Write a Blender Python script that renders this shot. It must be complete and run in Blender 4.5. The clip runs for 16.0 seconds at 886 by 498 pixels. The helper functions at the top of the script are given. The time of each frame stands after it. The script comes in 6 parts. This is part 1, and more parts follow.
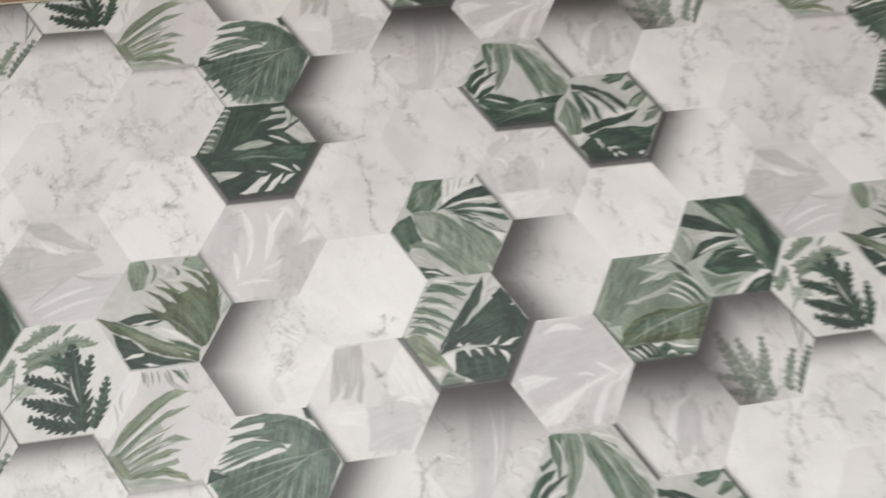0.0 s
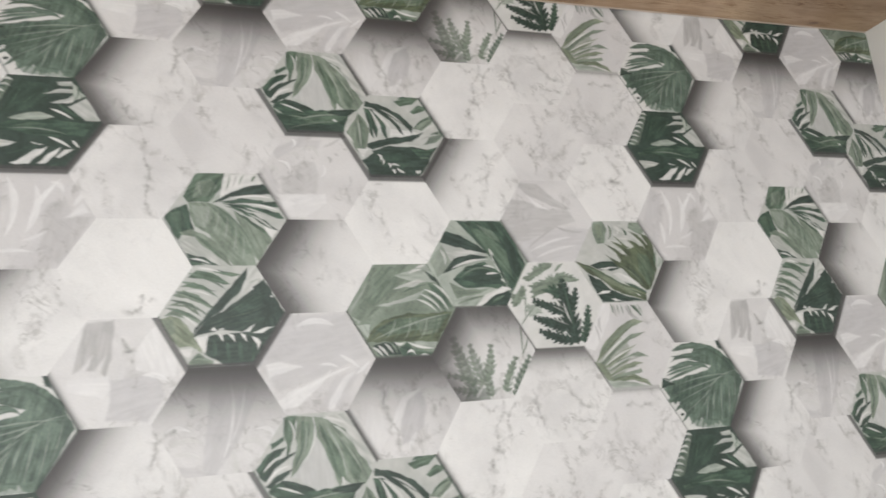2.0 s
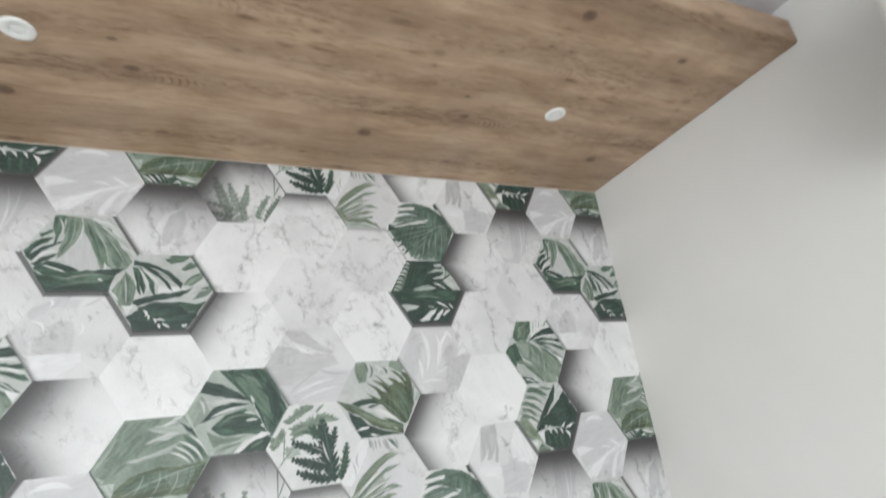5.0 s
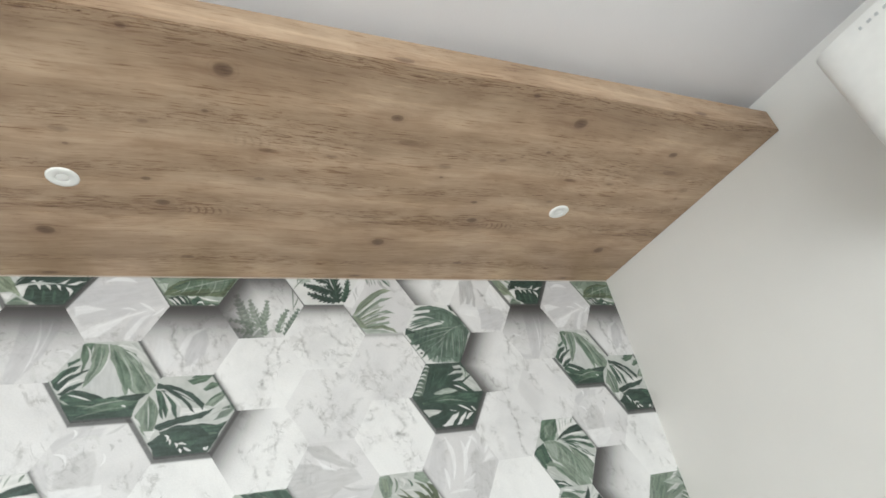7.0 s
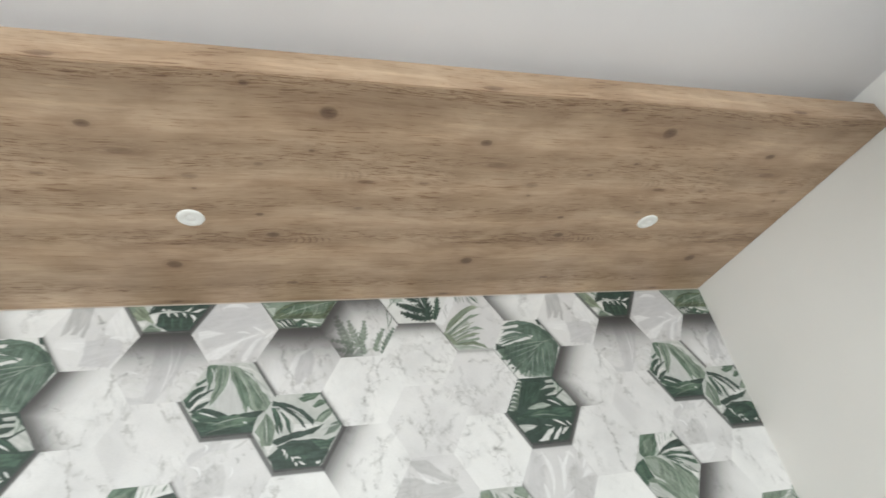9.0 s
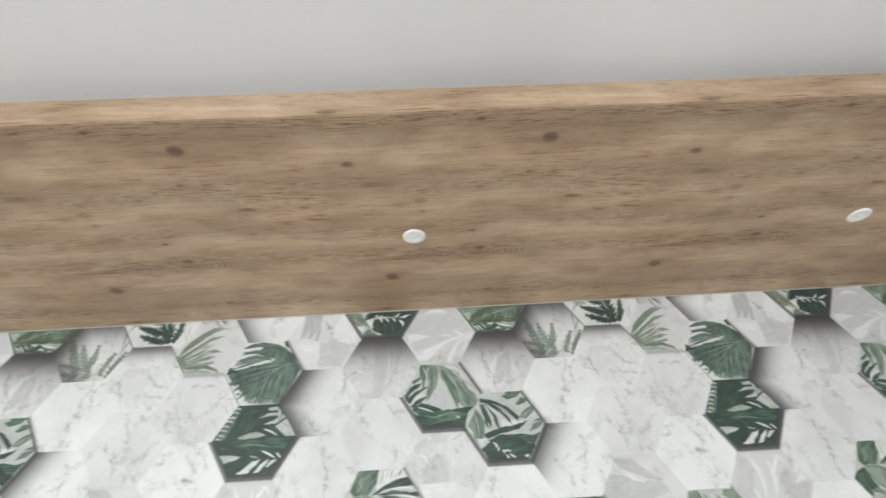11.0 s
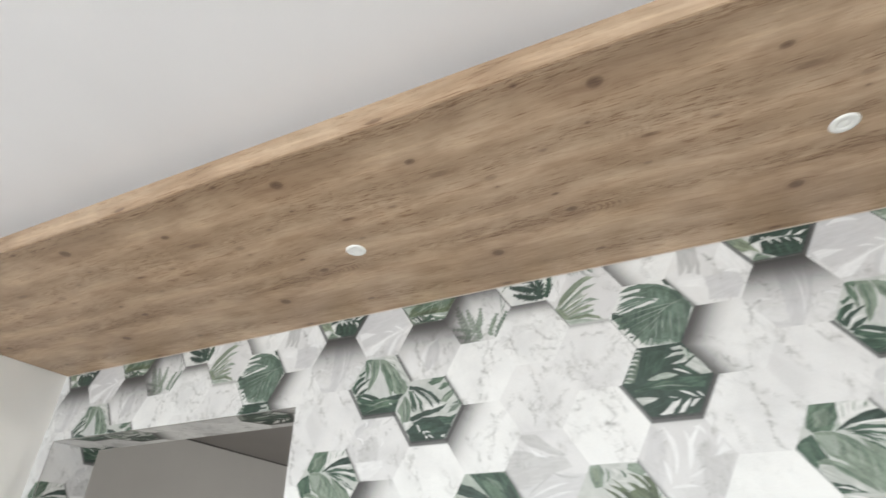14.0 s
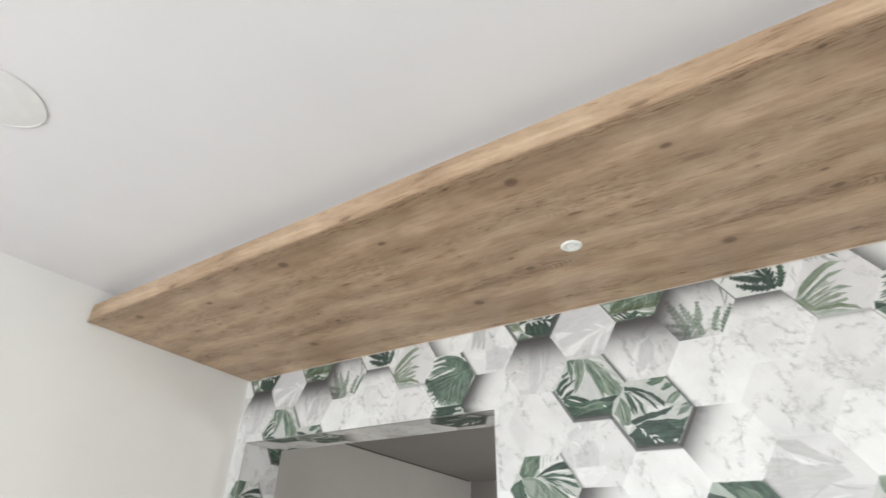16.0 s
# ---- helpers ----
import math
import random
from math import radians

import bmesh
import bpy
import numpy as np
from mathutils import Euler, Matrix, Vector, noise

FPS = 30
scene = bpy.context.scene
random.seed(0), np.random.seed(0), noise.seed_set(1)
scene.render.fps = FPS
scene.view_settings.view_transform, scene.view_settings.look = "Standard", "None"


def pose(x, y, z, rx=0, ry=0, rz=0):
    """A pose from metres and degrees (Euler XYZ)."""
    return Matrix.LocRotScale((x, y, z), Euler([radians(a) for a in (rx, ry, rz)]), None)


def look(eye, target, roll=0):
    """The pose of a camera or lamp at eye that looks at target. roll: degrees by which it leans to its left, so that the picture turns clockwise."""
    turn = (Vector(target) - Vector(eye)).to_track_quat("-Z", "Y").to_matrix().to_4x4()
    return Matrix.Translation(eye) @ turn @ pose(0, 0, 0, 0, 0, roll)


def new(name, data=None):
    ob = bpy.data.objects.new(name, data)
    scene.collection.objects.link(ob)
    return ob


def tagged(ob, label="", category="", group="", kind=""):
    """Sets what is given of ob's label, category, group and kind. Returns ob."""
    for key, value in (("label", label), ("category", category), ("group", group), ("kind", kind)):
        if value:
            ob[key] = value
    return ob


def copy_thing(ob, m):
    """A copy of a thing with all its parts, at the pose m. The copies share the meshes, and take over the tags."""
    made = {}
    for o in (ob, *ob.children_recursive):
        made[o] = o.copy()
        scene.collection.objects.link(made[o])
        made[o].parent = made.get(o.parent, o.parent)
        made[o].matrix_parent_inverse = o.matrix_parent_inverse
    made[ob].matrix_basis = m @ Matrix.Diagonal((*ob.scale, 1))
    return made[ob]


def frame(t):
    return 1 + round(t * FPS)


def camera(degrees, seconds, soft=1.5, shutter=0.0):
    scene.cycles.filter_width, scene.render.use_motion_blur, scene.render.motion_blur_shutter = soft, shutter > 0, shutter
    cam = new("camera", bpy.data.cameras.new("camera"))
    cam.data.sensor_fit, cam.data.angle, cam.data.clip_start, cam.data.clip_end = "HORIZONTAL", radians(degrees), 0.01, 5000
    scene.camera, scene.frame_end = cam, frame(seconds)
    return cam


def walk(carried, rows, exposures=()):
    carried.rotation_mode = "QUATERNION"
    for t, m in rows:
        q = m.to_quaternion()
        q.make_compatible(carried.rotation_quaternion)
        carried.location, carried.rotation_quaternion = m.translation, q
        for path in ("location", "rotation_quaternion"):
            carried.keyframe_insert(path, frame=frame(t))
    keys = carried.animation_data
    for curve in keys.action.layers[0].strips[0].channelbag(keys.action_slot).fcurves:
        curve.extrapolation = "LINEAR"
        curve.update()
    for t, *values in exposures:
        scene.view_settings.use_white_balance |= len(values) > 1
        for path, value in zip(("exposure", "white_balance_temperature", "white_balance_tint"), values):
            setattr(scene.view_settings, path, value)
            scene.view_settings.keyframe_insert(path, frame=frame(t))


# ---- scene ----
cam = camera(81.9, 16.0, soft=1.6, shutter=0.6)
PATH = [
    (0, (-0.207, -0.702, 1.72), (-0.046, 1.236, 2.185), -7.8),
    (0.5, (-0.166, -0.773, 1.708), (0.103, 1.155, 2.168), -8.6),
    (1, (-0.136, -0.799, 1.695), (0.215, 1.119, 2.14), -6.4),
    (1.5, (-0.066, -0.811, 1.708), (0.337, 1.106, 2.115), -3.9),
    (2, (0.023, -0.811, 1.704), (0.456, 1.102, 2.093), -3.2),
    (2.5, (0.078, -0.82, 1.695), (0.544, 1.088, 2.075), -3.0),
    (3, (0.132, -0.831, 1.69), (0.64, 1.063, 2.081), -3.2),
    (3.5, (0.189, -0.862, 1.705), (0.772, 1.012, 2.091), -4.3),
    (4, (0.223, -0.916, 1.724), (0.911, 0.908, 2.168), -5.7),
    (4.5, (0.231, -0.982, 1.75), (1.003, 0.777, 2.304), -6.7),
    (5, (0.22, -1.026, 1.758), (1.032, 0.671, 2.437), -7.5),
    (5.2, (0.202, -1.042, 1.763), (1.024, 0.624, 2.507), -7.7),
    (7.5, (0.207, -1.05, 1.765), (0.936, 0.496, 2.804), -12.3),
    (8, (0.196, -1.053, 1.767), (0.887, 0.496, 2.828), -12.3),
    (10.5, (0.032, -1.105, 1.777), (0.203, 0.552, 2.885), -5.3),
    (11, (-0.034, -1.119, 1.776), (0.059, 0.538, 2.892), -4.4),
    (11.5, (-0.099, -1.125, 1.772), (-0.126, 0.525, 2.901), -2.9),
    (12, (-0.17, -1.124, 1.769), (-0.298, 0.52, 2.9), -2.0),
    (12.5, (-0.242, -1.124, 1.767), (-0.511, 0.515, 2.882), -1.3),
    (13, (-0.298, -1.123, 1.758), (-0.721, 0.499, 2.85), -1.3),
    (13.5, (-0.343, -1.124, 1.754), (-0.9, 0.475, 2.818), -0.9),
    (14, (-0.413, -1.112, 1.755), (-1.076, 0.452, 2.81), -0.8),
    (14.5, (-0.497, -1.096, 1.767), (-1.222, 0.441, 2.822), -0.5),
    (15, (-0.559, -1.107, 1.771), (-1.36, 0.398, 2.817), 0.4),
    (15.5, (-0.641, -1.159, 1.78), (-1.507, 0.308, 2.827), 0.3),
    (16, (-0.699, -1.216, 1.778), (-1.627, 0.215, 2.823), 1.3),
]
walk(cam, [(t, look(eye, target, roll)) for t, eye, target, roll in PATH],
     exposures=[(0, -0.43, 6580, 10), (1, -0.46, 6580, 10), (2.5, -0.38, 6520, 10), (3.5, -0.36, 6450, 10), (5, -0.23, 6130, 6), (8, -0.12, 6300, 4), (10.5, -0.16, 6230, 4), (12.5, -0.15, 6220, 5), (14, -0.14, 6300, 6), (16, -0.12, 6330, 6)])

# ---- world, daylight and lamps ----
world = bpy.data.worlds.new("sky")
scene.world = world
world.use_nodes = True
wn = world.node_tree.nodes
sky = wn.new("ShaderNodeTexSky")
sky.sky_type, sky.sun_disc = "NISHITA", False
sky.sun_elevation, sky.sun_rotation = radians(35), radians(200)
wn["Background"].inputs[1].default_value = 0.10
world.node_tree.links.new(sky.outputs[0], wn["Background"].inputs[0])


def area_lamp(name, m, width, height, watts, colour):
    data = bpy.data.lights.new(name, "AREA")
    data.shape, data.size, data.size_y, data.energy, data.color = "RECTANGLE", width, height, watts, colour
    ob = new(name, data)
    ob.matrix_world = m
    return ob


# daylight in the opening of the big window behind the camera
area_lamp("window_daylight", look((-0.9, -3.78, 1.35), (-0.9, 0.0, 1.45)), 2.6, 1.8, 105, (0.955, 0.985, 1.0))
# added lamp that brightens the hall; there is no window in its wall
area_lamp("hall_fill", look((0.36, 2.2, 1.1), (-3.3, 2.2, 0.1)), 0.9, 1.1, 46, (1.0, 0.97, 0.93))

# ---- materials ----


def material(name, rough=0.6, metal=0.0):
    m = bpy.data.materials.new(name)
    m.use_nodes = True
    b = m.node_tree.nodes["Principled BSDF"]
    b.inputs["Roughness"].default_value, b.inputs["Metallic"].default_value = rough, metal
    return m, m.node_tree.nodes, m.node_tree.links, b


def rgb(c):
    return (*c, 1.0)


def ramp(nodes, links, fac, stops):
    r = nodes.new("ShaderNodeValToRGB")
    while len(r.color_ramp.elements) < len(stops):
        r.color_ramp.elements.new(0.5)
    for e, (p, c) in zip(r.color_ramp.elements, stops):
        e.position, e.color = p, rgb(c)
    links.new(fac, r.inputs[0])
    return r.outputs[0]


def math_node(nodes, links, op, *args):
    n = nodes.new("ShaderNodeMath")
    n.operation = op
    for i, a in enumerate(args):
        if isinstance(a, (int, float)):
            n.inputs[i].default_value = a
        else:
            links.new(a, n.inputs[i])
    return n.outputs[0]


def mix(nodes, links, kind, fac, a, b):
    n = nodes.new("ShaderNodeMix")
    n.data_type, n.blend_type = "RGBA", kind
    for i, v in ((0, fac), (6, a), (7, b)):
        if isinstance(v, (int, float)):
            n.inputs[i].default_value = v
        elif isinstance(v, tuple):
            n.inputs[i].default_value = rgb(v)
        else:
            links.new(v, n.inputs[i])
    return n.outputs[2]


def noise_node(nodes, links, vector, scale, detail=4.0, rough=0.5, distort=0.0):
    n = nodes.new("ShaderNodeTexNoise")
    for key, v in (("Scale", scale), ("Detail", detail), ("Roughness", rough), ("Distortion", distort)):
        n.inputs[key].default_value = v
    links.new(vector, n.inputs["Vector"])
    return n.outputs["Fac"]


def bump(nodes, links, bsdf, height, strength, distance):
    n = nodes.new("ShaderNodeBump")
    n.inputs["Strength"].default_value, n.inputs["Distance"].default_value = strength, distance
    links.new(height, n.inputs["Height"])
    links.new(n.outputs[0], bsdf.inputs["Normal"])


def painted(name, colour, rough=0.75, grain=220.0, relief=0.25):
    """Rolled wall paint: faint blotches and an orange-peel relief."""
    m, nodes, links, b = material(name, rough)
    co = nodes.new("ShaderNodeTexCoord").outputs["Object"]
    big = noise_node(nodes, links, co, 2.2, 5)
    fine = noise_node(nodes, links, co, grain, 2)
    dark = tuple(0.93 * v for v in colour)
    col = ramp(nodes, links, big, [(0.3, dark), (0.7, colour)])
    links.new(col, b.inputs["Base Color"])
    bump(nodes, links, b, fine, relief, 0.0006)
    return m


def plain(name, colour, rough=0.4, metal=0.0):
    m, nodes, links, b = material(name, rough, metal)
    co = nodes.new("ShaderNodeTexCoord").outputs["Object"]
    n = noise_node(nodes, links, co, 35.0, 3)
    links.new(ramp(nodes, links, n, [(0.3, tuple(0.94 * v for v in colour)), (0.7, colour)]), b.inputs["Base Color"])
    return m


WALL_PAINT = painted("wall_paint", (0.828, 0.810, 0.785))
CEILING_PAINT = painted("ceiling_paint", (0.751, 0.730, 0.743))
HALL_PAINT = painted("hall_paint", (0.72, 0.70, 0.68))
# the hall's dimness is put into this colour for its ceiling and end wall
HALL_SHADED = painted("hall_shaded_paint", (0.36, 0.343, 0.33))
FLOOR_WOOD = plain("floor_laminate", (0.68, 0.625, 0.56), 0.45)
WHITE_PLASTIC = plain("white_plastic", (0.85, 0.84, 0.82), 0.35)
LAMP_WHITE = plain("opal_lamp_plastic", (0.75, 0.735, 0.73), 0.5)
# darker than the lamp: the shadow gap round it is put into the rim's colour
LAMP_RIM_SHADE = plain("lamp_rim_shade", (0.65, 0.635, 0.625), 0.45)
GREY_PLASTIC = plain("grey_plastic", (0.52, 0.53, 0.54), 0.45)
PALE_BEAD = plain("pale_bead", (0.62, 0.53, 0.45), 0.6)
DARK_GAP = plain("dark_gap", (0.16, 0.15, 0.145), 0.8)

WOOD_REPEAT = 0.5875


def oak(name, light):
    """Knotty oak laminate whose print comes back every WOOD_REPEAT metres along x."""
    m, nodes, links, b = material(name, 0.42)
    sep = nodes.new("ShaderNodeSeparateXYZ")
    links.new(nodes.new("ShaderNodeTexCoord").outputs["Object"], sep.inputs[0])
    x, y, z = sep.outputs
    # across runs over the underside and on up the front edge
    under = math_node(nodes, links, "ADD", math_node(nodes, links, "MULTIPLY_ADD", x, 0.004, 2.353), math_node(nodes, links, "MULTIPLY", y, -0.029))
    across = math_node(nodes, links, "SUBTRACT", y, math_node(nodes, links, "MAXIMUM", math_node(nodes, links, "SUBTRACT", z, under), 0.0))
    turn = math_node(nodes, links, "MULTIPLY", x, 2 * math.pi / WOOD_REPEAT)
    c, s = math_node(nodes, links, "COSINE", turn), math_node(nodes, links, "SINE", turn)

    def field(radius, freq):
        v = nodes.new("ShaderNodeCombineXYZ")
        links.new(math_node(nodes, links, "MULTIPLY", c, radius), v.inputs[0])
        links.new(math_node(nodes, links, "MULTIPLY", s, radius), v.inputs[1])
        links.new(math_node(nodes, links, "MULTIPLY", across, freq), v.inputs[2])
        return v.outputs[0]

    def scaled(value, k):
        return math_node(nodes, links, "MULTIPLY", value, k)

    def centred(value, k):
        return scaled(math_node(nodes, links, "SUBTRACT", value, 0.5), k)

    def plus(*values):
        out = values[0]
        for v in values[1:]:
            out = math_node(nodes, links, "ADD", out, v)
        return out

    def darker(col, fac, tint):
        return mix(nodes, links, "MULTIPLY", fac, col, tint)
    white, black = (1, 1, 1), (0, 0, 0)
    # knots: place along and across, half sizes, strength; they bend the grain round them and darken in the middle
    knots = [(0.184, -0.545, 0.0105, 0.0090, 1.0), (-0.095, -0.157, 0.0110, 0.0090, 1.0), (-0.146, -0.502, 0.0085, 0.0055, 0.9), (0.090, -0.251, 0.0095, 0.0055, 0.95), (0.160, -0.468, 0.0042, 0.0026, 0.8), (0.071, -0.310, 0.0060, 0.0034, 0.8),
             (0.121, -0.082, 0.0100, 0.0042, 0.75), (0.242, -0.330, 0.0075, 0.0034, 0.5), (-0.112, -0.452, 0.0150, 0.0050, 0.55), (0.070, -0.587, 0.0050, 0.0036, 0.8), (-0.162, -0.611, 0.0130, 0.0050, 0.8), (-0.118, -0.016, 0.0110, 0.0045, 0.7)]
    knots += [(-0.028, -0.404, 0.0100, 0.0045, 0.5), (0.251, -0.400, 0.0110, 0.0036, 0.6), (-0.234, -0.401, 0.0080, 0.0032, 0.5), (-0.025, -0.375, 0.0034, 0.0024, 0.7), (0.078, -0.435, 0.0060, 0.0034, 0.5)]
    slow = centred(noise_node(nodes, links, field(0.45, 6.0), 1.0, 2), 0.012)
    curl = centred(noise_node(nodes, links, field(2.2, 30.0), 1.0, 2, 0.5), 0.0022)
    core = bend = halo = None
    rings = None
    for kx, ky, a, bb, force in knots:
        dx = math_node(nodes, links, "WRAP", math_node(nodes, links, "SUBTRACT", x, kx), WOOD_REPEAT / 2, -WOOD_REPEAT / 2)
        dy = plus(math_node(nodes, links, "SUBTRACT", across, ky), scaled(curl, 0.8))
        ex, ey = math_node(nodes, links, "DIVIDE", dx, 1.15 * a), math_node(nodes, links, "DIVIDE", dy, 1.15 * bb)
        d2 = plus(math_node(nodes, links, "MULTIPLY", ex, ex), math_node(nodes, links, "MULTIPLY", ey, ey))
        d4 = math_node(nodes, links, "MULTIPLY", d2, d2)
        near = math_node(nodes, links, "DIVIDE", force, plus(1.0, math_node(nodes, links, "MULTIPLY", d4, d2)))
        ring = math_node(nodes, links, "SINE", plus(scaled(math_node(nodes, links, "SQRT", d2), 8.5), scaled(curl, 700.0)))
        ring = math_node(nodes, links, "DIVIDE", scaled(math_node(nodes, links, "MAXIMUM", ring, 0.0), force), plus(1.0, math_node(nodes, links, "MULTIPLY", scaled(d4, 0.45), 1.0)))
        rings = ring if rings is None else math_node(nodes, links, "MAXIMUM", rings, ring)
        sx = scaled(ex, 0.22)
        far2 = plus(math_node(nodes, links, "MULTIPLY", sx, sx), math_node(nodes, links, "MULTIPLY", ey, scaled(ey, 0.22)))
        far = math_node(nodes, links, "DIVIDE", 0.42 * force, plus(1.0, math_node(nodes, links, "MULTIPLY", far2, far2)))
        wide = scaled(math_node(nodes, links, "DIVIDE", ey, plus(2.0, d2)), bb * 1.5)
        core = near if core is None else math_node(nodes, links, "MAXIMUM", core, near)
        halo = far if halo is None else math_node(nodes, links, "MAXIMUM", halo, far)
        bend = wide if bend is None else plus(bend, wide)
    raw = across
    across = plus(math_node(nodes, links, "SUBTRACT", across, bend), slow, curl, scaled(s, 0.004))
    broad = noise_node(nodes, links, field(0.35, 13.0), 1.0, 3, 0.5)
    streak = noise_node(nodes, links, field(0.65, 75.0), 1.0, 4, 0.6)
    fine = noise_node(nodes, links, field(1.5, 340.0), 1.0, 3, 0.6)
    pores = noise_node(nodes, links, field(5.0, 800.0), 1.0, 2, 0.5)
    crack = noise_node(nodes, links, field(2.2, 430.0), 1.0, 3, 0.55)
    torn = noise_node(nodes, links, field(4.6, 460.0), 1.0, 3, 0.6)
    fleck = noise_node(nodes, links, field(7.0, 210.0), 1.0, 3, 0.6)
    patch = noise_node(nodes, links, field(0.60, 22.0), 1.0, 2)
    cloud = noise_node(nodes, links, field(1.3, 14.0), 1.0, 3, 0.55)
    blotch = noise_node(nodes, links, field(0.9, 44.0), 1.0, 4, 0.6, 0.3)
    k = light
    col = ramp(nodes, links, broad, [(0.30, (0.331 * k, 0.230 * k, 0.150 * k)), (0.50, (0.400 * k, 0.288 * k, 0.195 * k)), (0.70, (0.460 * k, 0.344 * k, 0.242 * k))])
    # wide lighter and darker bands that run the length of the board
    place = math_node(nodes, links, "DIVIDE", plus(across, 0.67, centred(cloud, 0.022)), 0.69)
    bands = ramp(nodes, links, place, [((v + 0.67) / 0.69, (0.99 * g ** 1.3, 0.985 * g ** 1.4, 0.98 * g ** 1.5)) for v, g in (
        (-0.655, 0.86), (-0.634, 0.87), (-0.626, 0.95), (-0.608, 0.97), (-0.600, 0.86), (-0.572, 0.80), (-0.545, 0.95), (-0.505, 1.08), (-0.470, 0.90), (-0.430, 0.90), (-0.395, 1.10), (-0.330, 0.90), (-0.295, 1.10), (-0.250, 0.88), (-0.225, 0.94), (-0.195, 1.13), (-0.150, 0.97), (-0.085, 0.87), (-0.040, 1.03))])
    col = mix(nodes, links, "MULTIPLY", 1.0, col, bands)
    col = mix(nodes, links, "MULTIPLY", 1.0, col, ramp(nodes, links, cloud, [(0.30, (0.88, 0.86, 0.84)), (0.55, (1, 1, 1)), (0.75, (1.05, 1.05, 1.04))]))
    col = mix(nodes, links, "MULTIPLY", 1.0, col, ramp(nodes, links, streak, [(0.34, (0.90, 0.875, 0.85)), (0.46, (0.97, 0.96, 0.95)), (0.58, (1, 1, 1)), (0.70, (1.13, 1.13, 1.12))]))
    col = mix(nodes, links, "MULTIPLY", 1.0, col, ramp(nodes, links, fine, [(0.34, (0.92, 0.90, 0.88)), (0.52, (1.01, 1.01, 1.01)), (0.66, (1.04, 1.04, 1.035))]))
    col = mix(nodes, links, "MULTIPLY", 1.0, col, ramp(nodes, links, blotch, [(0.32, (0.86, 0.82, 0.79)), (0.46, (0.98, 0.97, 0.965)), (0.54, (1.02, 1.02, 1.02)), (0.68, (1.06, 1.06, 1.055))]))
    col = mix(nodes, links, "MULTIPLY", 1.0, col, ramp(nodes, links, pores, [(0.30, (0.86, 0.83, 0.80)), (0.38, white)]))
    # the dark dashes gather in a few bands of the print
    busy = None
    for middle, half in ((-0.440, 0.048), (-0.243, 0.030), (-0.592, 0.012), (-0.335, 0.014), (-0.075, 0.016)):
        e = math_node(nodes, links, "DIVIDE", math_node(nodes, links, "SUBTRACT", across, middle), half)
        e = math_node(nodes, links, "MAXIMUM", math_node(nodes, links, "SUBTRACT", 1.0, math_node(nodes, links, "MULTIPLY", e, e)), 0.0)
        busy = e if busy is None else math_node(nodes, links, "MAXIMUM", busy, e)
    gather = ramp(nodes, links, plus(patch, scaled(busy, 0.20), centred(blotch, -0.35)), [(0.50, (0.05, 0.05, 0.05)), (0.66, white)])
    dash = math_node(nodes, links, "MULTIPLY", ramp(nodes, links, crack, [(0.565, black), (0.595, white)]), gather)
    bits = math_node(nodes, links, "MULTIPLY", ramp(nodes, links, torn, [(0.585, black), (0.615, white)]), math_node(nodes, links, "MULTIPLY", gather, busy))
    spots = math_node(nodes, links, "MULTIPLY", ramp(nodes, links, fleck, [(0.655, black), (0.69, white)]), math_node(nodes, links, "MULTIPLY", gather, busy))
    pale = math_node(nodes, links, "MULTIPLY", ramp(nodes, links, torn, [(0.36, white), (0.42, black)]), busy)
    col = mix(nodes, links, "MIX", scaled(pale, 0.40), col, (0.50 * k, 0.375 * k, 0.262 * k))
    col = darker(col, scaled(dash, 0.9), (0.58, 0.475, 0.385))
    col = darker(col, scaled(bits, 0.9), (0.56, 0.45, 0.365))
    col = darker(col, spots, (0.54, 0.44, 0.37))
    col = darker(col, ramp(nodes, links, crack, [(0.665, black), (0.695, white)]), (0.66, 0.57, 0.49))
    split = noise_node(nodes, links, field(0.95, 260.0), 1.0, 3, 0.6, 0.2)
    col = darker(col, ramp(nodes, links, split, [(0.640, black), (0.665, white), (0.70, white), (0.73, (0.4, 0.4, 0.4))]), (0.66, 0.565, 0.485))
    # a long dark stain beside the second knot, and a patch of close ripples beside one ring
    sx = math_node(nodes, links, "DIVIDE", math_node(nodes, links, "WRAP", math_node(nodes, links, "SUBTRACT", x, -0.070), WOOD_REPEAT / 2, -WOOD_REPEAT / 2), 0.085)
    sy = math_node(nodes, links, "DIVIDE", math_node(nodes, links, "SUBTRACT", across, -0.232), 0.011)
    stain = math_node(nodes, links, "MAXIMUM", math_node(nodes, links, "SUBTRACT", 1.0, plus(math_node(nodes, links, "MULTIPLY", sx, sx), math_node(nodes, links, "MULTIPLY", sy, sy))), 0.0)
    col = darker(col, math_node(nodes, links, "MULTIPLY", stain, ramp(nodes, links, fine, [(0.35, white), (0.62, (0.25, 0.25, 0.25))])), (0.58, 0.49, 0.41))
    for at_x, at_y, reach, size in ((0.155, -0.234, 1.5, 1.0), (0.225, -0.415, 1.2, 0.35)):
        rx = math_node(nodes, links, "WRAP", math_node(nodes, links, "SUBTRACT", x, at_x), WOOD_REPEAT / 2, -WOOD_REPEAT / 2)
        ry = math_node(nodes, links, "SUBTRACT", raw, at_y)
        r2 = plus(math_node(nodes, links, "MULTIPLY", rx, scaled(rx, 700.0 / reach ** 2)), math_node(nodes, links, "MULTIPLY", ry, scaled(ry, 5200.0)))
        wave = math_node(nodes, links, "SINE", plus(scaled(rx, 520.0), math_node(nodes, links, "MULTIPLY", ry, scaled(ry, 16000.0)), scaled(curl, 2600.0), centred(torn, 5.0)))
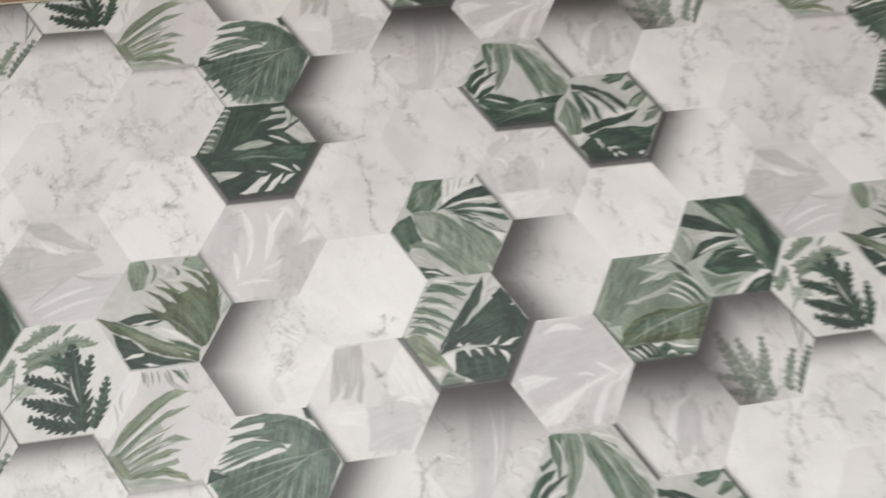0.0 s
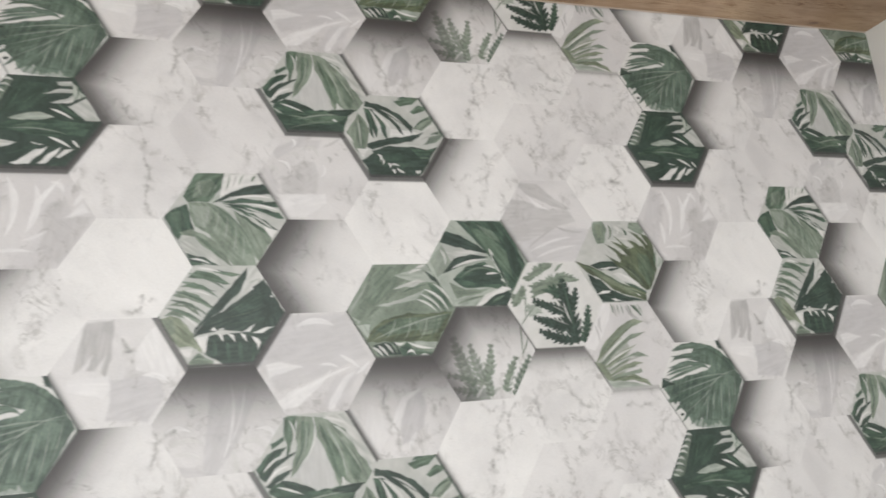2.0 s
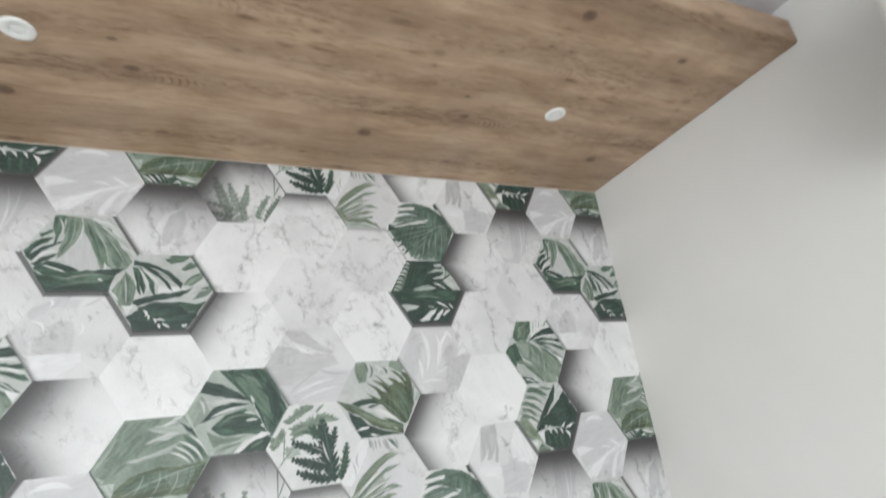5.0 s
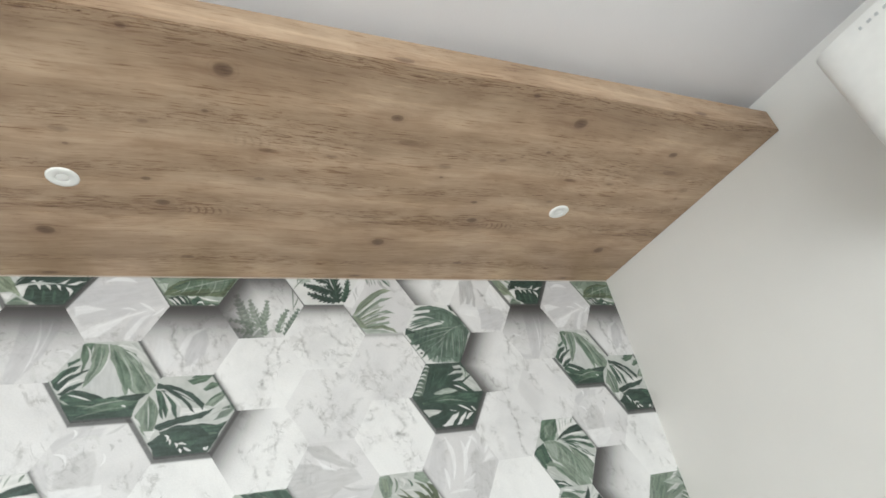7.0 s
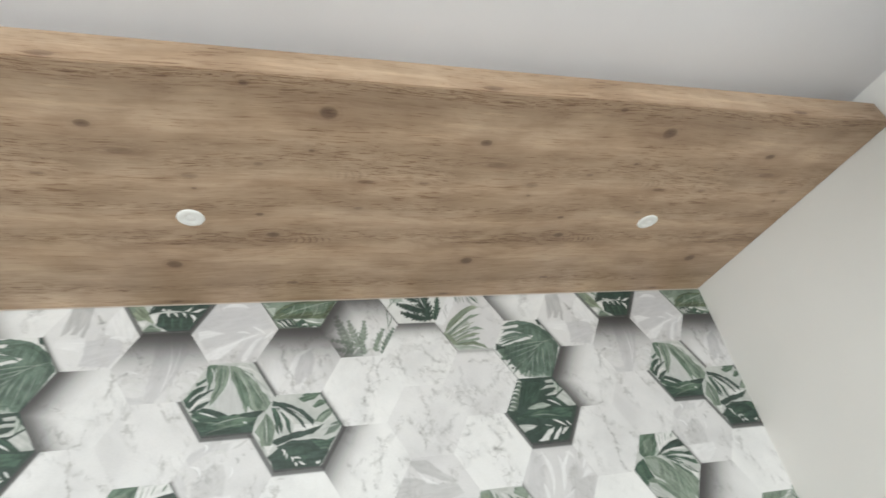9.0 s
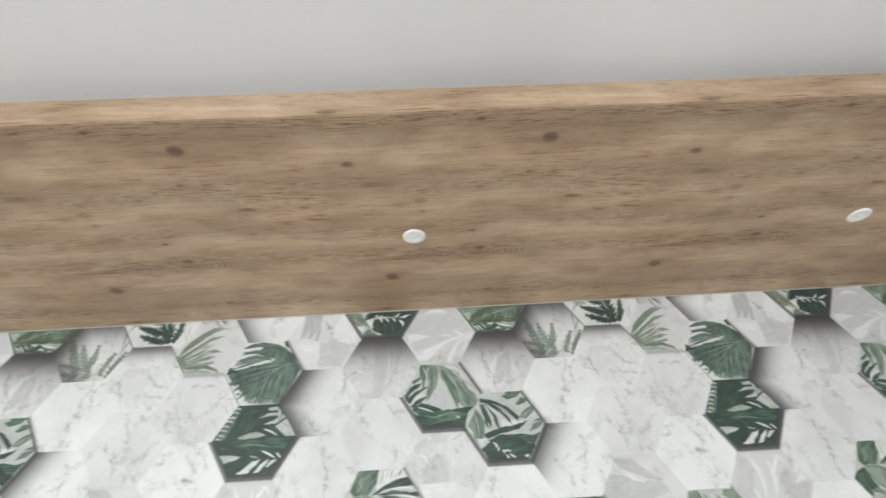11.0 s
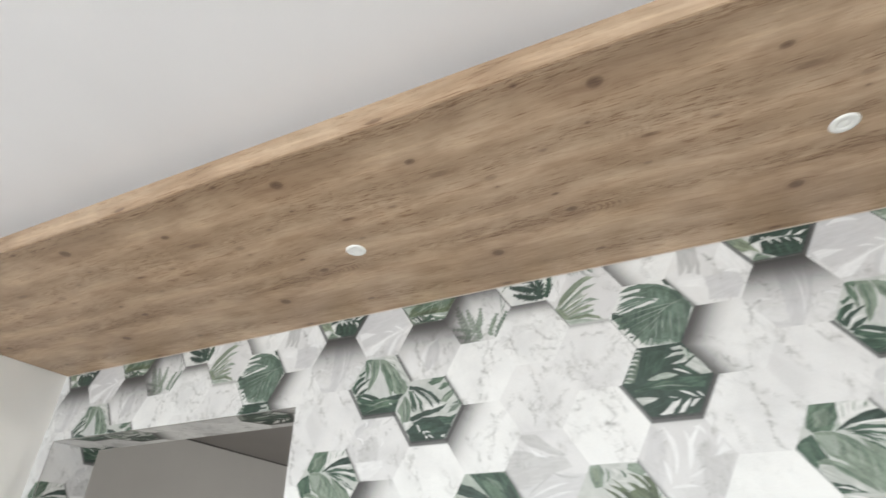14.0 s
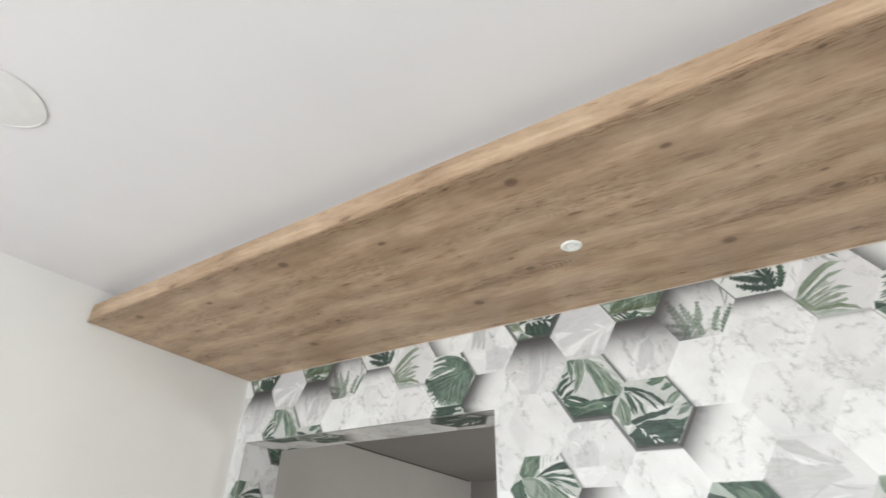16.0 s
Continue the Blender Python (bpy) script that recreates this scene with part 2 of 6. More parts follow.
        ripple = math_node(nodes, links, "MULTIPLY", math_node(nodes, links, "MAXIMUM", wave, 0.0), math_node(nodes, links, "MAXIMUM", math_node(nodes, links, "SUBTRACT", 1.0, r2), 0.0))
        col = mix(nodes, links, "MIX", math_node(nodes, links, "MULTIPLY", scaled(ripple, 1.1 * size), ramp(nodes, links, torn, [(0.38, (0.3, 0.3, 0.3)), (0.54, white)])), col, (0.185, 0.108, 0.062))
    col = mix(nodes, links, "MIX", math_node(nodes, links, "MULTIPLY", halo, ramp(nodes, links, fine, [(0.35, white), (0.65, (0.5, 0.5, 0.5))])), col, (0.215, 0.122, 0.070))
    col = mix(nodes, links, "MIX", math_node(nodes, links, "MULTIPLY", core, ramp(nodes, links, torn, [(0.35, (0.9, 0.9, 0.9)), (0.60, (0.65, 0.65, 0.65))])), col, (0.082, 0.040, 0.021))
    col = mix(nodes, links, "MIX", scaled(rings, 0.34), col, (0.098, 0.050, 0.028))
    links.new(col, b.inputs["Base Color"])
    bump(nodes, links, b, fine, 0.2, 0.0005)
    return m


OAK = oak("knotty_oak_laminate", 1.115)

# ---- building blocks ----


def box_bm(x0, y0, z0, x1, y1, z1, bevel=0.0):
    bm = bmesh.new()
    bmesh.ops.create_cube(bm, size=1.0, matrix=Matrix.Translation(((x0 + x1) / 2, (y0 + y1) / 2, (z0 + z1) / 2)) @ Matrix.Diagonal((x1 - x0, y1 - y0, z1 - z0, 1)))
    if bevel:
        bmesh.ops.bevel(bm, geom=bm.edges[:], offset=bevel, segments=2, affect="EDGES")
    return bm


def mesh_of(name, bm, mats, smooth=False):
    me = bpy.data.meshes.new(name)
    bm.normal_update()
    bm.to_mesh(me)
    bm.free()
    for m in mats if isinstance(mats, (list, tuple)) else [mats]:
        me.materials.append(m)
    if smooth:
        for p in me.polygons:
            p.use_smooth = True
    return me


def thing(name, bm, mat, label, category, kind="", group="", smooth=False):
    return tagged(new(name, mesh_of(name, bm, mat, smooth)), label, category, group, kind)


def part(name, bm, mat, parent, label="", smooth=False):
    ob = new(name, mesh_of(name, bm, mat, smooth))
    ob.parent = parent
    return tagged(ob, label)


def lathe(profile, steps=48):
    """A turned body about z from (radius, z) pairs."""
    bm = bmesh.new()
    rings = []
    for r, z in profile:
        if r < 1e-6:
            rings.append([bm.verts.new((0, 0, z))])
        else:
            rings.append([bm.verts.new((r * math.cos(2 * math.pi * i / steps), r * math.sin(2 * math.pi * i / steps), z)) for i in range(steps)])
    for a, b in zip(rings, rings[1:]):
        for i in range(steps):
            j = (i + 1) % steps
            quad = [a[i % len(a)], a[j % len(a)], b[j % len(b)], b[i % len(b)]]
            bm.faces.new(list(dict.fromkeys(quad)))
    bmesh.ops.recalc_face_normals(bm, faces=bm.faces[:])
    return bm


# ---- structure ----
XL, XR, CEIL, BACK = -2.345, 1.216, 2.467, -3.75
HALL_TOP = 2.458  # the hall
DOOR_L, DOOR_R, DOOR_TOP, THICK = -2.288, -1.315, 2.120, 0.16
PANEL_Z, PANEL_TOP, PANEL_Y = 2.357, 2.412, -0.603


def structure(name, bm, mat, label, category):
    return thing(name, bm, mat, label, category, kind="structure")


structure("floor", box_bm(-3.6, BACK - 0.2, -0.1, 1.5, 3.8, 0.0), FLOOR_WOOD, "pale laminate floor of room and hall", "floor")
structure("ceiling", box_bm(XL - 0.15, BACK - 0.2, CEIL, XR + 0.15, THICK, CEIL + 0.15), CEILING_PAINT, "plain white painted room ceiling", "ceiling")
structure("wall_left", box_bm(XL - 0.15, BACK - 0.2, 0, XL, 0, CEIL), WALL_PAINT, "off-white painted plaster side wall by the doorway", "wall")
SPLAY = 0.020  # the right wall opens a little away from square
right = box_bm(XR, BACK - 0.2, 0, XR + 0.15, 0, CEIL)
for v in right.verts:
    v.co.x -= SPLAY * v.co.y
structure("wall_right", right, WALL_PAINT, "off-white painted plaster side wall with air conditioner", "wall")


def frame_wall(x0, x1, y0, y1, top, ox0, ox1, oz0, oz1):
    """A wall along x with one opening through it."""
    bm = bmesh.new()
    for a, b, c, d in ((x0, ox0, 0, top), (ox1, x1, 0, top), (ox0, ox1, oz1, top), (ox0, ox1, 0, oz0)):
        if b - a > 1e-4 and d - c > 1e-4:
            t = box_bm(a, y0, c, b, y1, d)
            me = bpy.data.meshes.new("t")
            t.to_mesh(me)
            t.free()
            bm.from_mesh(me)
            bpy.data.meshes.remove(me)
    return bm


structure("wall_papered", frame_wall(XL - 0.15, XR + 0.15, 0.0, THICK, CEIL, DOOR_L, DOOR_R, 0, DOOR_TOP), HALL_PAINT, "plastered wall behind the hexagon wallpaper, with a doorway", "wall")
structure("wall_window", frame_wall(XL - 0.15, XR + 0.15, BACK - 0.2, BACK, CEIL, -2.25, 0.45, 0.4, 2.3), WALL_PAINT, "off-white plaster wall with a wide window opening", "wall")


def skewed(bm):
    """The hall runs a little askew to the room."""
    for v in bm.verts:
        v.co.x += 0.061 - 0.0834 * (v.co.y - 1.602)
    return bm


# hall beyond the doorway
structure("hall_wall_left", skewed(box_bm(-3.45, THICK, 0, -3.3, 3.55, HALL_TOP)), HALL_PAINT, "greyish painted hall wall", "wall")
structure("hall_wall_end", box_bm(-3.6, 3.55, 0, 0.5, 3.7, HALL_TOP), HALL_SHADED, "end wall of the hall, its shade put into a dark grey paint", "wall")
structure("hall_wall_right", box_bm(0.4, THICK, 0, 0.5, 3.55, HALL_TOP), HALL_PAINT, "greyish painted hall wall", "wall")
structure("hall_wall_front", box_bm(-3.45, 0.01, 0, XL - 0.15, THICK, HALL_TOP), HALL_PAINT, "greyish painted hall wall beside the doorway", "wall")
structure("hall_ceiling", box_bm(-3.6, THICK, HALL_TOP, 0.5, 3.7, HALL_TOP + 0.15), HALL_SHADED, "hall ceiling, its dimness put into a dark grey paint", "ceiling")
structure("hall_trim", skewed(box_bm(-3.3, THICK, HALL_TOP - 0.009, -3.292, 3.5, HALL_TOP - 0.001)), DARK_GAP, "dark joint strip between hall wall and ceiling", "trim")

# ---- the oak ceiling panel with its spotlights ----
panel = tagged(new("ceiling_panel"), "knotty oak laminate panel hung below the ceiling along the papered wall", "ceiling panel")
RISE = 0.029  # the board climbs a little towards its free edge


def sag(x):
    """The board hangs a little lower towards the doorway end."""
    return 0.004 * x - 0.004


board = box_bm(XL + 0.003, PANEL_Y, PANEL_Z, XR - 0.001, -0.004, PANEL_TOP, 0.0015)
for v in board.verts:
    v.co.z += sag(v.co.x) - RISE * v.co.y
    if v.co.x > 0:
        v.co.x -= SPLAY * v.co.y
part("board", board, OAK, panel)
# thin pale strip where the board meets the papered wall
bead = box_bm(XL + 0.003, -0.0062, PANEL_Z - 0.0022, XR - 0.003, -0.0035, PANEL_Z - 0.0002, 0.0006)
for v in bead.verts:
    v.co.z += sag(v.co.x)
part("joint_bead", bead, PALE_BEAD, panel, "thin pale line along the wall")
# unseen white strip, added to bounce light in the gap under the ceiling
part("gap_filler", box_bm(XL + 0.05, -0.55, PANEL_TOP + RISE * 0.551, XR - 0.05, -0.05, CEIL), WALL_PAINT, panel, "unseen white filler that brightens the gap above the board")


def spotlight():
    root = tagged(new("recessed_spotlight"), "small round white recessed spotlight, switched off, in the oak panel", "spotlight", "spotlights in the oak panel")
    part("bezel", lathe([(0.0090, 0.002), (0.0094, -0.0012), (0.0105, -0.0024), (0.0200, -0.0024), (0.0222, -0.0012), (0.0225, 0.002)]), WHITE_PLASTIC, root, "", True)
    part("diffuser", lathe([(0.0, -0.0030), (0.005, -0.0026), (0.0092, -0.0010)]), WHITE_PLASTIC, root, "frosted white lens", True)
    return root


spot = spotlight()
spot.matrix_basis = pose(-0.971, -0.294, PANEL_Z + sag(-0.971) + RISE * 0.294)
for sx in (-0.043, 0.872):
    copy_thing(spot, pose(sx, -0.299, PANEL_Z + sag(sx) + RISE * 0.299))

# ---- air conditioner on the right wall ----


def air_conditioner():
    root = tagged(new("air_conditioner"), "white wall-mounted split air conditioner with rounded front", "air conditioner")
    L, D, H = 0.82, 0.19, 0.275
    prof = [(-0.012, 0), (-0.012, H), (0.10, H), (0.175, H - 0.003), (0.187, H - 0.01), (0.19, H - 0.03), (0.19, 0.10), (0.182, 0.06), (0.16, 0.03), (0.12, 0.008), (0.06, 0)]
    bm = bmesh.new()
    # the ends are rounded off: the front falls back towards them
    rings = []
    for yy, back in ((0.0, 0.022), (-0.0015, 0.016), (-0.005, 0.010), (-0.011, 0.006), (-0.020, 0.003), (-0.034, 0.0008), (-0.055, 0.0)):
        for at_y in (yy, -L - yy):
            k = (D - back) / D
            rings.append((at_y, [bm.verts.new((-px * k if px > 0 else -px, at_y, pz)) for px, pz in prof]))
    rings = [r for _, r in sorted(rings, key=lambda r: -r[0])]
    n = len(prof)
    for p, q in zip(rings, rings[1:]):
        for i in range(n):
            bm.faces.new((p[i], p[(i + 1) % n], q[(i + 1) % n], q[i]))
    bm.faces.new(rings[0])
    bm.faces.new(rings[-1])
    bmesh.ops.recalc_face_normals(bm, faces=bm.faces[:])
    part("housing", bm, WHITE_PLASTIC, root, "", True).data.set_sharp_from_angle(angle=radians(40))
    part("louvre", box_bm(-0.158, -L + 0.05, 0.024, -0.085, -0.05, 0.030, 0.002), WHITE_PLASTIC, root)
    for i, wdt in enumerate((0.005, 0.008, 0.006, 0.009, 0.006, 0.008)):
        y0 = -0.072 - 0.0115 * i
        part("logo_bar", box_bm(-0.1908, y0 - 0.75 * wdt, H - 0.0295, -0.1872, y0, H - 0.0252), GREY_PLASTIC, root, "grey printed bar")
    root.matrix_basis = pose(XR + 0.007, -0.777, 2.054)
    return root


air_conditioner()

# ---- round lamp on the ceiling ----
lamp = tagged(new("ceiling_lamp"), "flat round white ceiling lamp, switched off", "ceiling lamp")
part("rim", lathe([(0.080, 0.0), (0.080, -0.0022), (0.0790, -0.0030), (0.0778, -0.0030), (0.0772, -0.002)]), LAMP_RIM_SHADE, lamp, "thin rim, greyed for the shadow gap round the lamp", True)
part("diffuser", lathe([(0.0, -0.0055), (0.03, -0.0052), (0.060, -0.0042), (0.0774, -0.0022)]), LAMP_WHITE, lamp, "matt white diffuser", True)
lamp.matrix_basis = pose(-1.716, -1.117, CEIL)

# ---- wallpaper: a printed repeat of 8 x 4 hexagons, some with drawn leaves and drawn drop shadows ----
HEX, ROW, PAPER_Z = 1.06 / 12, 0.1457, 2.134
VS = ROW / 2 / HEX
CORNERS = [(1.0, 0.0), (0.5, VS), (-0.5, VS), (-1.0, 0.0), (-0.5, -VS), (0.5, -VS)]
REPEAT_X, REPEAT_Z = 12 * HEX, 4 * ROW


def vinyl_print():
    """Matt vinyl with a printed pattern: marble, white to lilac-grey by the tone of the hexagon, with grey veins; the pattern's own
    drawn drop shadows (ink); and leaf inks where they cover the marble."""
    m, nodes, links, b = material("vinyl_print", 0.5)

    def attribute(key):
        n = nodes.new("ShaderNodeAttribute")
        n.attribute_name = key
        return n
    co = attribute("print").outputs["Vector"]
    tone, ink = attribute("tone").outputs["Fac"], attribute("ink").outputs["Fac"]
    cloud = noise_node(nodes, links, co, 9.0, 5, 0.55, 0.4)
    base = ramp(nodes, links, cloud, [(0.30, (0.645, 0.640, 0.640)), (0.50, (0.728, 0.723, 0.720)), (0.7, (0.786, 0.781, 0.776))])
    base = mix(nodes, links, "MULTIPLY", tone, base, (0.80, 0.79, 0.80))
    tilt = nodes.new("ShaderNodeMapping")
    tilt.vector_type = "TEXTURE"
    tilt.inputs["Rotation"].default_value = (0, 0, radians(117))
    tilt.inputs["Scale"].default_value = (1.4, 1.0, 1.0)
    links.new(co, tilt.inputs[0])
    lean = tilt.outputs[0]

    def ridge(value, stops):
        return ramp(nodes, links, math_node(nodes, links, "ABSOLUTE", math_node(nodes, links, "SUBTRACT", value, 0.5)), stops)

    def times(a, b):
        return math_node(nodes, links, "MULTIPLY", a, b)
    white, black = (1, 1, 1), (0, 0, 0)
    # long bands of veining lean down to the right; in them run crooked broken veins and small blotches
    band = ridge(noise_node(nodes, links, lean, 9.0, 3, 0.5, 0.4), [(0.015, white), (0.07, black)])
    # a hexagon with a tone below zero is printed almost without veins
    band = times(band, math_node(nodes, links, "MULTIPLY_ADD", math_node(nodes, links, "GREATER_THAN", tone, -0.5), 0.8, 0.2))
    crooked = ridge(noise_node(nodes, links, lean, 21.0, 4, 0.58, 1.1), [(0.0, white), (0.014, (0.8, 0.8, 0.8)), (0.036, black)])
    broken = ramp(nodes, links, noise_node(nodes, links, co, 70.0, 3, 0.6), [(0.40, (0.12, 0.12, 0.12)), (0.58, white)])
    blotch = ramp(nodes, links, noise_node(nodes, links, lean, 40.0, 4, 0.6, 0.8), [(0.55, black), (0.62, white)])
    wash = ramp(nodes, links, noise_node(nodes, links, lean, 26.0, 4, 0.6), [(0.48, black), (0.66, white)])
    base = mix(nodes, links, "MIX", times(times(wash, band), 0.20), base, (0.40, 0.39, 0.385))
    base = mix(nodes, links, "MIX", times(times(blotch, band), 0.20), base, (0.27, 0.262, 0.255))
    base = mix(nodes, links, "MIX", times(times(times(crooked, broken), band), 0.42), base, (0.22, 0.215, 0.205))
    hair = ridge(noise_node(nodes, links, lean, 15.0, 5, 0.66, 0.8), [(0.0, white), (0.010, black)])
    base = mix(nodes, links, "MIX", times(times(hair, broken), 0.10), base, (0.28, 0.275, 0.265))
    grain = noise_node(nodes, links, co, 420.0, 2)
    base = mix(nodes, links, "MULTIPLY", 1.0, base, ramp(nodes, links, grain, [(0.3, (0.95, 0.95, 0.95)), (0.7, (1.03, 1.03, 1.03))]))
    fine = noise_node(nodes, links, co, 190.0, 4, 0.65, 0.6)
    inks = attribute("inks").outputs["Color"]
    # dark inks are printed coarser than pale ones
    coarse = ramp(nodes, links, inks, [(0.05, (1, 1, 1)), (0.40, (0.12, 0.12, 0.12))])
    leafy = mix(nodes, links, "MULTIPLY", coarse, inks, ramp(nodes, links, fine, [(0.32, (0.74, 0.75, 0.75)), (0.5, (1, 1, 1)), (0.70, (1.26, 1.25, 1.22))]))
    base = mix(nodes, links, "MIX", attribute("cover").outputs["Fac"], base, leafy)
    base = mix(nodes, links, "MIX", ink, base, (0.045, 0.042, 0.042))
    links.new(base, b.inputs["Base Color"])
    bump(nodes, links, b, noise_node(nodes, links, co, 900.0, 2), 0.15, 0.0003)
    return m



PRINT = vinyl_print()
# printed inks: a darker and a lighter tone
INKS = {
    "white": ((0.560, 0.560, 0.550), (0.680, 0.675, 0.665)), "pale": ((0.370, 0.385, 0.365), (0.540, 0.545, 0.530)), "grey": ((0.340, 0.335, 0.335), (0.450, 0.445, 0.445)),
    "mute": ((0.455, 0.460, 0.455), (0.510, 0.515, 0.510)), "ghost": ((0.465, 0.458, 0.470), (0.530, 0.522, 0.535)), "glow": ((0.680, 0.675, 0.680), (0.770, 0.765, 0.770)),
    "deep": ((0.018, 0.034, 0.027), (0.041, 0.070, 0.055)), "forest": ((0.024, 0.049, 0.035), (0.064, 0.114, 0.080)),
    "mid": ((0.056, 0.092, 0.064), (0.127, 0.185, 0.135)), "sage": ((0.135, 0.170, 0.134), (0.236, 0.286, 0.232)),
    "mist": ((0.270, 0.305, 0.268), (0.420, 0.455, 0.416)), "olive": ((0.056, 0.074, 0.042), (0.114, 0.140, 0.084)), "lime": ((0.150, 0.182, 0.128), (0.260, 0.298, 0.222)), "teal": ((0.062, 0.094, 0.075), (0.140, 0.195, 0.155)), "vein": ((0.215, 0.212, 0.206), (0.33, 0.326, 0.32)), "rim": ((0.040, 0.040, 0.040), (0.065, 0.065, 0.065)),
}


def value_noise(x, y, seed):
    """Smooth random values from 0 to 1 over the plane."""
    def corner(i, j):
        v = np.sin(i * 127.1 + j * 311.7 + seed * 74.7) * 43758.5453
        return v - np.floor(v)
    i, j = np.floor(x), np.floor(y)
    f, g = x - i, y - j
    f, g = f * f * (3 - 2 * f), g * g * (3 - 2 * g)
    low = corner(i, j) * (1 - f) + corner(i + 1, j) * f
    high = corner(i, j + 1) * (1 - f) + corner(i + 1, j + 1) * f
    return low * (1 - g) + high * g


def clip(poly, a, b, c):
    """The part of a polygon with a*x + b*y <= c."""
    out = []
    for i, p in enumerate(poly):
        q = poly[i - 1]
        dp, dq = a * p[0] + b * p[1] - c, a * q[0] + b * q[1] - c
        if (dp <= 0) != (dq <= 0):
            k = dq / (dq - dp)
            out.append(tuple(e + k * (f - e) for e, f in zip(q, p)))
        if dp <= 0:
            out.append(p)
    return out


def inside_of(corners, x, y):
    """How far points lie inside a polygon; less than zero outside it."""
    far, odd = np.full(len(x), 9.0), np.zeros(len(x), bool)
    for (ax, ay), (bx, by) in zip(corners, np.roll(corners, -1, 0)):
        dx, dy = bx - ax, by - ay
        t = np.clip(((x - ax) * dx + (y - ay) * dy) / (dx * dx + dy * dy + 1e-12), 0, 1)
        far = np.minimum(far, np.hypot(x - ax - t * dx, y - ay - t * dy))
        if ay != by:
            odd ^= ((ay > y) != (by > y)) & (x < ax + dx * (y - ay) / dy)
    return np.where(odd, far, -far)


def hex_sides():
    sides = []
    for i in range(6):
        (x0, y0), (x1, y1) = CORNERS[i], CORNERS[(i + 1) % 6]
        l = math.hypot(x1 - x0, y1 - y0)
        a, b = (y1 - y0) / l, -(x1 - x0) / l
        sides.append((a, b, a * x0 + b * y0))
    return sides


SIDES = hex_sides()


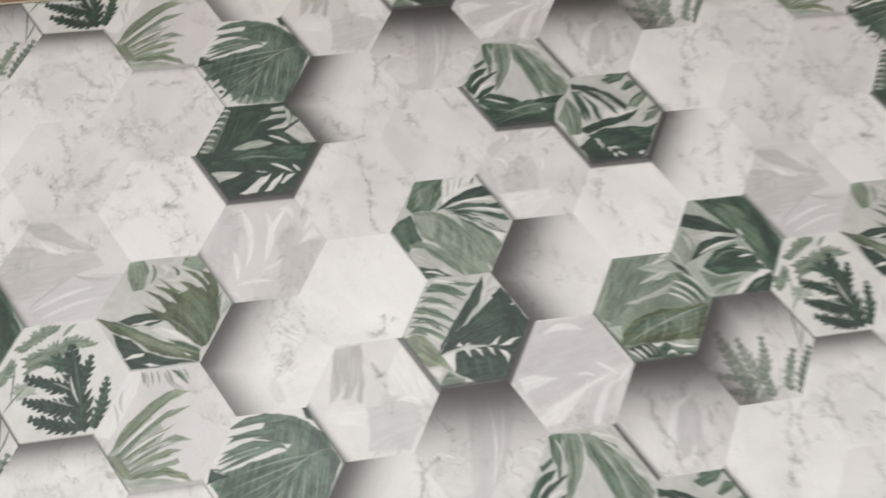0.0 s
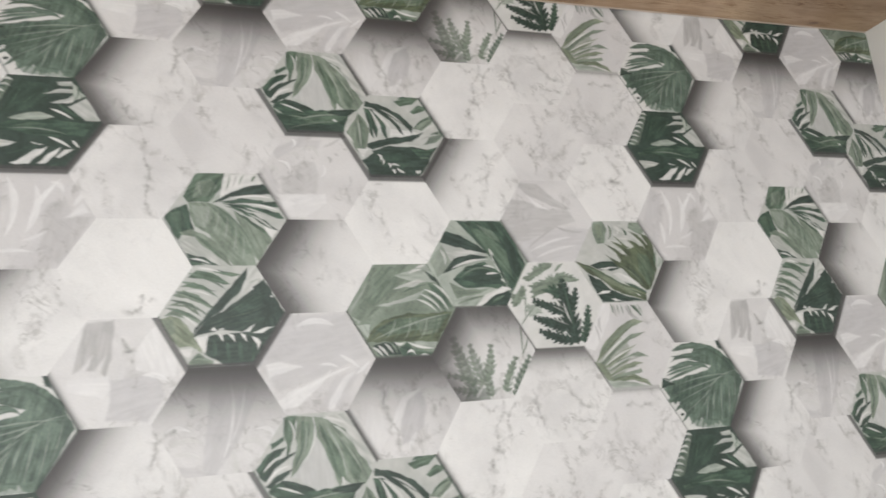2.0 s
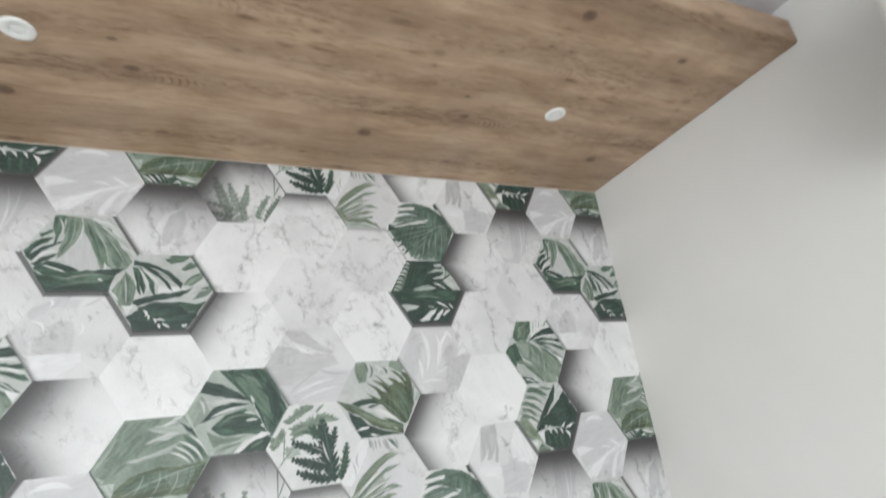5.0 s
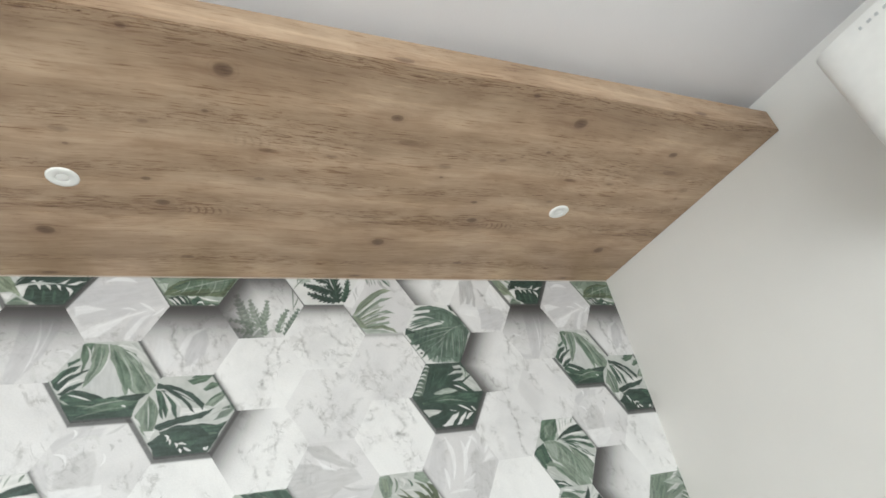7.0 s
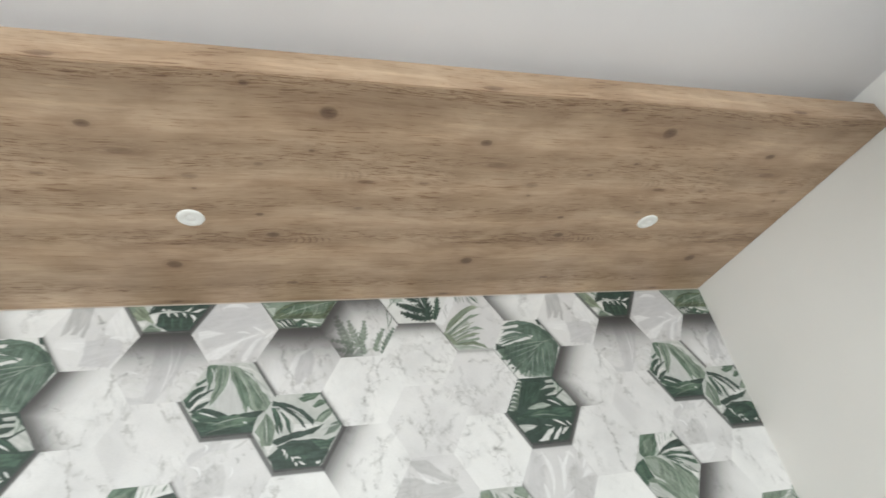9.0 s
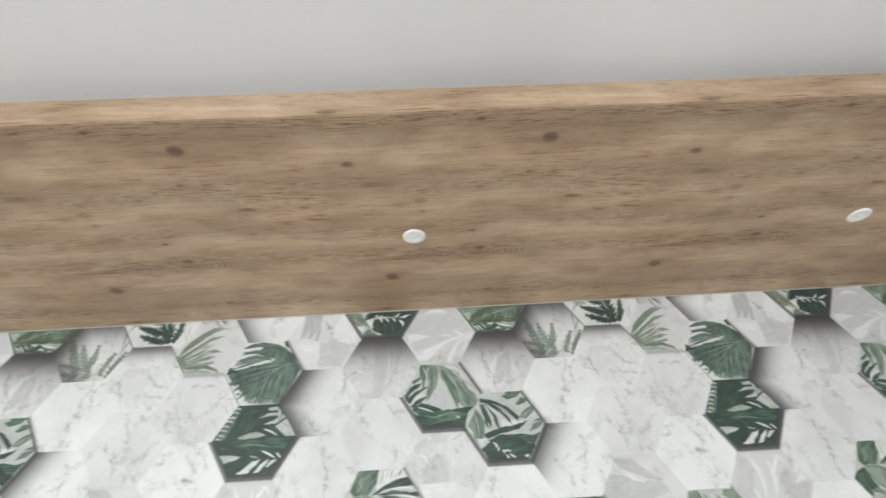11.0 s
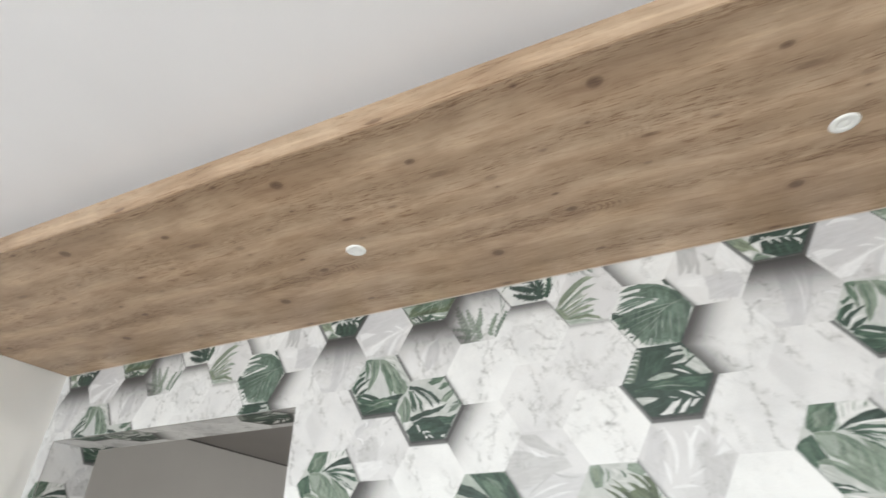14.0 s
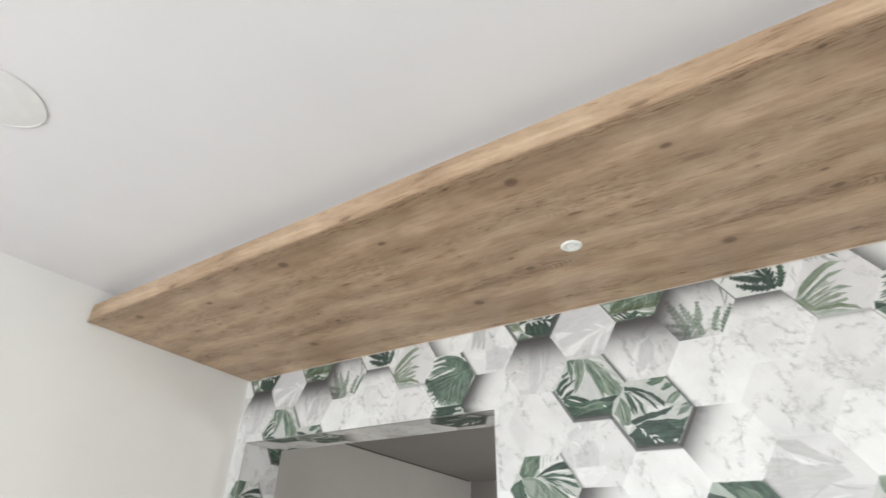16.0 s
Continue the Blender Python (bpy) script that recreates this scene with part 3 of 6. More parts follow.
class Tile:
    """The drawing on one printed hexagon, in its own coordinates: corners at 1 across, VS up. Strokes are laid one over another."""

    def __init__(self, tone=0.0, shades=(), base=None, seed=7):
        self.tone, self.shades, self.base, self.strokes, self.rnd = tone, shades, base, [], random.Random(seed)

    def blade(self, ink, x0, y0, x1, y1, w, bend=0.0, full=0.45, soft=0.018, teeth=0, solid=1.0):
        """A tapering leaf from base to tip; bend bows it to its left, full says where it is widest, teeth notch its edges."""
        self.strokes.append(("blade", ink, x0, y0, x1, y1, w, bend, full, soft, teeth, solid, self.rnd.random()))

    def shape(self, ink, *points, soft=0.016, solid=1.0):
        """A flat patch of ink with the given outline, slightly uneven along its edge."""
        self.strokes.append(("shape", ink, points, soft, solid, self.rnd.random()))

    def clump(self, ink, *points, solid=1.0):
        """A patch of fern: its outline bristles with small pointed leaflets."""
        self.shape(ink, *points, soft=0.03, solid=solid)
        mx, my = (sum(p[i] for p in points) / len(points) for i in (0, 1))
        for (ax, ay), (bx, by) in zip(points, points[1:] + points[:1]):
            for i in range(max(1, int(math.hypot(bx - ax, by - ay) / 0.045))):
                t = self.rnd.random()
                x, y = ax + (bx - ax) * t, ay + (by - ay) * t
                k = self.rnd.uniform(0.025, 0.065) / max(0.05, math.hypot(x - mx, y - my))
                self.blade(ink, x - k * (x - mx), y - k * (y - my), x + k * (x - mx) + self.rnd.uniform(-0.04, 0.04), y + k * (y - my) + 0.02, 0.022, 0.0, 0.4, 0.02, 0, solid)

    def frond(self, ink, x0, y0, x1, y1, n, long, bend=0.0, solid=1.0):
        """A fern frond: a bowed rib with pointed leaflets on both sides, leaning forward and shorter towards the tip."""
        dx, dy = x1 - x0, y1 - y0
        l = math.hypot(dx, dy)
        ex, ey = dx / l, dy / l
        self.blade(ink, x0, y0, x1, y1, 0.50 * long, bend, 0.40, 0.02, 0, solid)
        for i in range(n):
            t = (i + 0.4) / n
            o = bend * 4 * t * (1 - t)
            bx, by = x0 + dx * t - ey * o, y0 + dy * t + ex * o
            k = long * (1.08 - t) ** 0.55 * min(1.0, 0.6 + 2.5 * t) * self.rnd.uniform(0.75, 1.25)
            for side in (1, -1):
                self.blade(ink, bx, by, bx + k * (0.85 * ex - side * ey), by + k * (0.85 * ey + side * ex), 0.24 * long * self.rnd.uniform(0.8, 1.2), 0.012 * side, 0.35, 0.018, 0, solid)

    def edges(self, which, ink="rim", width=0.035, solid=0.9):
        """Dark drawn sides of the raised-looking hexagons."""
        for i in which:
            self.strokes.append(("edge", ink, i, width, solid))

    def paint(self, p):
        """Colour and cover of the leaf inks, and the drawn shadow, at points (u, v)."""
        u, v = p[:, 0], p[:, 1]
        colour, cover = np.zeros((len(p), 3)), np.zeros(len(p))
        if self.base:
            lo, hi = (np.array(c) for c in INKS[self.base])
            f = 0.6 * value_noise(u * 4, v * 4, 3) + 0.4 * value_noise(u * 11, v * 11, 5)
            colour, cover = lo + (hi - lo) * f[:, None], np.ones(len(p))
        weight = cover.copy()
        for kind, ink, *q in self.strokes:
            lo, hi = (np.array(c) for c in INKS[ink])
            if kind == "edge":
                i, width, solid = q
                a, b, c = SIDES[i]
                alpha = solid * np.clip((width - (c - a * u - b * v)) / 0.03 + 0.5, 0, 1)
                f = np.full(len(p), 0.4)
            elif kind == "shape":
                points, soft, solid, one = q
                corners = np.array(points)
                wu = u + 0.030 * (value_noise(u * 9 + one * 31, v * 9, 6) - 0.5)
                wv = v + 0.030 * (value_noise(u * 9, v * 9 + one * 57, 8) - 0.5)
                near = (wu > corners[:, 0].min() - 0.05) & (wu < corners[:, 0].max() + 0.05) & (wv > corners[:, 1].min() - 0.05) & (wv < corners[:, 1].max() + 0.05)
                alpha = np.zeros(len(p))
                alpha[near] = solid * np.clip(inside_of(corners, wu[near], wv[near]) / soft + 0.5, 0, 1)
                # the streaks run along the patch
                spread = corners - corners.mean(0)
                ex, ey = np.linalg.svd(spread, full_matrices=False)[2][0]
                along, over = u * ex + v * ey, v * ex - u * ey
                f = 0.5 + 1.3 * (value_noise(along * 4 + one * 37, over * 30 + one * 53, 1) - 0.5) + 0.9 * (value_noise(u * 6, v * 6 + one * 9, 4) - 0.5) + 0.3 * (one - 0.5)
                f = np.clip(f, 0, 1)
            else:
                x0, y0, x1, y1, w, bend, full, soft, teeth, solid, one = q
                dx, dy = x1 - x0, y1 - y0
                l = math.hypot(dx, dy) or 1e-6
                ex, ey = dx / l, dy / l
                along = ((u - x0) * ex + (v - y0) * ey) / l
                t = np.clip(along, 0.0, 1.0)
                o = -(u - x0) * ey + (v - y0) * ex - bend * 4 * t * (1 - t)
                k = np.sin(np.pi * t ** (math.log(0.5) / math.log(full))) ** 0.8
                half = w * k * (0.88 + 0.24 * value_noise(t * 9 + one * 91, np.sign(o), 2))
                if teeth:
                    saw = (t * teeth - 0.9 * np.abs(o) / max(w, 1e-3)) % 1.0
                    half = half * (0.66 + 0.40 * saw)
                alpha = solid * np.clip((half - np.abs(o)) / (0.75 * soft) + 0.5, 0, 1) * np.clip((0.5 * soft + half) / soft, 0, 1)
                alpha *= ((along > -0.02) & (along < 1.02))
                side = np.clip(o / (half + 0.02), -1, 1)
                f = 0.5 + 1.5 * (value_noise(t * l * 4 + one * 37, o * 34 + one * 53, 1) - 0.5) + 0.7 * (value_noise(u * 7, v * 7 + one * 9, 4) - 0.5) + 0.16 * side + 0.35 * (one - 0.5)
                f = np.clip(f, 0, 1)
            c = lo + (hi - lo) * f[:, None]
            # uncovered points still take on the ink's colour, so that no edge fades through black
            reach = np.maximum(alpha, 1e-4)
            total = weight * (1 - reach) + reach
            colour = (colour * (weight * (1 - reach))[:, None] + c * reach[:, None]) / total[:, None]
            weight, cover = total, cover * (1 - alpha) + alpha
        shade = np.zeros(len(p))
        for i, strength, reach in self.shades:
            a, b, c = SIDES[i]
            d = np.maximum(0.0, c - a * u - b * v)
            shade = np.maximum(shade, 0.88 * strength * np.exp(-(d / (0.80 * reach)) ** 1.5))
        return colour, cover, 1 - (1 - shade) ** 2.2


# sides of a hexagon: 0 upper right, 1 top, 2 upper left, 3 lower left, 4 bottom, 5 lower right
def tile_fan():
    t = Tile(base="white")
    t.shape("teal", (-0.89, -0.06), (-0.68, 0.10), (-0.30, 0.18), (0.15, 0.26), (0.26, 0.35), (-0.05, 0.45), (-0.21, 0.55), (-0.05, 0.74), (0.25, 0.75), (0.52, 0.63), (0.72, 0.44), (0.95, 0.03), (0.70, -0.44), (0.50, -0.84), (0.31, -0.80), (0.18, -0.73), (-0.01, -0.79), (-0.13, -0.63), (-0.35, -0.72), (-0.44, -0.52), (-0.73, -0.27))
    t.shape("teal", (-0.67, 0.65), (-0.38, 0.79), (-0.09, 0.83), (0.25, 0.76), (0.18, 0.63), (-0.15, 0.69), (-0.41, 0.67))
    t.shape("teal", (-0.66, 0.46), (-0.44, 0.59), (-0.15, 0.61), (0.18, 0.53), (-0.15, 0.52), (-0.47, 0.50))
    t.shape("teal", (-0.78, 0.24), (-0.53, 0.41), (-0.27, 0.47), (0.08, 0.41), (0.21, 0.29), (-0.21, 0.37), (-0.50, 0.32))
    t.shape("forest", (0.18, 0.71), (0.52, 0.60), (0.72, 0.36), (0.84, 0.02), (0.58, 0.25), (0.31, 0.51), solid=0.35)
    t.shape("forest", (-0.30, 0.15), (0.18, 0.23), (0.51, 0.09), (0.24, -0.21), (-0.14, -0.10), solid=0.3)
    t.shape("teal", (-0.83, -0.26), (-0.76, -0.31), (-0.55, -0.18), (-0.70, -0.12))
    t.shape("teal", (-0.72, -0.47), (-0.60, -0.43), (-0.33, -0.23), (-0.54, -0.25))
    t.shape("teal", (-0.59, -0.69), (-0.44, -0.60), (-0.17, -0.32), (-0.38, -0.42))
    t.shape("deep", (-0.95, -0.03), (-0.89, 0.18), (-0.77, 0.14), (-0.64, 0.04), (-0.83, -0.01))
    t.blade("pale", -0.85, 0.14, -0.68, 0.06, 0.013, 0.01)
    t.shape("deep", (-0.84, -0.11), (-0.46, 0.05), (-0.05, 0.11), (-0.30, -0.06), (-0.70, -0.20), solid=0.4)
    t.shape("forest", (-0.76, -0.25), (-0.39, -0.11), (-0.01, -0.07), (-0.26, -0.28), (-0.66, -0.39), solid=0.5)
    t.shape("deep", (0.28, -0.40), (0.44, -0.34), (0.50, -0.76), (0.37, -0.75), solid=0.3)
    t.shape("white", (-0.78, 0.21), (-0.47, 0.29), (-0.15, 0.31), (0.14, 0.28), (-0.30, 0.23), (-0.62, 0.12))
    for x, y, bend in ((-0.64, 0.56, 0.05), (-0.74, 0.34, 0.05), (-0.80, 0.20, 0.04), (-0.84, 0.09, 0.03)):
        t.blade("teal", 0.20, 0.36, x, y, 0.030, -bend, 0.6)
    t.blade("white", -0.66, 0.58, -0.08, 0.63, 0.013, 0.04)
    t.blade("white", -0.60, 0.48, -0.15, 0.50, 0.010, 0.01)
    t.blade("mist", 0.85, 0.23, -0.04, -0.31, 0.010, -0.13, solid=0.8)
    t.blade("mist", 0.71, 0.17, -0.55, 0.02, 0.010, -0.05, solid=0.5)
    t.blade("mist", 0.58, 0.14, -0.70, -0.16, 0.010, -0.01, solid=0.5)
    t.blade("mist", 0.41, 0.06, -0.60, -0.30, 0.010, 0.00, solid=0.5)
    t.blade("mist", 0.28, -0.03, -0.50, -0.52, 0.010, 0.02, solid=0.5)
    t.blade("mist", 0.18, -0.12, -0.26, -0.65, 0.010, 0.01, solid=0.5)
    t.blade("mist", 0.12, -0.19, -0.04, -0.76, 0.010, -0.01, solid=0.5)
    t.blade("mist", 0.28, -0.07, 0.15, -0.73, 0.010, -0.03, solid=0.5)
    t.blade("mist", 0.44, 0.01, 0.31, -0.78, 0.010, 0.00, solid=0.5)
    t.blade("mist", 0.61, 0.10, 0.47, -0.80, 0.010, 0.03, solid=0.5)
    t.blade("mist", 0.78, 0.17, 0.63, -0.51, 0.010, 0.03, solid=0.5)
    t.blade("deep", 0.64, 0.16, -0.64, -0.09, 0.013, -0.03, solid=0.5)
    t.blade("deep", 0.34, 0.02, -0.57, -0.40, 0.013, 0.02, solid=0.5)
    t.blade("deep", 0.21, -0.11, -0.38, -0.60, 0.013, 0.02, solid=0.5)
    t.blade("deep", 0.18, -0.20, 0.07, -0.76, 0.013, -0.04, solid=0.5)
    t.blade("deep", 0.36, -0.06, 0.23, -0.73, 0.013, -0.02, solid=0.5)
    t.blade("deep", 0.53, 0.05, 0.40, -0.79, 0.013, 0.02, solid=0.5)
    t.blade("deep", 0.72, 0.32, 0.11, 0.71, 0.013, -0.04, solid=0.4)
    t.shape("white", (-0.73, -0.36), (-0.62, -0.31), (-0.57, -0.33), (-0.66, -0.39))
    t.shape("white", (-0.43, -0.79), (-0.20, -0.66), (-0.06, -0.82))
    for x, y in ((-0.40, -0.74), (-0.28, -0.78), (-0.15, -0.82), (-0.03, -0.83), (0.10, -0.83)):
        t.blade("teal", 0.10 + 0.4 * x, -0.30, x, y, 0.032, 0.02, 0.6)
    t.shape("white", (0.22, -0.81), (0.27, -0.69), (0.33, -0.82))
    t.shape("white", (0.06, -0.80), (0.10, -0.75), (0.14, -0.81))
    t.blade("white", -0.65, -0.32, -0.56, -0.31, 0.013, 0.01)
    t.blade("deep", -0.60, -0.54, -0.50, -0.52, 0.026, 0.00)
    t.shape("teal", (-0.42, -0.64), (0.45, -0.68), (0.52, -0.82), (0.10, -0.83), (-0.26, -0.78), solid=0.65)
    t.shape("deep", (0.41, 0.86), (0.52, 0.80), (0.58, 0.63), (0.48, 0.68))
    t.shape("white", (-0.15, 0.83), (0.40, 0.79), (0.49, 0.69), (0.25, 0.76))
    t.edges((0,), "deep", 0.025, 0.9)
    t.edges((5,), "deep", 0.03, 0.8)
    t.edges((3,), "deep", 0.03, 0.5)
    return t


def tile_dark_pair():
    t = Tile(base="deep")
    t.shape("forest", (-0.81, -0.20), (-0.40, 0.00), (0.13, 0.05), (0.86, -0.01), (0.72, -0.24), (0.23, -0.26), (-0.34, -0.18), (-0.65, -0.18))
    t.shape("mid", (-0.37, -0.09), (-0.09, -0.01), (0.18, -0.03), (-0.07, -0.10), solid=0.5)
    t.shape("mid", (-0.76, -0.15), (-0.61, -0.13), (-0.56, -0.20), (-0.71, -0.22), solid=0.5)
    t.shape("forest", (-0.36, 0.74), (0.11, 0.70), (0.15, 0.39), (-0.17, 0.21), (-0.54, 0.11), solid=0.5)
    t.blade("forest", -0.27, 0.73, -0.57, 0.11, 0.022, 0.05)
    t.blade("forest", 0.04, 0.67, -0.39, 0.20, 0.019, 0.05, solid=0.7)
    t.shape("sage", (-0.94, 0.03), (-0.62, 0.56), (-0.47, 0.79), (-0.41, 0.75), (-0.53, 0.41), (-0.70, 0.03), solid=0.6)
    t.blade("pale", -0.90, 0.14, -0.70, 0.09, 0.022, 0.02)
    t.blade("forest", -0.91, 0.20, -0.66, 0.16, 0.019, 0.06)
    t.blade("pale", -0.86, 0.24, -0.66, 0.20, 0.019, 0.03)
    t.blade("pale", -0.80, 0.33, -0.63, 0.29, 0.022, 0.04)
    t.blade("forest", -0.81, 0.38, -0.59, 0.33, 0.019, 0.06)
    t.blade("pale", -0.75, 0.43, -0.56, 0.40, 0.022, 0.05)
    t.blade("pale", -0.68, 0.52, -0.51, 0.50, 0.022, 0.04)
    t.blade("forest", -0.66, 0.58, -0.48, 0.55, 0.019, 0.06)
    t.blade("pale", -0.61, 0.63, -0.44, 0.61, 0.022, 0.04)
    t.blade("pale", -0.56, 0.74, -0.41, 0.72, 0.022, 0.03)
    t.blade("mist", -0.94, 0.07, -0.79, 0.02, 0.019, 0.01)
    t.shape("pale", (0.23, 0.73), (0.46, 0.75), (0.47, 0.67), (0.26, 0.67))
    t.shape("pale", (0.06, 0.51), (0.29, 0.60), (0.53, 0.62), (0.55, 0.55), (0.28, 0.52))
    t.shape("pale", (0.16, 0.35), (0.37, 0.42), (0.54, 0.52), (0.52, 0.38), (0.30, 0.34))
    t.shape("mist", (0.47, 0.74), (0.58, 0.63), (0.70, 0.48), (0.52, 0.42), (0.49, 0.60))
    t.blade("forest", 0.55, 0.73, 0.55, 0.42, 0.013, 0.03)
    t.blade("deep", 0.13, 0.60, 0.45, 0.64, 0.016, 0.02)
    t.shape("pale", (0.44, 0.29), (0.71, 0.46), (0.96, 0.05), (0.72, 0.05), (0.57, 0.18))
    t.shape("forest", (0.27, 0.34), (0.51, 0.22), (0.72, 0.05), (0.57, 0.06), (0.38, 0.20))
    t.blade("white", 0.18, 0.24, 0.54, 0.06, 0.019, 0.02)
    t.shape("mist", (-0.41, 0.05), (-0.21, 0.14), (0.02, 0.18), (0.26, 0.08), (-0.06, 0.03), (-0.36, 0.03))
    t.shape("pale", (-0.75, -0.33), (-0.56, -0.32), (-0.25, -0.37), (-0.44, -0.46), (-0.64, -0.51))
    t.shape("white", (-0.33, -0.74), (-0.13, -0.61), (0.03, -0.48), (0.21, -0.44), (0.09, -0.57), (-0.05, -0.74))
    t.shape("white", (0.07, -0.73), (0.20, -0.58), (0.39, -0.44), (0.33, -0.56), (0.19, -0.73))
    t.shape("white", (0.33, -0.61), (0.45, -0.47), (0.58, -0.46), (0.48, -0.56), (0.38, -0.63))
    t.blade("white", 0.19, -0.26, 0.55, -0.45, 0.022, 0.02)
    t.blade("white", 0.55, -0.31, 0.67, -0.44, 0.022, 0.00)
    t.blade("white", -0.05, -0.36, 0.14, -0.40, 0.013, -0.01)
    t.blade("mist", -0.40, -0.13, 0.47, -0.21, 0.013, 0.05, solid=0.6)
    t.blade("forest", -0.39, -0.58, 0.16, -0.31, 0.019, -0.03, solid=0.7)
    t.blade("forest", 0.00, -0.89, 0.50, -0.67, 0.022, -0.01)
    t.edges((4,), "rim", 0.06, 0.85)
    t.edges((5,), "rim", 0.045, 0.8)
    t.edges((3,), "rim", 0.03, 0.5)
    return t


def tile_ring():
    t = Tile(base="pale")
    t.shape("mute", (-0.09, 0.60), (-0.01, 0.44), (0.22, 0.01), (0.31, -0.35), (0.03, -0.39), (-0.32, -0.17), (-0.41, -0.15), (-0.25, 0.03), (-0.09, 0.25))
    t.shape("pale", (-0.05, 0.77), (0.51, 0.79), (0.76, 0.41), (0.97, 0.01), (0.76, -0.10), (0.56, 0.35), (0.29, 0.59))
    t.shape("sage", (-0.07, 0.77), (0.10, 0.74), (0.45, 0.52), (0.62, 0.21), (0.91, -0.17), (0.77, -0.34), (0.56, -0.33), (0.41, -0.23), (0.35, -0.36), (0.28, -0.17), (0.18, 0.07), (0.00, 0.44))
    t.shape("mid", (0.03, 0.65), (0.27, 0.33), (0.41, 0.05), (0.44, -0.21), (0.34, -0.25), (0.19, 0.07), solid=0.8)
    t.shape("mid", (0.29, 0.50), (0.52, 0.24), (0.68, -0.07), (0.72, -0.30), (0.56, -0.24), (0.45, 0.09), solid=0.6)
    t.blade("mist", 0.06, 0.68, 0.48, -0.25, 0.015, 0.08, solid=0.7)
    t.blade("forest", 0.01, 0.61, 0.33, -0.25, 0.015, 0.05, solid=0.6)
    t.blade("mist", 0.25, 0.54, 0.75, -0.19, 0.015, 0.03, solid=0.6)
    t.blade("white", 0.08, 0.74, 0.49, 0.61, 0.027, 0.02, solid=0.9)
    t.blade("white", 0.25, 0.61, 0.56, 0.29, 0.019, 0.04, solid=0.7)
    t.blade("white", 0.40, -0.20, 0.43, -0.35, 0.019, 0.00)
    t.shape("mid", (-0.54, 0.79), (-0.33, 0.80), (-0.36, 0.54), (-0.42, 0.28), (-0.49, 0.15), (-0.48, 0.37), (-0.53, 0.53))
    t.shape("sage", (-0.33, 0.79), (-0.10, 0.77), (-0.04, 0.61), (-0.08, 0.27), (-0.27, 0.01), (-0.42, -0.16), (-0.39, 0.08), (-0.32, 0.33), (-0.35, 0.54))
    t.shape("mid", (-0.26, 0.72), (-0.12, 0.68), (-0.16, 0.30), (-0.33, 0.02), (-0.37, -0.01), (-0.27, 0.30), solid=0.7)
    t.blade("pale", -0.46, 0.74, -0.41, 0.34, 0.019, 0.06)
    t.blade("mist", -0.20, 0.70, -0.34, 0.00, 0.015, 0.08, solid=0.8)
    t.blade("white", -0.04, 0.56, -0.23, 0.05, 0.015, 0.05, solid=0.9)
    t.shape("forest", (-0.73, 0.39), (-0.53, 0.49), (-0.52, 0.42), (-0.71, 0.30))
    t.shape("forest", (-0.95, 0.01), (-0.79, 0.25), (-0.50, 0.34), (-0.52, 0.27), (-0.67, 0.07), (-0.83, -0.16), (-0.89, -0.11))
    t.shape("deep", (-0.87, -0.12), (-0.67, 0.10), (-0.35, 0.25), (-0.39, 0.19), (-0.64, 0.02), (-0.81, -0.18))
    t.shape("deep", (-0.80, -0.26), (-0.63, -0.10), (-0.40, -0.01), (-0.43, -0.09), (-0.60, -0.19), (-0.73, -0.30))
    t.blade("white", -0.84, -0.04, -0.49, 0.22, 0.019, 0.04)
    t.blade("white", -0.78, -0.19, -0.44, 0.04, 0.027, 0.04)
    t.shape("forest", (-0.77, -0.32), (-0.54, -0.17), (-0.32, -0.25), (-0.02, -0.38), (0.33, -0.35), (0.77, -0.32), (0.60, -0.47), (0.51, -0.80), (-0.51, -0.84))
    t.shape("mid", (-0.08, -0.45), (0.29, -0.36), (0.68, -0.37), (0.56, -0.52), (0.22, -0.63), (-0.27, -0.62), solid=0.8)
    t.shape("deep", (-0.54, -0.18), (-0.31, -0.24), (-0.02, -0.36), (-0.27, -0.37), (-0.49, -0.29))
    t.shape("deep", (0.18, -0.39), (0.56, -0.33), (0.77, -0.32), (0.60, -0.47), (0.37, -0.46))
    t.shape("deep", (-0.56, -0.68), (-0.08, -0.69), (0.48, -0.62), (0.50, -0.80), (-0.51, -0.84), solid=0.8)
    t.blade("white", -0.63, -0.27, -0.22, -0.42, 0.015, 0.01)
    t.blade("mist", -0.73, -0.37, -0.58, -0.47, 0.019, -0.01)
    t.blade("mist", -0.34, -0.57, 0.44, -0.44, 0.015, 0.03, solid=0.6)
    t.blade("sage", -0.45, -0.74, 0.48, -0.58, 0.015, 0.04, solid=0.6)
    t.blade("sage", -0.52, -0.50, 0.03, -0.64, 0.015, 0.04, solid=0.5)
    t.blade("white", 0.31, -0.54, 0.40, -0.58, 0.019, 0.00)
    t.edges((0,), "rim", 0.045, 0.9)
    t.edges((4,), "rim", 0.05, 0.9)
    t.edges((3,), "deep", 0.025, 0.8)
    return t


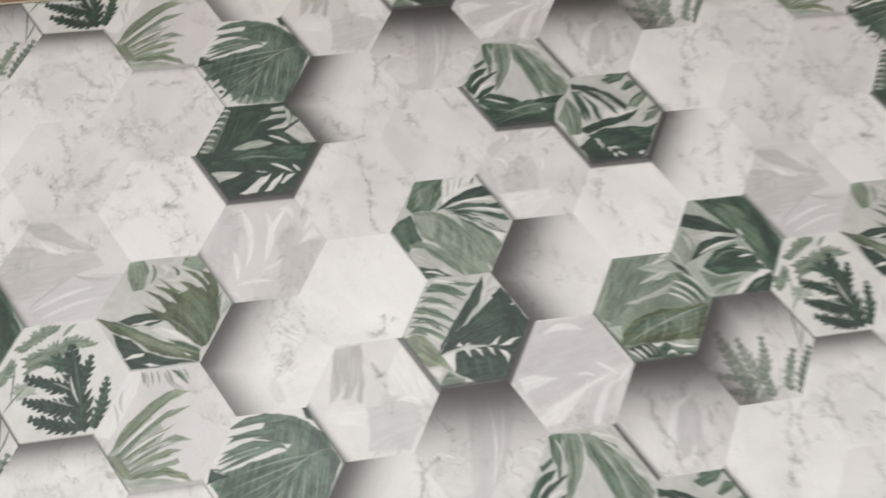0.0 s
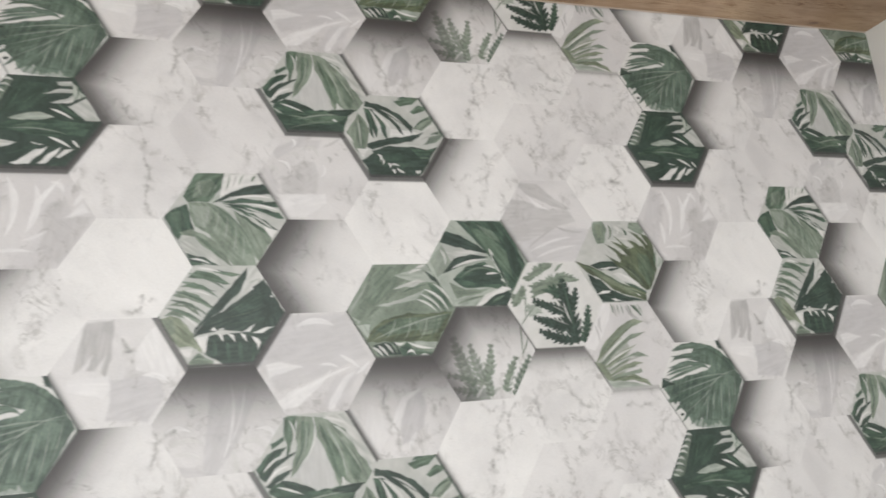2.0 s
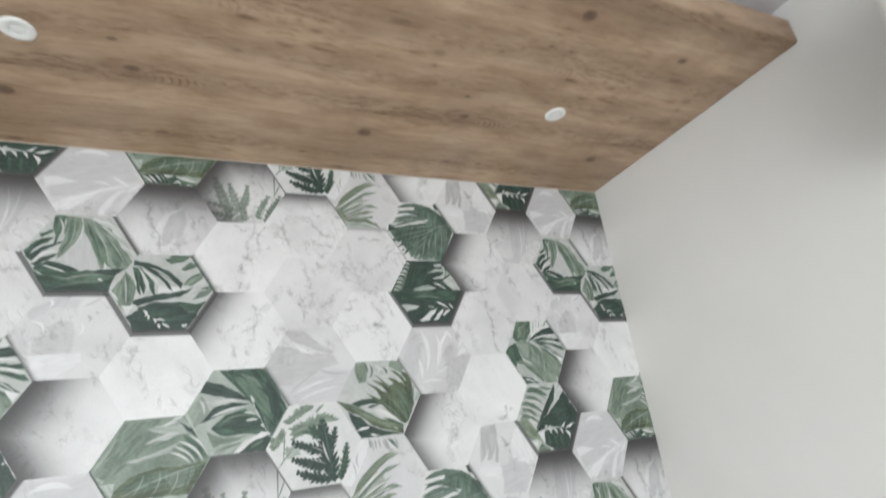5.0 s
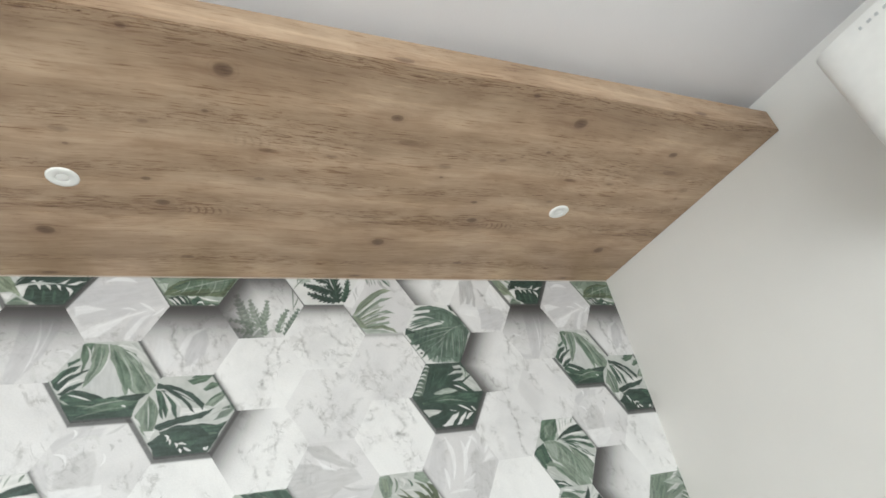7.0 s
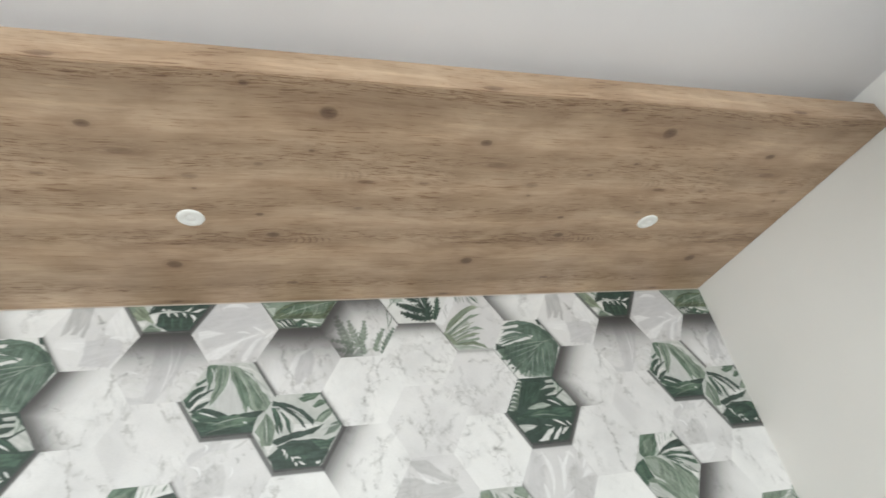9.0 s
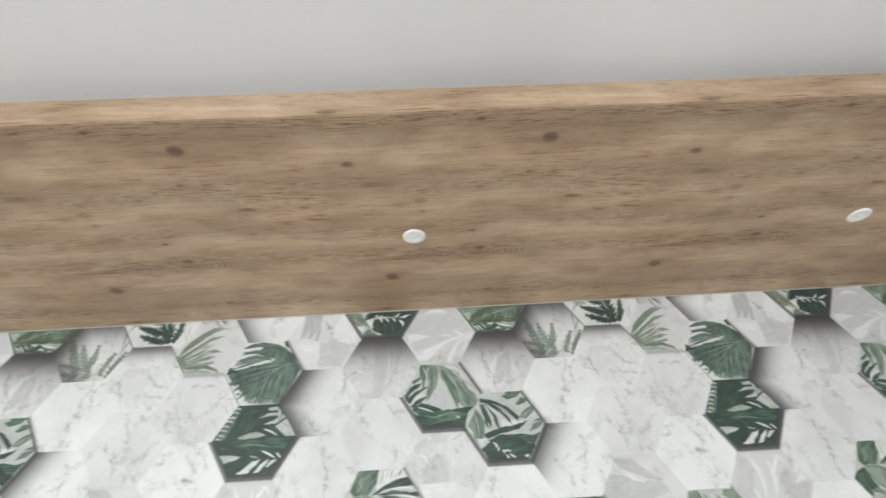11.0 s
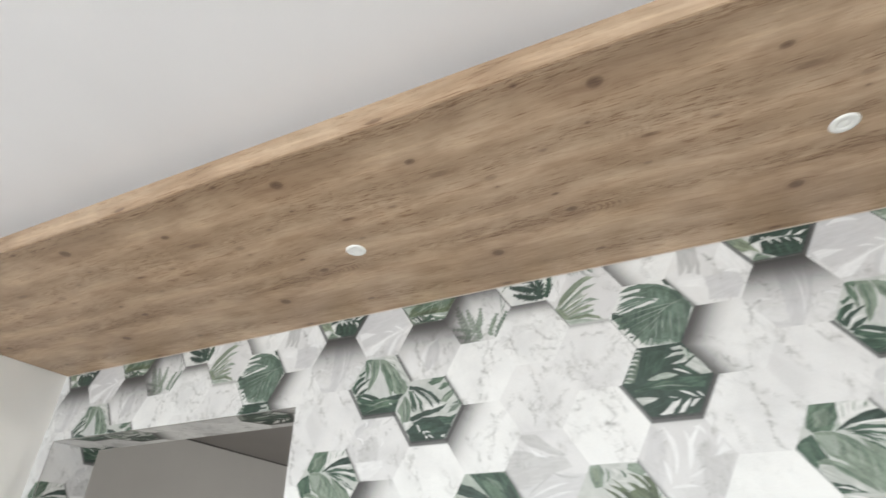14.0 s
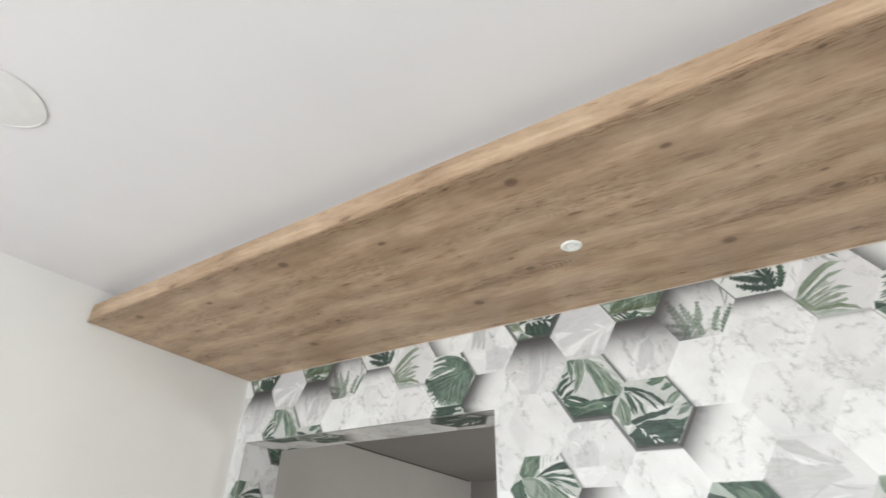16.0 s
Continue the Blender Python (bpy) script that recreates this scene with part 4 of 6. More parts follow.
def tile_dark():
    t = Tile(base="pale")
    t.shape("sage", (-0.93, 0.04), (-0.70, 0.45), (-0.59, 0.31), (-0.50, 0.09), (-0.54, -0.15), (-0.63, -0.43), (-0.77, -0.28))
    t.shape("mid", (-0.70, 0.41), (-0.57, 0.21), (-0.58, -0.12), (-0.66, -0.36), (-0.73, -0.04), solid=0.6)
    t.blade("pale", -0.72, 0.35, -0.66, -0.28, 0.016, 0.01, solid=0.7)
    t.shape("white", (-0.10, 0.15), (0.33, 0.11), (0.52, 0.09), (0.25, 0.02), (-0.10, -0.04))
    t.shape("forest", (-0.60, 0.55), (-0.49, 0.53), (-0.39, 0.30), (-0.32, 0.12), (-0.36, -0.06), (-0.43, 0.13), (-0.41, -0.06), (-0.47, 0.01))
    t.shape("forest", (-0.49, 0.55), (-0.42, 0.53), (-0.28, 0.34), (-0.18, 0.19), (-0.15, -0.12), (-0.23, 0.03), (-0.31, 0.26))
    t.shape("deep", (-0.40, 0.54), (-0.24, 0.52), (-0.03, 0.34), (0.11, 0.18), (0.18, 0.02), (0.08, 0.10), (-0.09, 0.31))
    t.shape("deep", (-0.57, 0.69), (-0.28, 0.64), (0.04, 0.48), (0.26, 0.30), (0.36, 0.20), (0.33, 0.06), (0.20, 0.21), (-0.09, 0.40), (-0.36, 0.53), (-0.59, 0.59))
    t.blade("white", -0.44, 0.51, -0.06, 0.12, 0.027, 0.03, solid=0.9)
    t.blade("white", -0.47, 0.49, -0.29, -0.01, 0.016, 0.05, solid=0.9)
    t.blade("white", -0.28, 0.54, 0.18, 0.23, 0.016, 0.03, solid=0.7)
    t.shape("mid", (0.00, 0.72), (0.21, 0.82), (0.51, 0.83), (0.35, 0.67), (0.11, 0.63))
    t.blade("forest", 0.07, 0.76, 0.28, 0.80, 0.023, 0.03)
    t.shape("mid", (0.30, 0.52), (0.47, 0.66), (0.64, 0.64), (0.60, 0.57), (0.38, 0.47))
    t.shape("sage", (0.35, 0.17), (0.54, 0.38), (0.80, 0.50), (0.73, 0.30), (0.53, 0.13))
    t.blade("mid", 0.38, 0.18, 0.74, 0.40, 0.019, 0.05)
    t.shape("mid", (0.54, -0.16), (0.72, 0.07), (0.91, 0.18), (0.97, 0.08), (0.83, -0.08), solid=0.8)
    t.blade("pale", 0.48, 0.02, 0.85, 0.28, 0.023, 0.05)
    t.blade("deep", 0.81, 0.09, 0.85, 0.07, 0.019, 0.01)
    t.blade("pale", 0.40, -0.09, 0.88, 0.07, 0.023, 0.03)
    t.shape("white", (-0.75, -0.28), (-0.52, -0.29), (-0.63, -0.46))
    t.blade("white", -0.95, 0.02, -0.80, -0.17, 0.019, 0.01)
    t.shape("deep", (-0.53, -0.16), (-0.14, -0.04), (0.25, 0.01), (0.57, 0.10), (0.32, -0.09), (0.09, -0.15), (-0.21, -0.19), (-0.44, -0.29), (-0.55, -0.23))
    t.shape("deep", (-0.47, -0.30), (-0.14, -0.20), (0.28, -0.20), (0.62, -0.25), (0.82, -0.18), (0.65, -0.47), (0.52, -0.71), (0.41, -0.81), (-0.48, -0.83), (-0.64, -0.49), (-0.44, -0.36))
    t.shape("forest", (0.24, -0.22), (0.58, -0.26), (0.78, -0.20), (0.65, -0.37), (0.42, -0.38))
    t.shape("mid", (0.46, -0.41), (0.61, -0.41), (0.65, -0.44), (0.49, -0.46), solid=0.6)
    t.shape("forest", (-0.44, -0.50), (-0.22, -0.34), (0.08, -0.33), (0.30, -0.48), (0.15, -0.64), (-0.22, -0.65), solid=0.6)
    t.blade("pale", -0.10, -0.18, 0.62, -0.20, 0.016, 0.01, solid=0.8)
    t.blade("white", -0.36, -0.37, -0.31, -0.51, 0.023, 0.05)
    t.blade("white", -0.27, -0.45, -0.25, -0.58, 0.019, 0.02)
    t.blade("white", -0.16, -0.54, -0.12, -0.65, 0.023, 0.03)
    t.blade("white", -0.11, -0.57, 0.07, -0.60, 0.019, 0.02)
    t.blade("white", -0.07, -0.66, -0.03, -0.75, 0.023, 0.01)
    t.blade("white", 0.01, -0.64, 0.16, -0.73, 0.023, -0.01)
    t.blade("white", 0.38, -0.68, 0.43, -0.74, 0.027, 0.00)
    t.blade("white", 0.46, -0.66, 0.44, -0.74, 0.016, 0.00)
    t.edges((0,), "deep", 0.035, 0.9)
    t.edges((3,), "rim", 0.03, 0.8)
    t.edges((4,), "rim", 0.05, 0.9)
    t.edges((5,), "rim", 0.045, 0.9)
    return t


def tile_stripes():
    t = Tile(base="pale")
    t.shape("white", (-0.05, 0.82), (0.52, 0.82), (0.61, 0.64), (0.22, 0.56), (-0.10, 0.39), (-0.09, 0.59))
    t.blade("mist", 0.04, 0.81, -0.02, 0.50, 0.016, 0.01)
    t.blade("grey", 0.15, 0.81, 0.08, 0.56, 0.013, 0.01, solid=0.8)
    t.blade("mist", 0.27, 0.81, 0.19, 0.60, 0.016, -0.01)
    t.blade("sage", 0.47, 0.80, 0.40, 0.67, 0.022, -0.01)
    t.shape("mid", (-0.52, 0.81), (-0.05, 0.83), (-0.10, 0.55), (-0.20, 0.38), (-0.29, 0.30), (-0.62, 0.29), (-0.70, 0.40))
    t.shape("sage", (-0.49, 0.66), (-0.26, 0.74), (-0.16, 0.59), (-0.30, 0.41), (-0.55, 0.36), solid=0.7)
    t.blade("forest", -0.12, 0.77, -0.33, 0.30, 0.016, -0.01, solid=0.7)
    t.blade("mist", -0.44, 0.70, -0.40, 0.41, 0.019, -0.03, solid=0.5)
    t.shape("mist", (-0.29, 0.31), (-0.11, 0.46), (-0.14, 0.33), (-0.22, 0.28))
    t.shape("sage", (0.12, 0.15), (0.33, 0.01), (0.61, -0.19), (0.76, -0.37), (0.65, -0.56), (0.56, -0.75), (0.45, -0.63), (0.35, -0.41))
    t.shape("white", (0.60, -0.13), (0.84, -0.21), (0.76, -0.35))
    t.shape("forest", (-0.13, 0.31), (0.23, 0.37), (0.80, 0.31), (0.85, 0.22), (0.33, 0.28), (0.08, 0.28))
    t.shape("forest", (-0.09, 0.28), (0.33, 0.26), (0.86, 0.12), (0.95, 0.01), (0.86, 0.01), (0.59, 0.10), (0.18, 0.20))
    t.shape("forest", (-0.03, 0.25), (0.24, 0.18), (0.60, 0.01), (0.86, -0.21), (0.73, -0.17), (0.41, 0.03))
    t.shape("mid", (0.08, 0.18), (0.34, 0.03), (0.61, -0.16), (0.75, -0.35), (0.64, -0.26), (0.41, -0.09))
    t.shape("deep", (-0.22, 0.28), (-0.02, 0.43), (0.23, 0.55), (0.59, 0.65), (0.68, 0.58), (0.74, 0.45), (0.33, 0.43), (0.07, 0.39), (-0.10, 0.31))
    t.blade("white", 0.11, 0.38, 0.77, 0.38, 0.019, 0.04)
    t.blade("white", 0.27, 0.27, 0.90, 0.14, 0.019, 0.04)
    t.blade("pale", 0.30, 0.21, 0.89, -0.02, 0.016, 0.01)
    t.blade("pale", 0.34, 0.10, 0.82, -0.23, 0.016, 0.03)
    t.blade("pale", 0.59, 0.31, 0.79, 0.32, 0.016, 0.02, solid=0.8)
    t.shape("sage", (-0.62, 0.29), (-0.29, 0.29), (-0.04, 0.18), (0.16, -0.02), (0.33, -0.27), (0.47, -0.59), (0.52, -0.82), (0.15, -0.82), (-0.10, -0.55), (-0.26, -0.27), (-0.50, -0.13), (-0.57, 0.05))
    t.shape("mid", (-0.23, 0.23), (0.02, 0.09), (0.26, -0.23), (0.43, -0.59), (0.34, -0.62), (0.10, -0.23), solid=0.5)
    t.shape("mist", (-0.56, 0.25), (-0.29, 0.23), (-0.22, 0.02), (-0.34, -0.16), (-0.49, -0.09), solid=0.45)
    t.blade("mid", -0.26, 0.27, 0.49, -0.66, 0.013, 0.13, solid=0.8)
    t.blade("mist", -0.28, 0.23, -0.37, -0.12, 0.010, 0.03, solid=0.6)
    t.blade("mist", -0.14, 0.18, -0.21, -0.27, 0.010, 0.04, solid=0.6)
    t.blade("mist", 0.01, 0.07, -0.06, -0.48, 0.010, 0.04, solid=0.6)
    t.blade("mist", 0.14, -0.07, 0.10, -0.62, 0.010, 0.05, solid=0.6)
    t.blade("mist", 0.26, -0.23, 0.27, -0.76, 0.010, 0.04, solid=0.6)
    t.blade("mid", -0.20, 0.21, -0.28, -0.19, 0.010, 0.04, solid=0.6)
    t.blade("mid", -0.06, 0.13, -0.13, -0.37, 0.010, 0.05, solid=0.6)
    t.blade("mid", 0.08, 0.00, 0.03, -0.58, 0.010, 0.05, solid=0.6)
    t.blade("mid", 0.21, -0.16, 0.20, -0.73, 0.010, 0.04, solid=0.6)
    t.shape("forest", (-0.98, 0.05), (-0.87, 0.16), (-0.63, 0.25), (-0.59, 0.12), (-0.54, -0.09), (-0.50, -0.17), (-0.70, -0.28), (-0.74, -0.37), (-0.90, -0.12))
    t.shape("mid", (-0.93, 0.07), (-0.69, 0.16), (-0.62, -0.05), (-0.76, -0.23), solid=0.5)
    t.shape("pale", (-0.72, -0.37), (-0.51, -0.29), (-0.29, -0.51), (-0.05, -0.75), (-0.09, -0.81), (-0.25, -0.72), (-0.60, -0.58))
    t.shape("sage", (-0.72, -0.23), (-0.55, -0.18), (-0.36, -0.26), (-0.16, -0.41), (0.00, -0.62), (0.13, -0.83), (-0.05, -0.70), (-0.29, -0.52), (-0.49, -0.31), (-0.67, -0.28))
    t.shape("mid", (-0.52, -0.25), (-0.29, -0.39), (-0.03, -0.69), (-0.23, -0.55), solid=0.7)
    t.shape("forest", (-0.61, -0.59), (-0.30, -0.68), (-0.10, -0.81), (-0.52, -0.76))
    t.blade("white", -0.55, -0.69, -0.21, -0.79, 0.016, 0.03)
    t.shape("forest", (-0.55, -0.73), (-0.30, -0.80), (-0.52, -0.82))
    t.edges((3,), "deep", 0.02, 0.6)
    t.edges((0,), "forest", 0.02, 0.5)
    return t


def tile_dark_fern():
    t = Tile(base="pale")
    t.shape("mid", (-0.27, 0.79), (0.26, 0.70), (0.13, 0.65), (-0.17, 0.72))
    t.shape("mid", (-0.56, 0.64), (-0.44, 0.77), (-0.17, 0.71), (0.11, 0.51), (-0.07, 0.53), (-0.34, 0.63))
    t.blade("white", -0.44, 0.81, -0.05, 0.73, 0.018, 0.01)
    t.blade("pale", -0.46, 0.63, 0.05, 0.49, 0.018, 0.00)
    t.shape("mid", (-0.67, 0.49), (-0.46, 0.57), (-0.12, 0.40), (-0.37, 0.45))
    t.blade("white", -0.60, 0.42, -0.18, 0.32, 0.018, 0.04)
    t.shape("sage", (-0.78, 0.34), (-0.63, 0.44), (-0.39, 0.35), (-0.08, 0.07), (-0.33, 0.19), (-0.57, 0.29))
    t.shape("mid", (-0.60, 0.36), (-0.39, 0.29), (-0.15, 0.11), (-0.39, 0.23), solid=0.6)
    t.shape("sage", (-0.83, 0.19), (-0.65, 0.27), (-0.46, 0.20), (-0.34, 0.00), (-0.59, 0.16))
    t.shape("sage", (-0.90, 0.03), (-0.71, 0.14), (-0.49, 0.03), (-0.30, -0.15), (-0.56, -0.04), (-0.73, 0.01))
    t.blade("pale", -0.71, 0.20, -0.44, 0.10, 0.015, 0.05)
    t.blade("white", -0.62, 0.02, -0.39, -0.17, 0.018, 0.01)
    for x, y in ((-0.58, 0.72), (-0.68, 0.58), (-0.76, 0.42), (-0.82, 0.28), (-0.88, 0.15)):
        t.blade("mid", x, y, x + 0.62, y - 0.30, 0.026, 0.05, 0.4, solid=0.85)
    t.shape("lime", (-0.98, -0.03), (-0.80, 0.03), (-0.64, -0.04), (-0.48, -0.23), (-0.32, -0.42), (-0.31, -0.61), (-0.47, -0.49), (-0.65, -0.50), (-0.84, -0.30))
    t.shape("sage", (-0.94, -0.05), (-0.76, -0.03), (-0.72, -0.26), (-0.81, -0.29), solid=0.7)
    t.shape("olive", (-0.73, -0.10), (-0.52, -0.29), (-0.42, -0.46), (-0.57, -0.39), solid=0.5)
    t.shape("white", (-0.66, -0.54), (-0.45, -0.51), (-0.50, -0.68), (-0.57, -0.65))
    t.shape("sage", (-0.49, -0.72), (-0.37, -0.60), (-0.12, -0.73), (-0.12, -0.80), (-0.49, -0.81))
    t.blade("pale", -0.52, -0.68, -0.38, -0.50, 0.018, -0.03)
    t.blade("mid", -0.44, -0.70, -0.30, -0.66, 0.018, 0.03)
    t.shape("white", (-0.12, -0.72), (0.03, -0.78), (-0.11, -0.80))
    t.shape("pale", (0.40, 0.81), (0.50, 0.81), (0.63, 0.53), (0.27, 0.30), (0.00, 0.09), (0.29, 0.43))
    t.blade("mist", 0.38, 0.53, 0.56, 0.61, 0.012, 0.00)
    t.blade("white", 0.56, 0.71, 0.61, 0.55, 0.015, 0.00)
    t.shape("deep", (0.37, 0.80), (0.34, 0.61), (0.26, 0.41), (-0.03, 0.09), (-0.31, -0.10), (-0.46, -0.32), (-0.43, -0.19), (-0.18, 0.13), (0.08, 0.45), (0.25, 0.68))
    t.shape("deep", (-0.02, 0.07), (0.23, 0.27), (0.61, 0.52), (0.76, 0.31), (0.89, 0.08), (0.80, -0.18), (0.62, -0.28), (0.27, -0.28), (-0.05, -0.24), (-0.31, -0.30), (-0.45, -0.33), (-0.32, -0.12))
    t.shape("deep", (0.45, 0.46), (0.63, 0.60), (0.98, 0.02), (0.76, -0.40), (0.60, -0.28), (0.70, 0.10))
    t.shape("forest", (0.15, 0.12), (0.49, 0.35), (0.70, 0.35), (0.61, 0.15), (0.27, 0.02), solid=0.4)
    t.blade("forest", 0.03, 0.03, 0.67, 0.41, 0.015, -0.01, solid=0.8)
    t.blade("mid", 0.00, -0.04, 0.73, 0.18, 0.012, -0.04, solid=0.5)
    t.blade("forest", -0.05, -0.17, 0.76, -0.05, 0.015, 0.00, solid=0.7)
    t.shape("deep", (-0.23, -0.32), (0.30, -0.29), (0.80, -0.24), (0.74, -0.50), (0.63, -0.69), (0.51, -0.82), (0.02, -0.80), (-0.27, -0.60))
    t.blade("forest", -0.13, -0.39, -0.12, -0.68, 0.035, 0.01, solid=0.8)
    t.blade("forest", 0.07, -0.43, 0.11, -0.76, 0.035, 0.01, solid=0.8)
    t.blade("forest", 0.27, -0.43, 0.31, -0.78, 0.035, 0.00, solid=0.8)
    t.blade("forest", 0.48, -0.46, 0.47, -0.76, 0.035, 0.02, solid=0.8)
    t.shape("white", (-0.43, -0.35), (-0.22, -0.31), (-0.24, -0.49), (-0.27, -0.61), (-0.35, -0.49))
    t.shape("white", (-0.08, -0.30), (0.00, -0.31), (0.01, -0.42), (-0.03, -0.38))
    t.shape("white", (0.08, -0.29), (0.19, -0.33), (0.19, -0.45), (0.14, -0.37))
    t.shape("white", (0.27, -0.29), (0.37, -0.33), (0.37, -0.44), (0.32, -0.37))
    t.shape("white", (0.44, -0.35), (0.56, -0.39), (0.61, -0.46), (0.55, -0.58), (0.54, -0.48))
    t.shape("white", (-0.19, -0.24), (-0.14, -0.18), (-0.09, -0.25))
    t.blade("white", -0.06, -0.23, 0.03, -0.21, 0.012, 0.00)
    t.shape("white", (0.29, -0.28), (0.51, -0.15), (0.42, -0.28))
    t.shape("white", (0.47, -0.30), (0.62, -0.24), (0.79, -0.20), (0.63, -0.31))
    t.blade("white", 0.74, 0.31, 0.78, 0.29, 0.015, 0.00)
    t.edges((3,), "rim", 0.03, 0.8)
    t.edges((4,), "rim", 0.05, 0.9)
    t.edges((5,), "rim", 0.045, 0.9)
    return t


def tile_green():
    t = Tile(base="sage")
    t.shape("mist", (-0.97, -0.03), (-0.73, 0.34), (-0.61, 0.51), (-0.65, 0.00), (-0.77, -0.24), solid=0.7)
    t.shape("sage", (-0.49, 0.83), (0.16, 0.82), (0.11, 0.50), (-0.37, 0.08), (-0.73, -0.20), (-0.93, -0.07), (-0.65, 0.38))
    t.shape("mid", (-0.40, 0.78), (-0.02, 0.77), (-0.11, 0.42), (-0.49, 0.08), (-0.61, 0.17), solid=0.35)
    t.shape("mist", (-0.49, 0.07), (0.01, 0.20), (0.46, 0.35), (0.27, 0.18), (-0.28, 0.06))
    t.shape("mist", (-0.11, 0.62), (0.29, 0.77), (0.49, 0.82), (0.68, 0.49), (0.24, 0.50))
    t.shape("pale", (-0.05, 0.43), (0.28, 0.54), (0.45, 0.51), (0.23, 0.40))
    t.blade("white", 0.14, 0.65, 0.39, 0.72, 0.022, 0.02)
    t.blade("white", 0.29, 0.76, 0.47, 0.81, 0.022, 0.00)
    t.blade("pale", -0.37, 0.08, 0.36, 0.32, 0.022, -0.03)
    t.blade("pale", -0.15, 0.37, 0.37, 0.50, 0.022, 0.01)
    t.blade("mid", 0.02, 0.31, 0.50, 0.45, 0.022, 0.02, solid=0.7)
    t.shape("mid", (0.47, 0.50), (0.72, 0.40), (0.97, -0.01), (0.75, 0.07), (0.58, 0.27), solid=0.8)
    t.shape("deep", (0.40, 0.73), (0.65, 0.57), (0.75, 0.38), (0.58, 0.53))
    t.blade("forest", 0.50, 0.45, 0.93, -0.02, 0.026, 0.04)
    t.blade("white", 0.42, 0.36, 0.87, -0.05, 0.022, 0.07)
    t.blade("white", 0.59, 0.46, 0.96, 0.04, 0.022, 0.05)
    t.blade("forest", 0.46, 0.30, 0.83, -0.09, 0.022, 0.04)
    t.blade("pale", 0.34, 0.28, 0.74, -0.07, 0.022, 0.05)
    t.blade("white", 0.27, 0.18, 0.65, -0.06, 0.017, 0.04)
    t.blade("mid", 0.32, 0.22, 0.74, -0.08, 0.017, 0.05)
    t.shape("mist", (-0.81, -0.25), (-0.56, -0.24), (-0.62, -0.49), (-0.71, -0.40))
    t.shape("olive", (-0.66, -0.55), (-0.59, -0.37), (-0.41, -0.21), (-0.12, -0.10), (0.13, -0.06), (0.48, -0.08), (0.93, -0.05), (0.78, -0.35), (0.61, -0.60), (0.20, -0.56), (-0.29, -0.54))
    t.shape("mid", (-0.49, -0.33), (-0.12, -0.16), (0.47, -0.14), (0.88, -0.09), (0.68, -0.35), (0.21, -0.36), (-0.29, -0.46), solid=0.7)
    t.shape("sage", (0.21, -0.24), (0.74, -0.13), (0.64, -0.43), (0.33, -0.45), solid=0.6)
    t.blade("forest", -0.63, -0.53, 0.13, -0.11, 0.022, 0.07, solid=0.6)
    t.blade("mist", -0.53, -0.51, 0.88, -0.09, 0.017, 0.05, solid=0.6)
    t.blade("mist", -0.12, -0.14, -0.33, -0.52, 0.013, 0.04, solid=0.5)
    t.blade("mist", 0.13, -0.11, 0.00, -0.54, 0.013, 0.06, solid=0.5)
    t.blade("mist", 0.43, -0.12, 0.29, -0.54, 0.013, 0.06, solid=0.5)
    t.blade("mid", 0.01, -0.12, -0.17, -0.53, 0.013, 0.05, solid=0.7)
    t.blade("mid", 0.30, -0.09, 0.12, -0.55, 0.013, 0.06, solid=0.7)
    t.blade("mid", 0.65, -0.09, 0.48, -0.57, 0.013, 0.03, solid=0.7)
    t.shape("deep", (-0.55, -0.59), (-0.17, -0.55), (-0.03, -0.78), (-0.43, -0.79))
    t.blade("white", -0.55, -0.63, -0.36, -0.80, 0.022, 0.02)
    t.blade("white", -0.45, -0.60, -0.27, -0.79, 0.022, 0.01)
    t.blade("white", -0.33, -0.57, -0.18, -0.75, 0.017, 0.01)
    t.blade("sage", -0.23, -0.57, -0.11, -0.76, 0.017, 0.02)
    t.shape("forest", (-0.07, -0.67), (0.08, -0.56), (0.25, -0.80), (-0.02, -0.81))
    t.shape("mist", (0.19, -0.55), (0.61, -0.59), (0.56, -0.71), (0.24, -0.64))
    t.blade("white", 0.08, -0.57, 0.56, -0.69, 0.022, -0.03)
    t.shape("mid", (0.20, -0.69), (0.55, -0.76), (0.53, -0.82), (0.24, -0.80))
    t.blade("white", -0.16, -0.56, 0.04, -0.56, 0.022, -0.04)
    t.blade("white", 0.05, -0.77, 0.22, -0.80, 0.022, 0.07)
    t.blade("white", 0.30, -0.81, 0.47, -0.82, 0.017, 0.02)
    t.edges((3,), "rim", 0.03, 0.8)
    t.edges((4,), "rim", 0.03, 0.8)
    return t


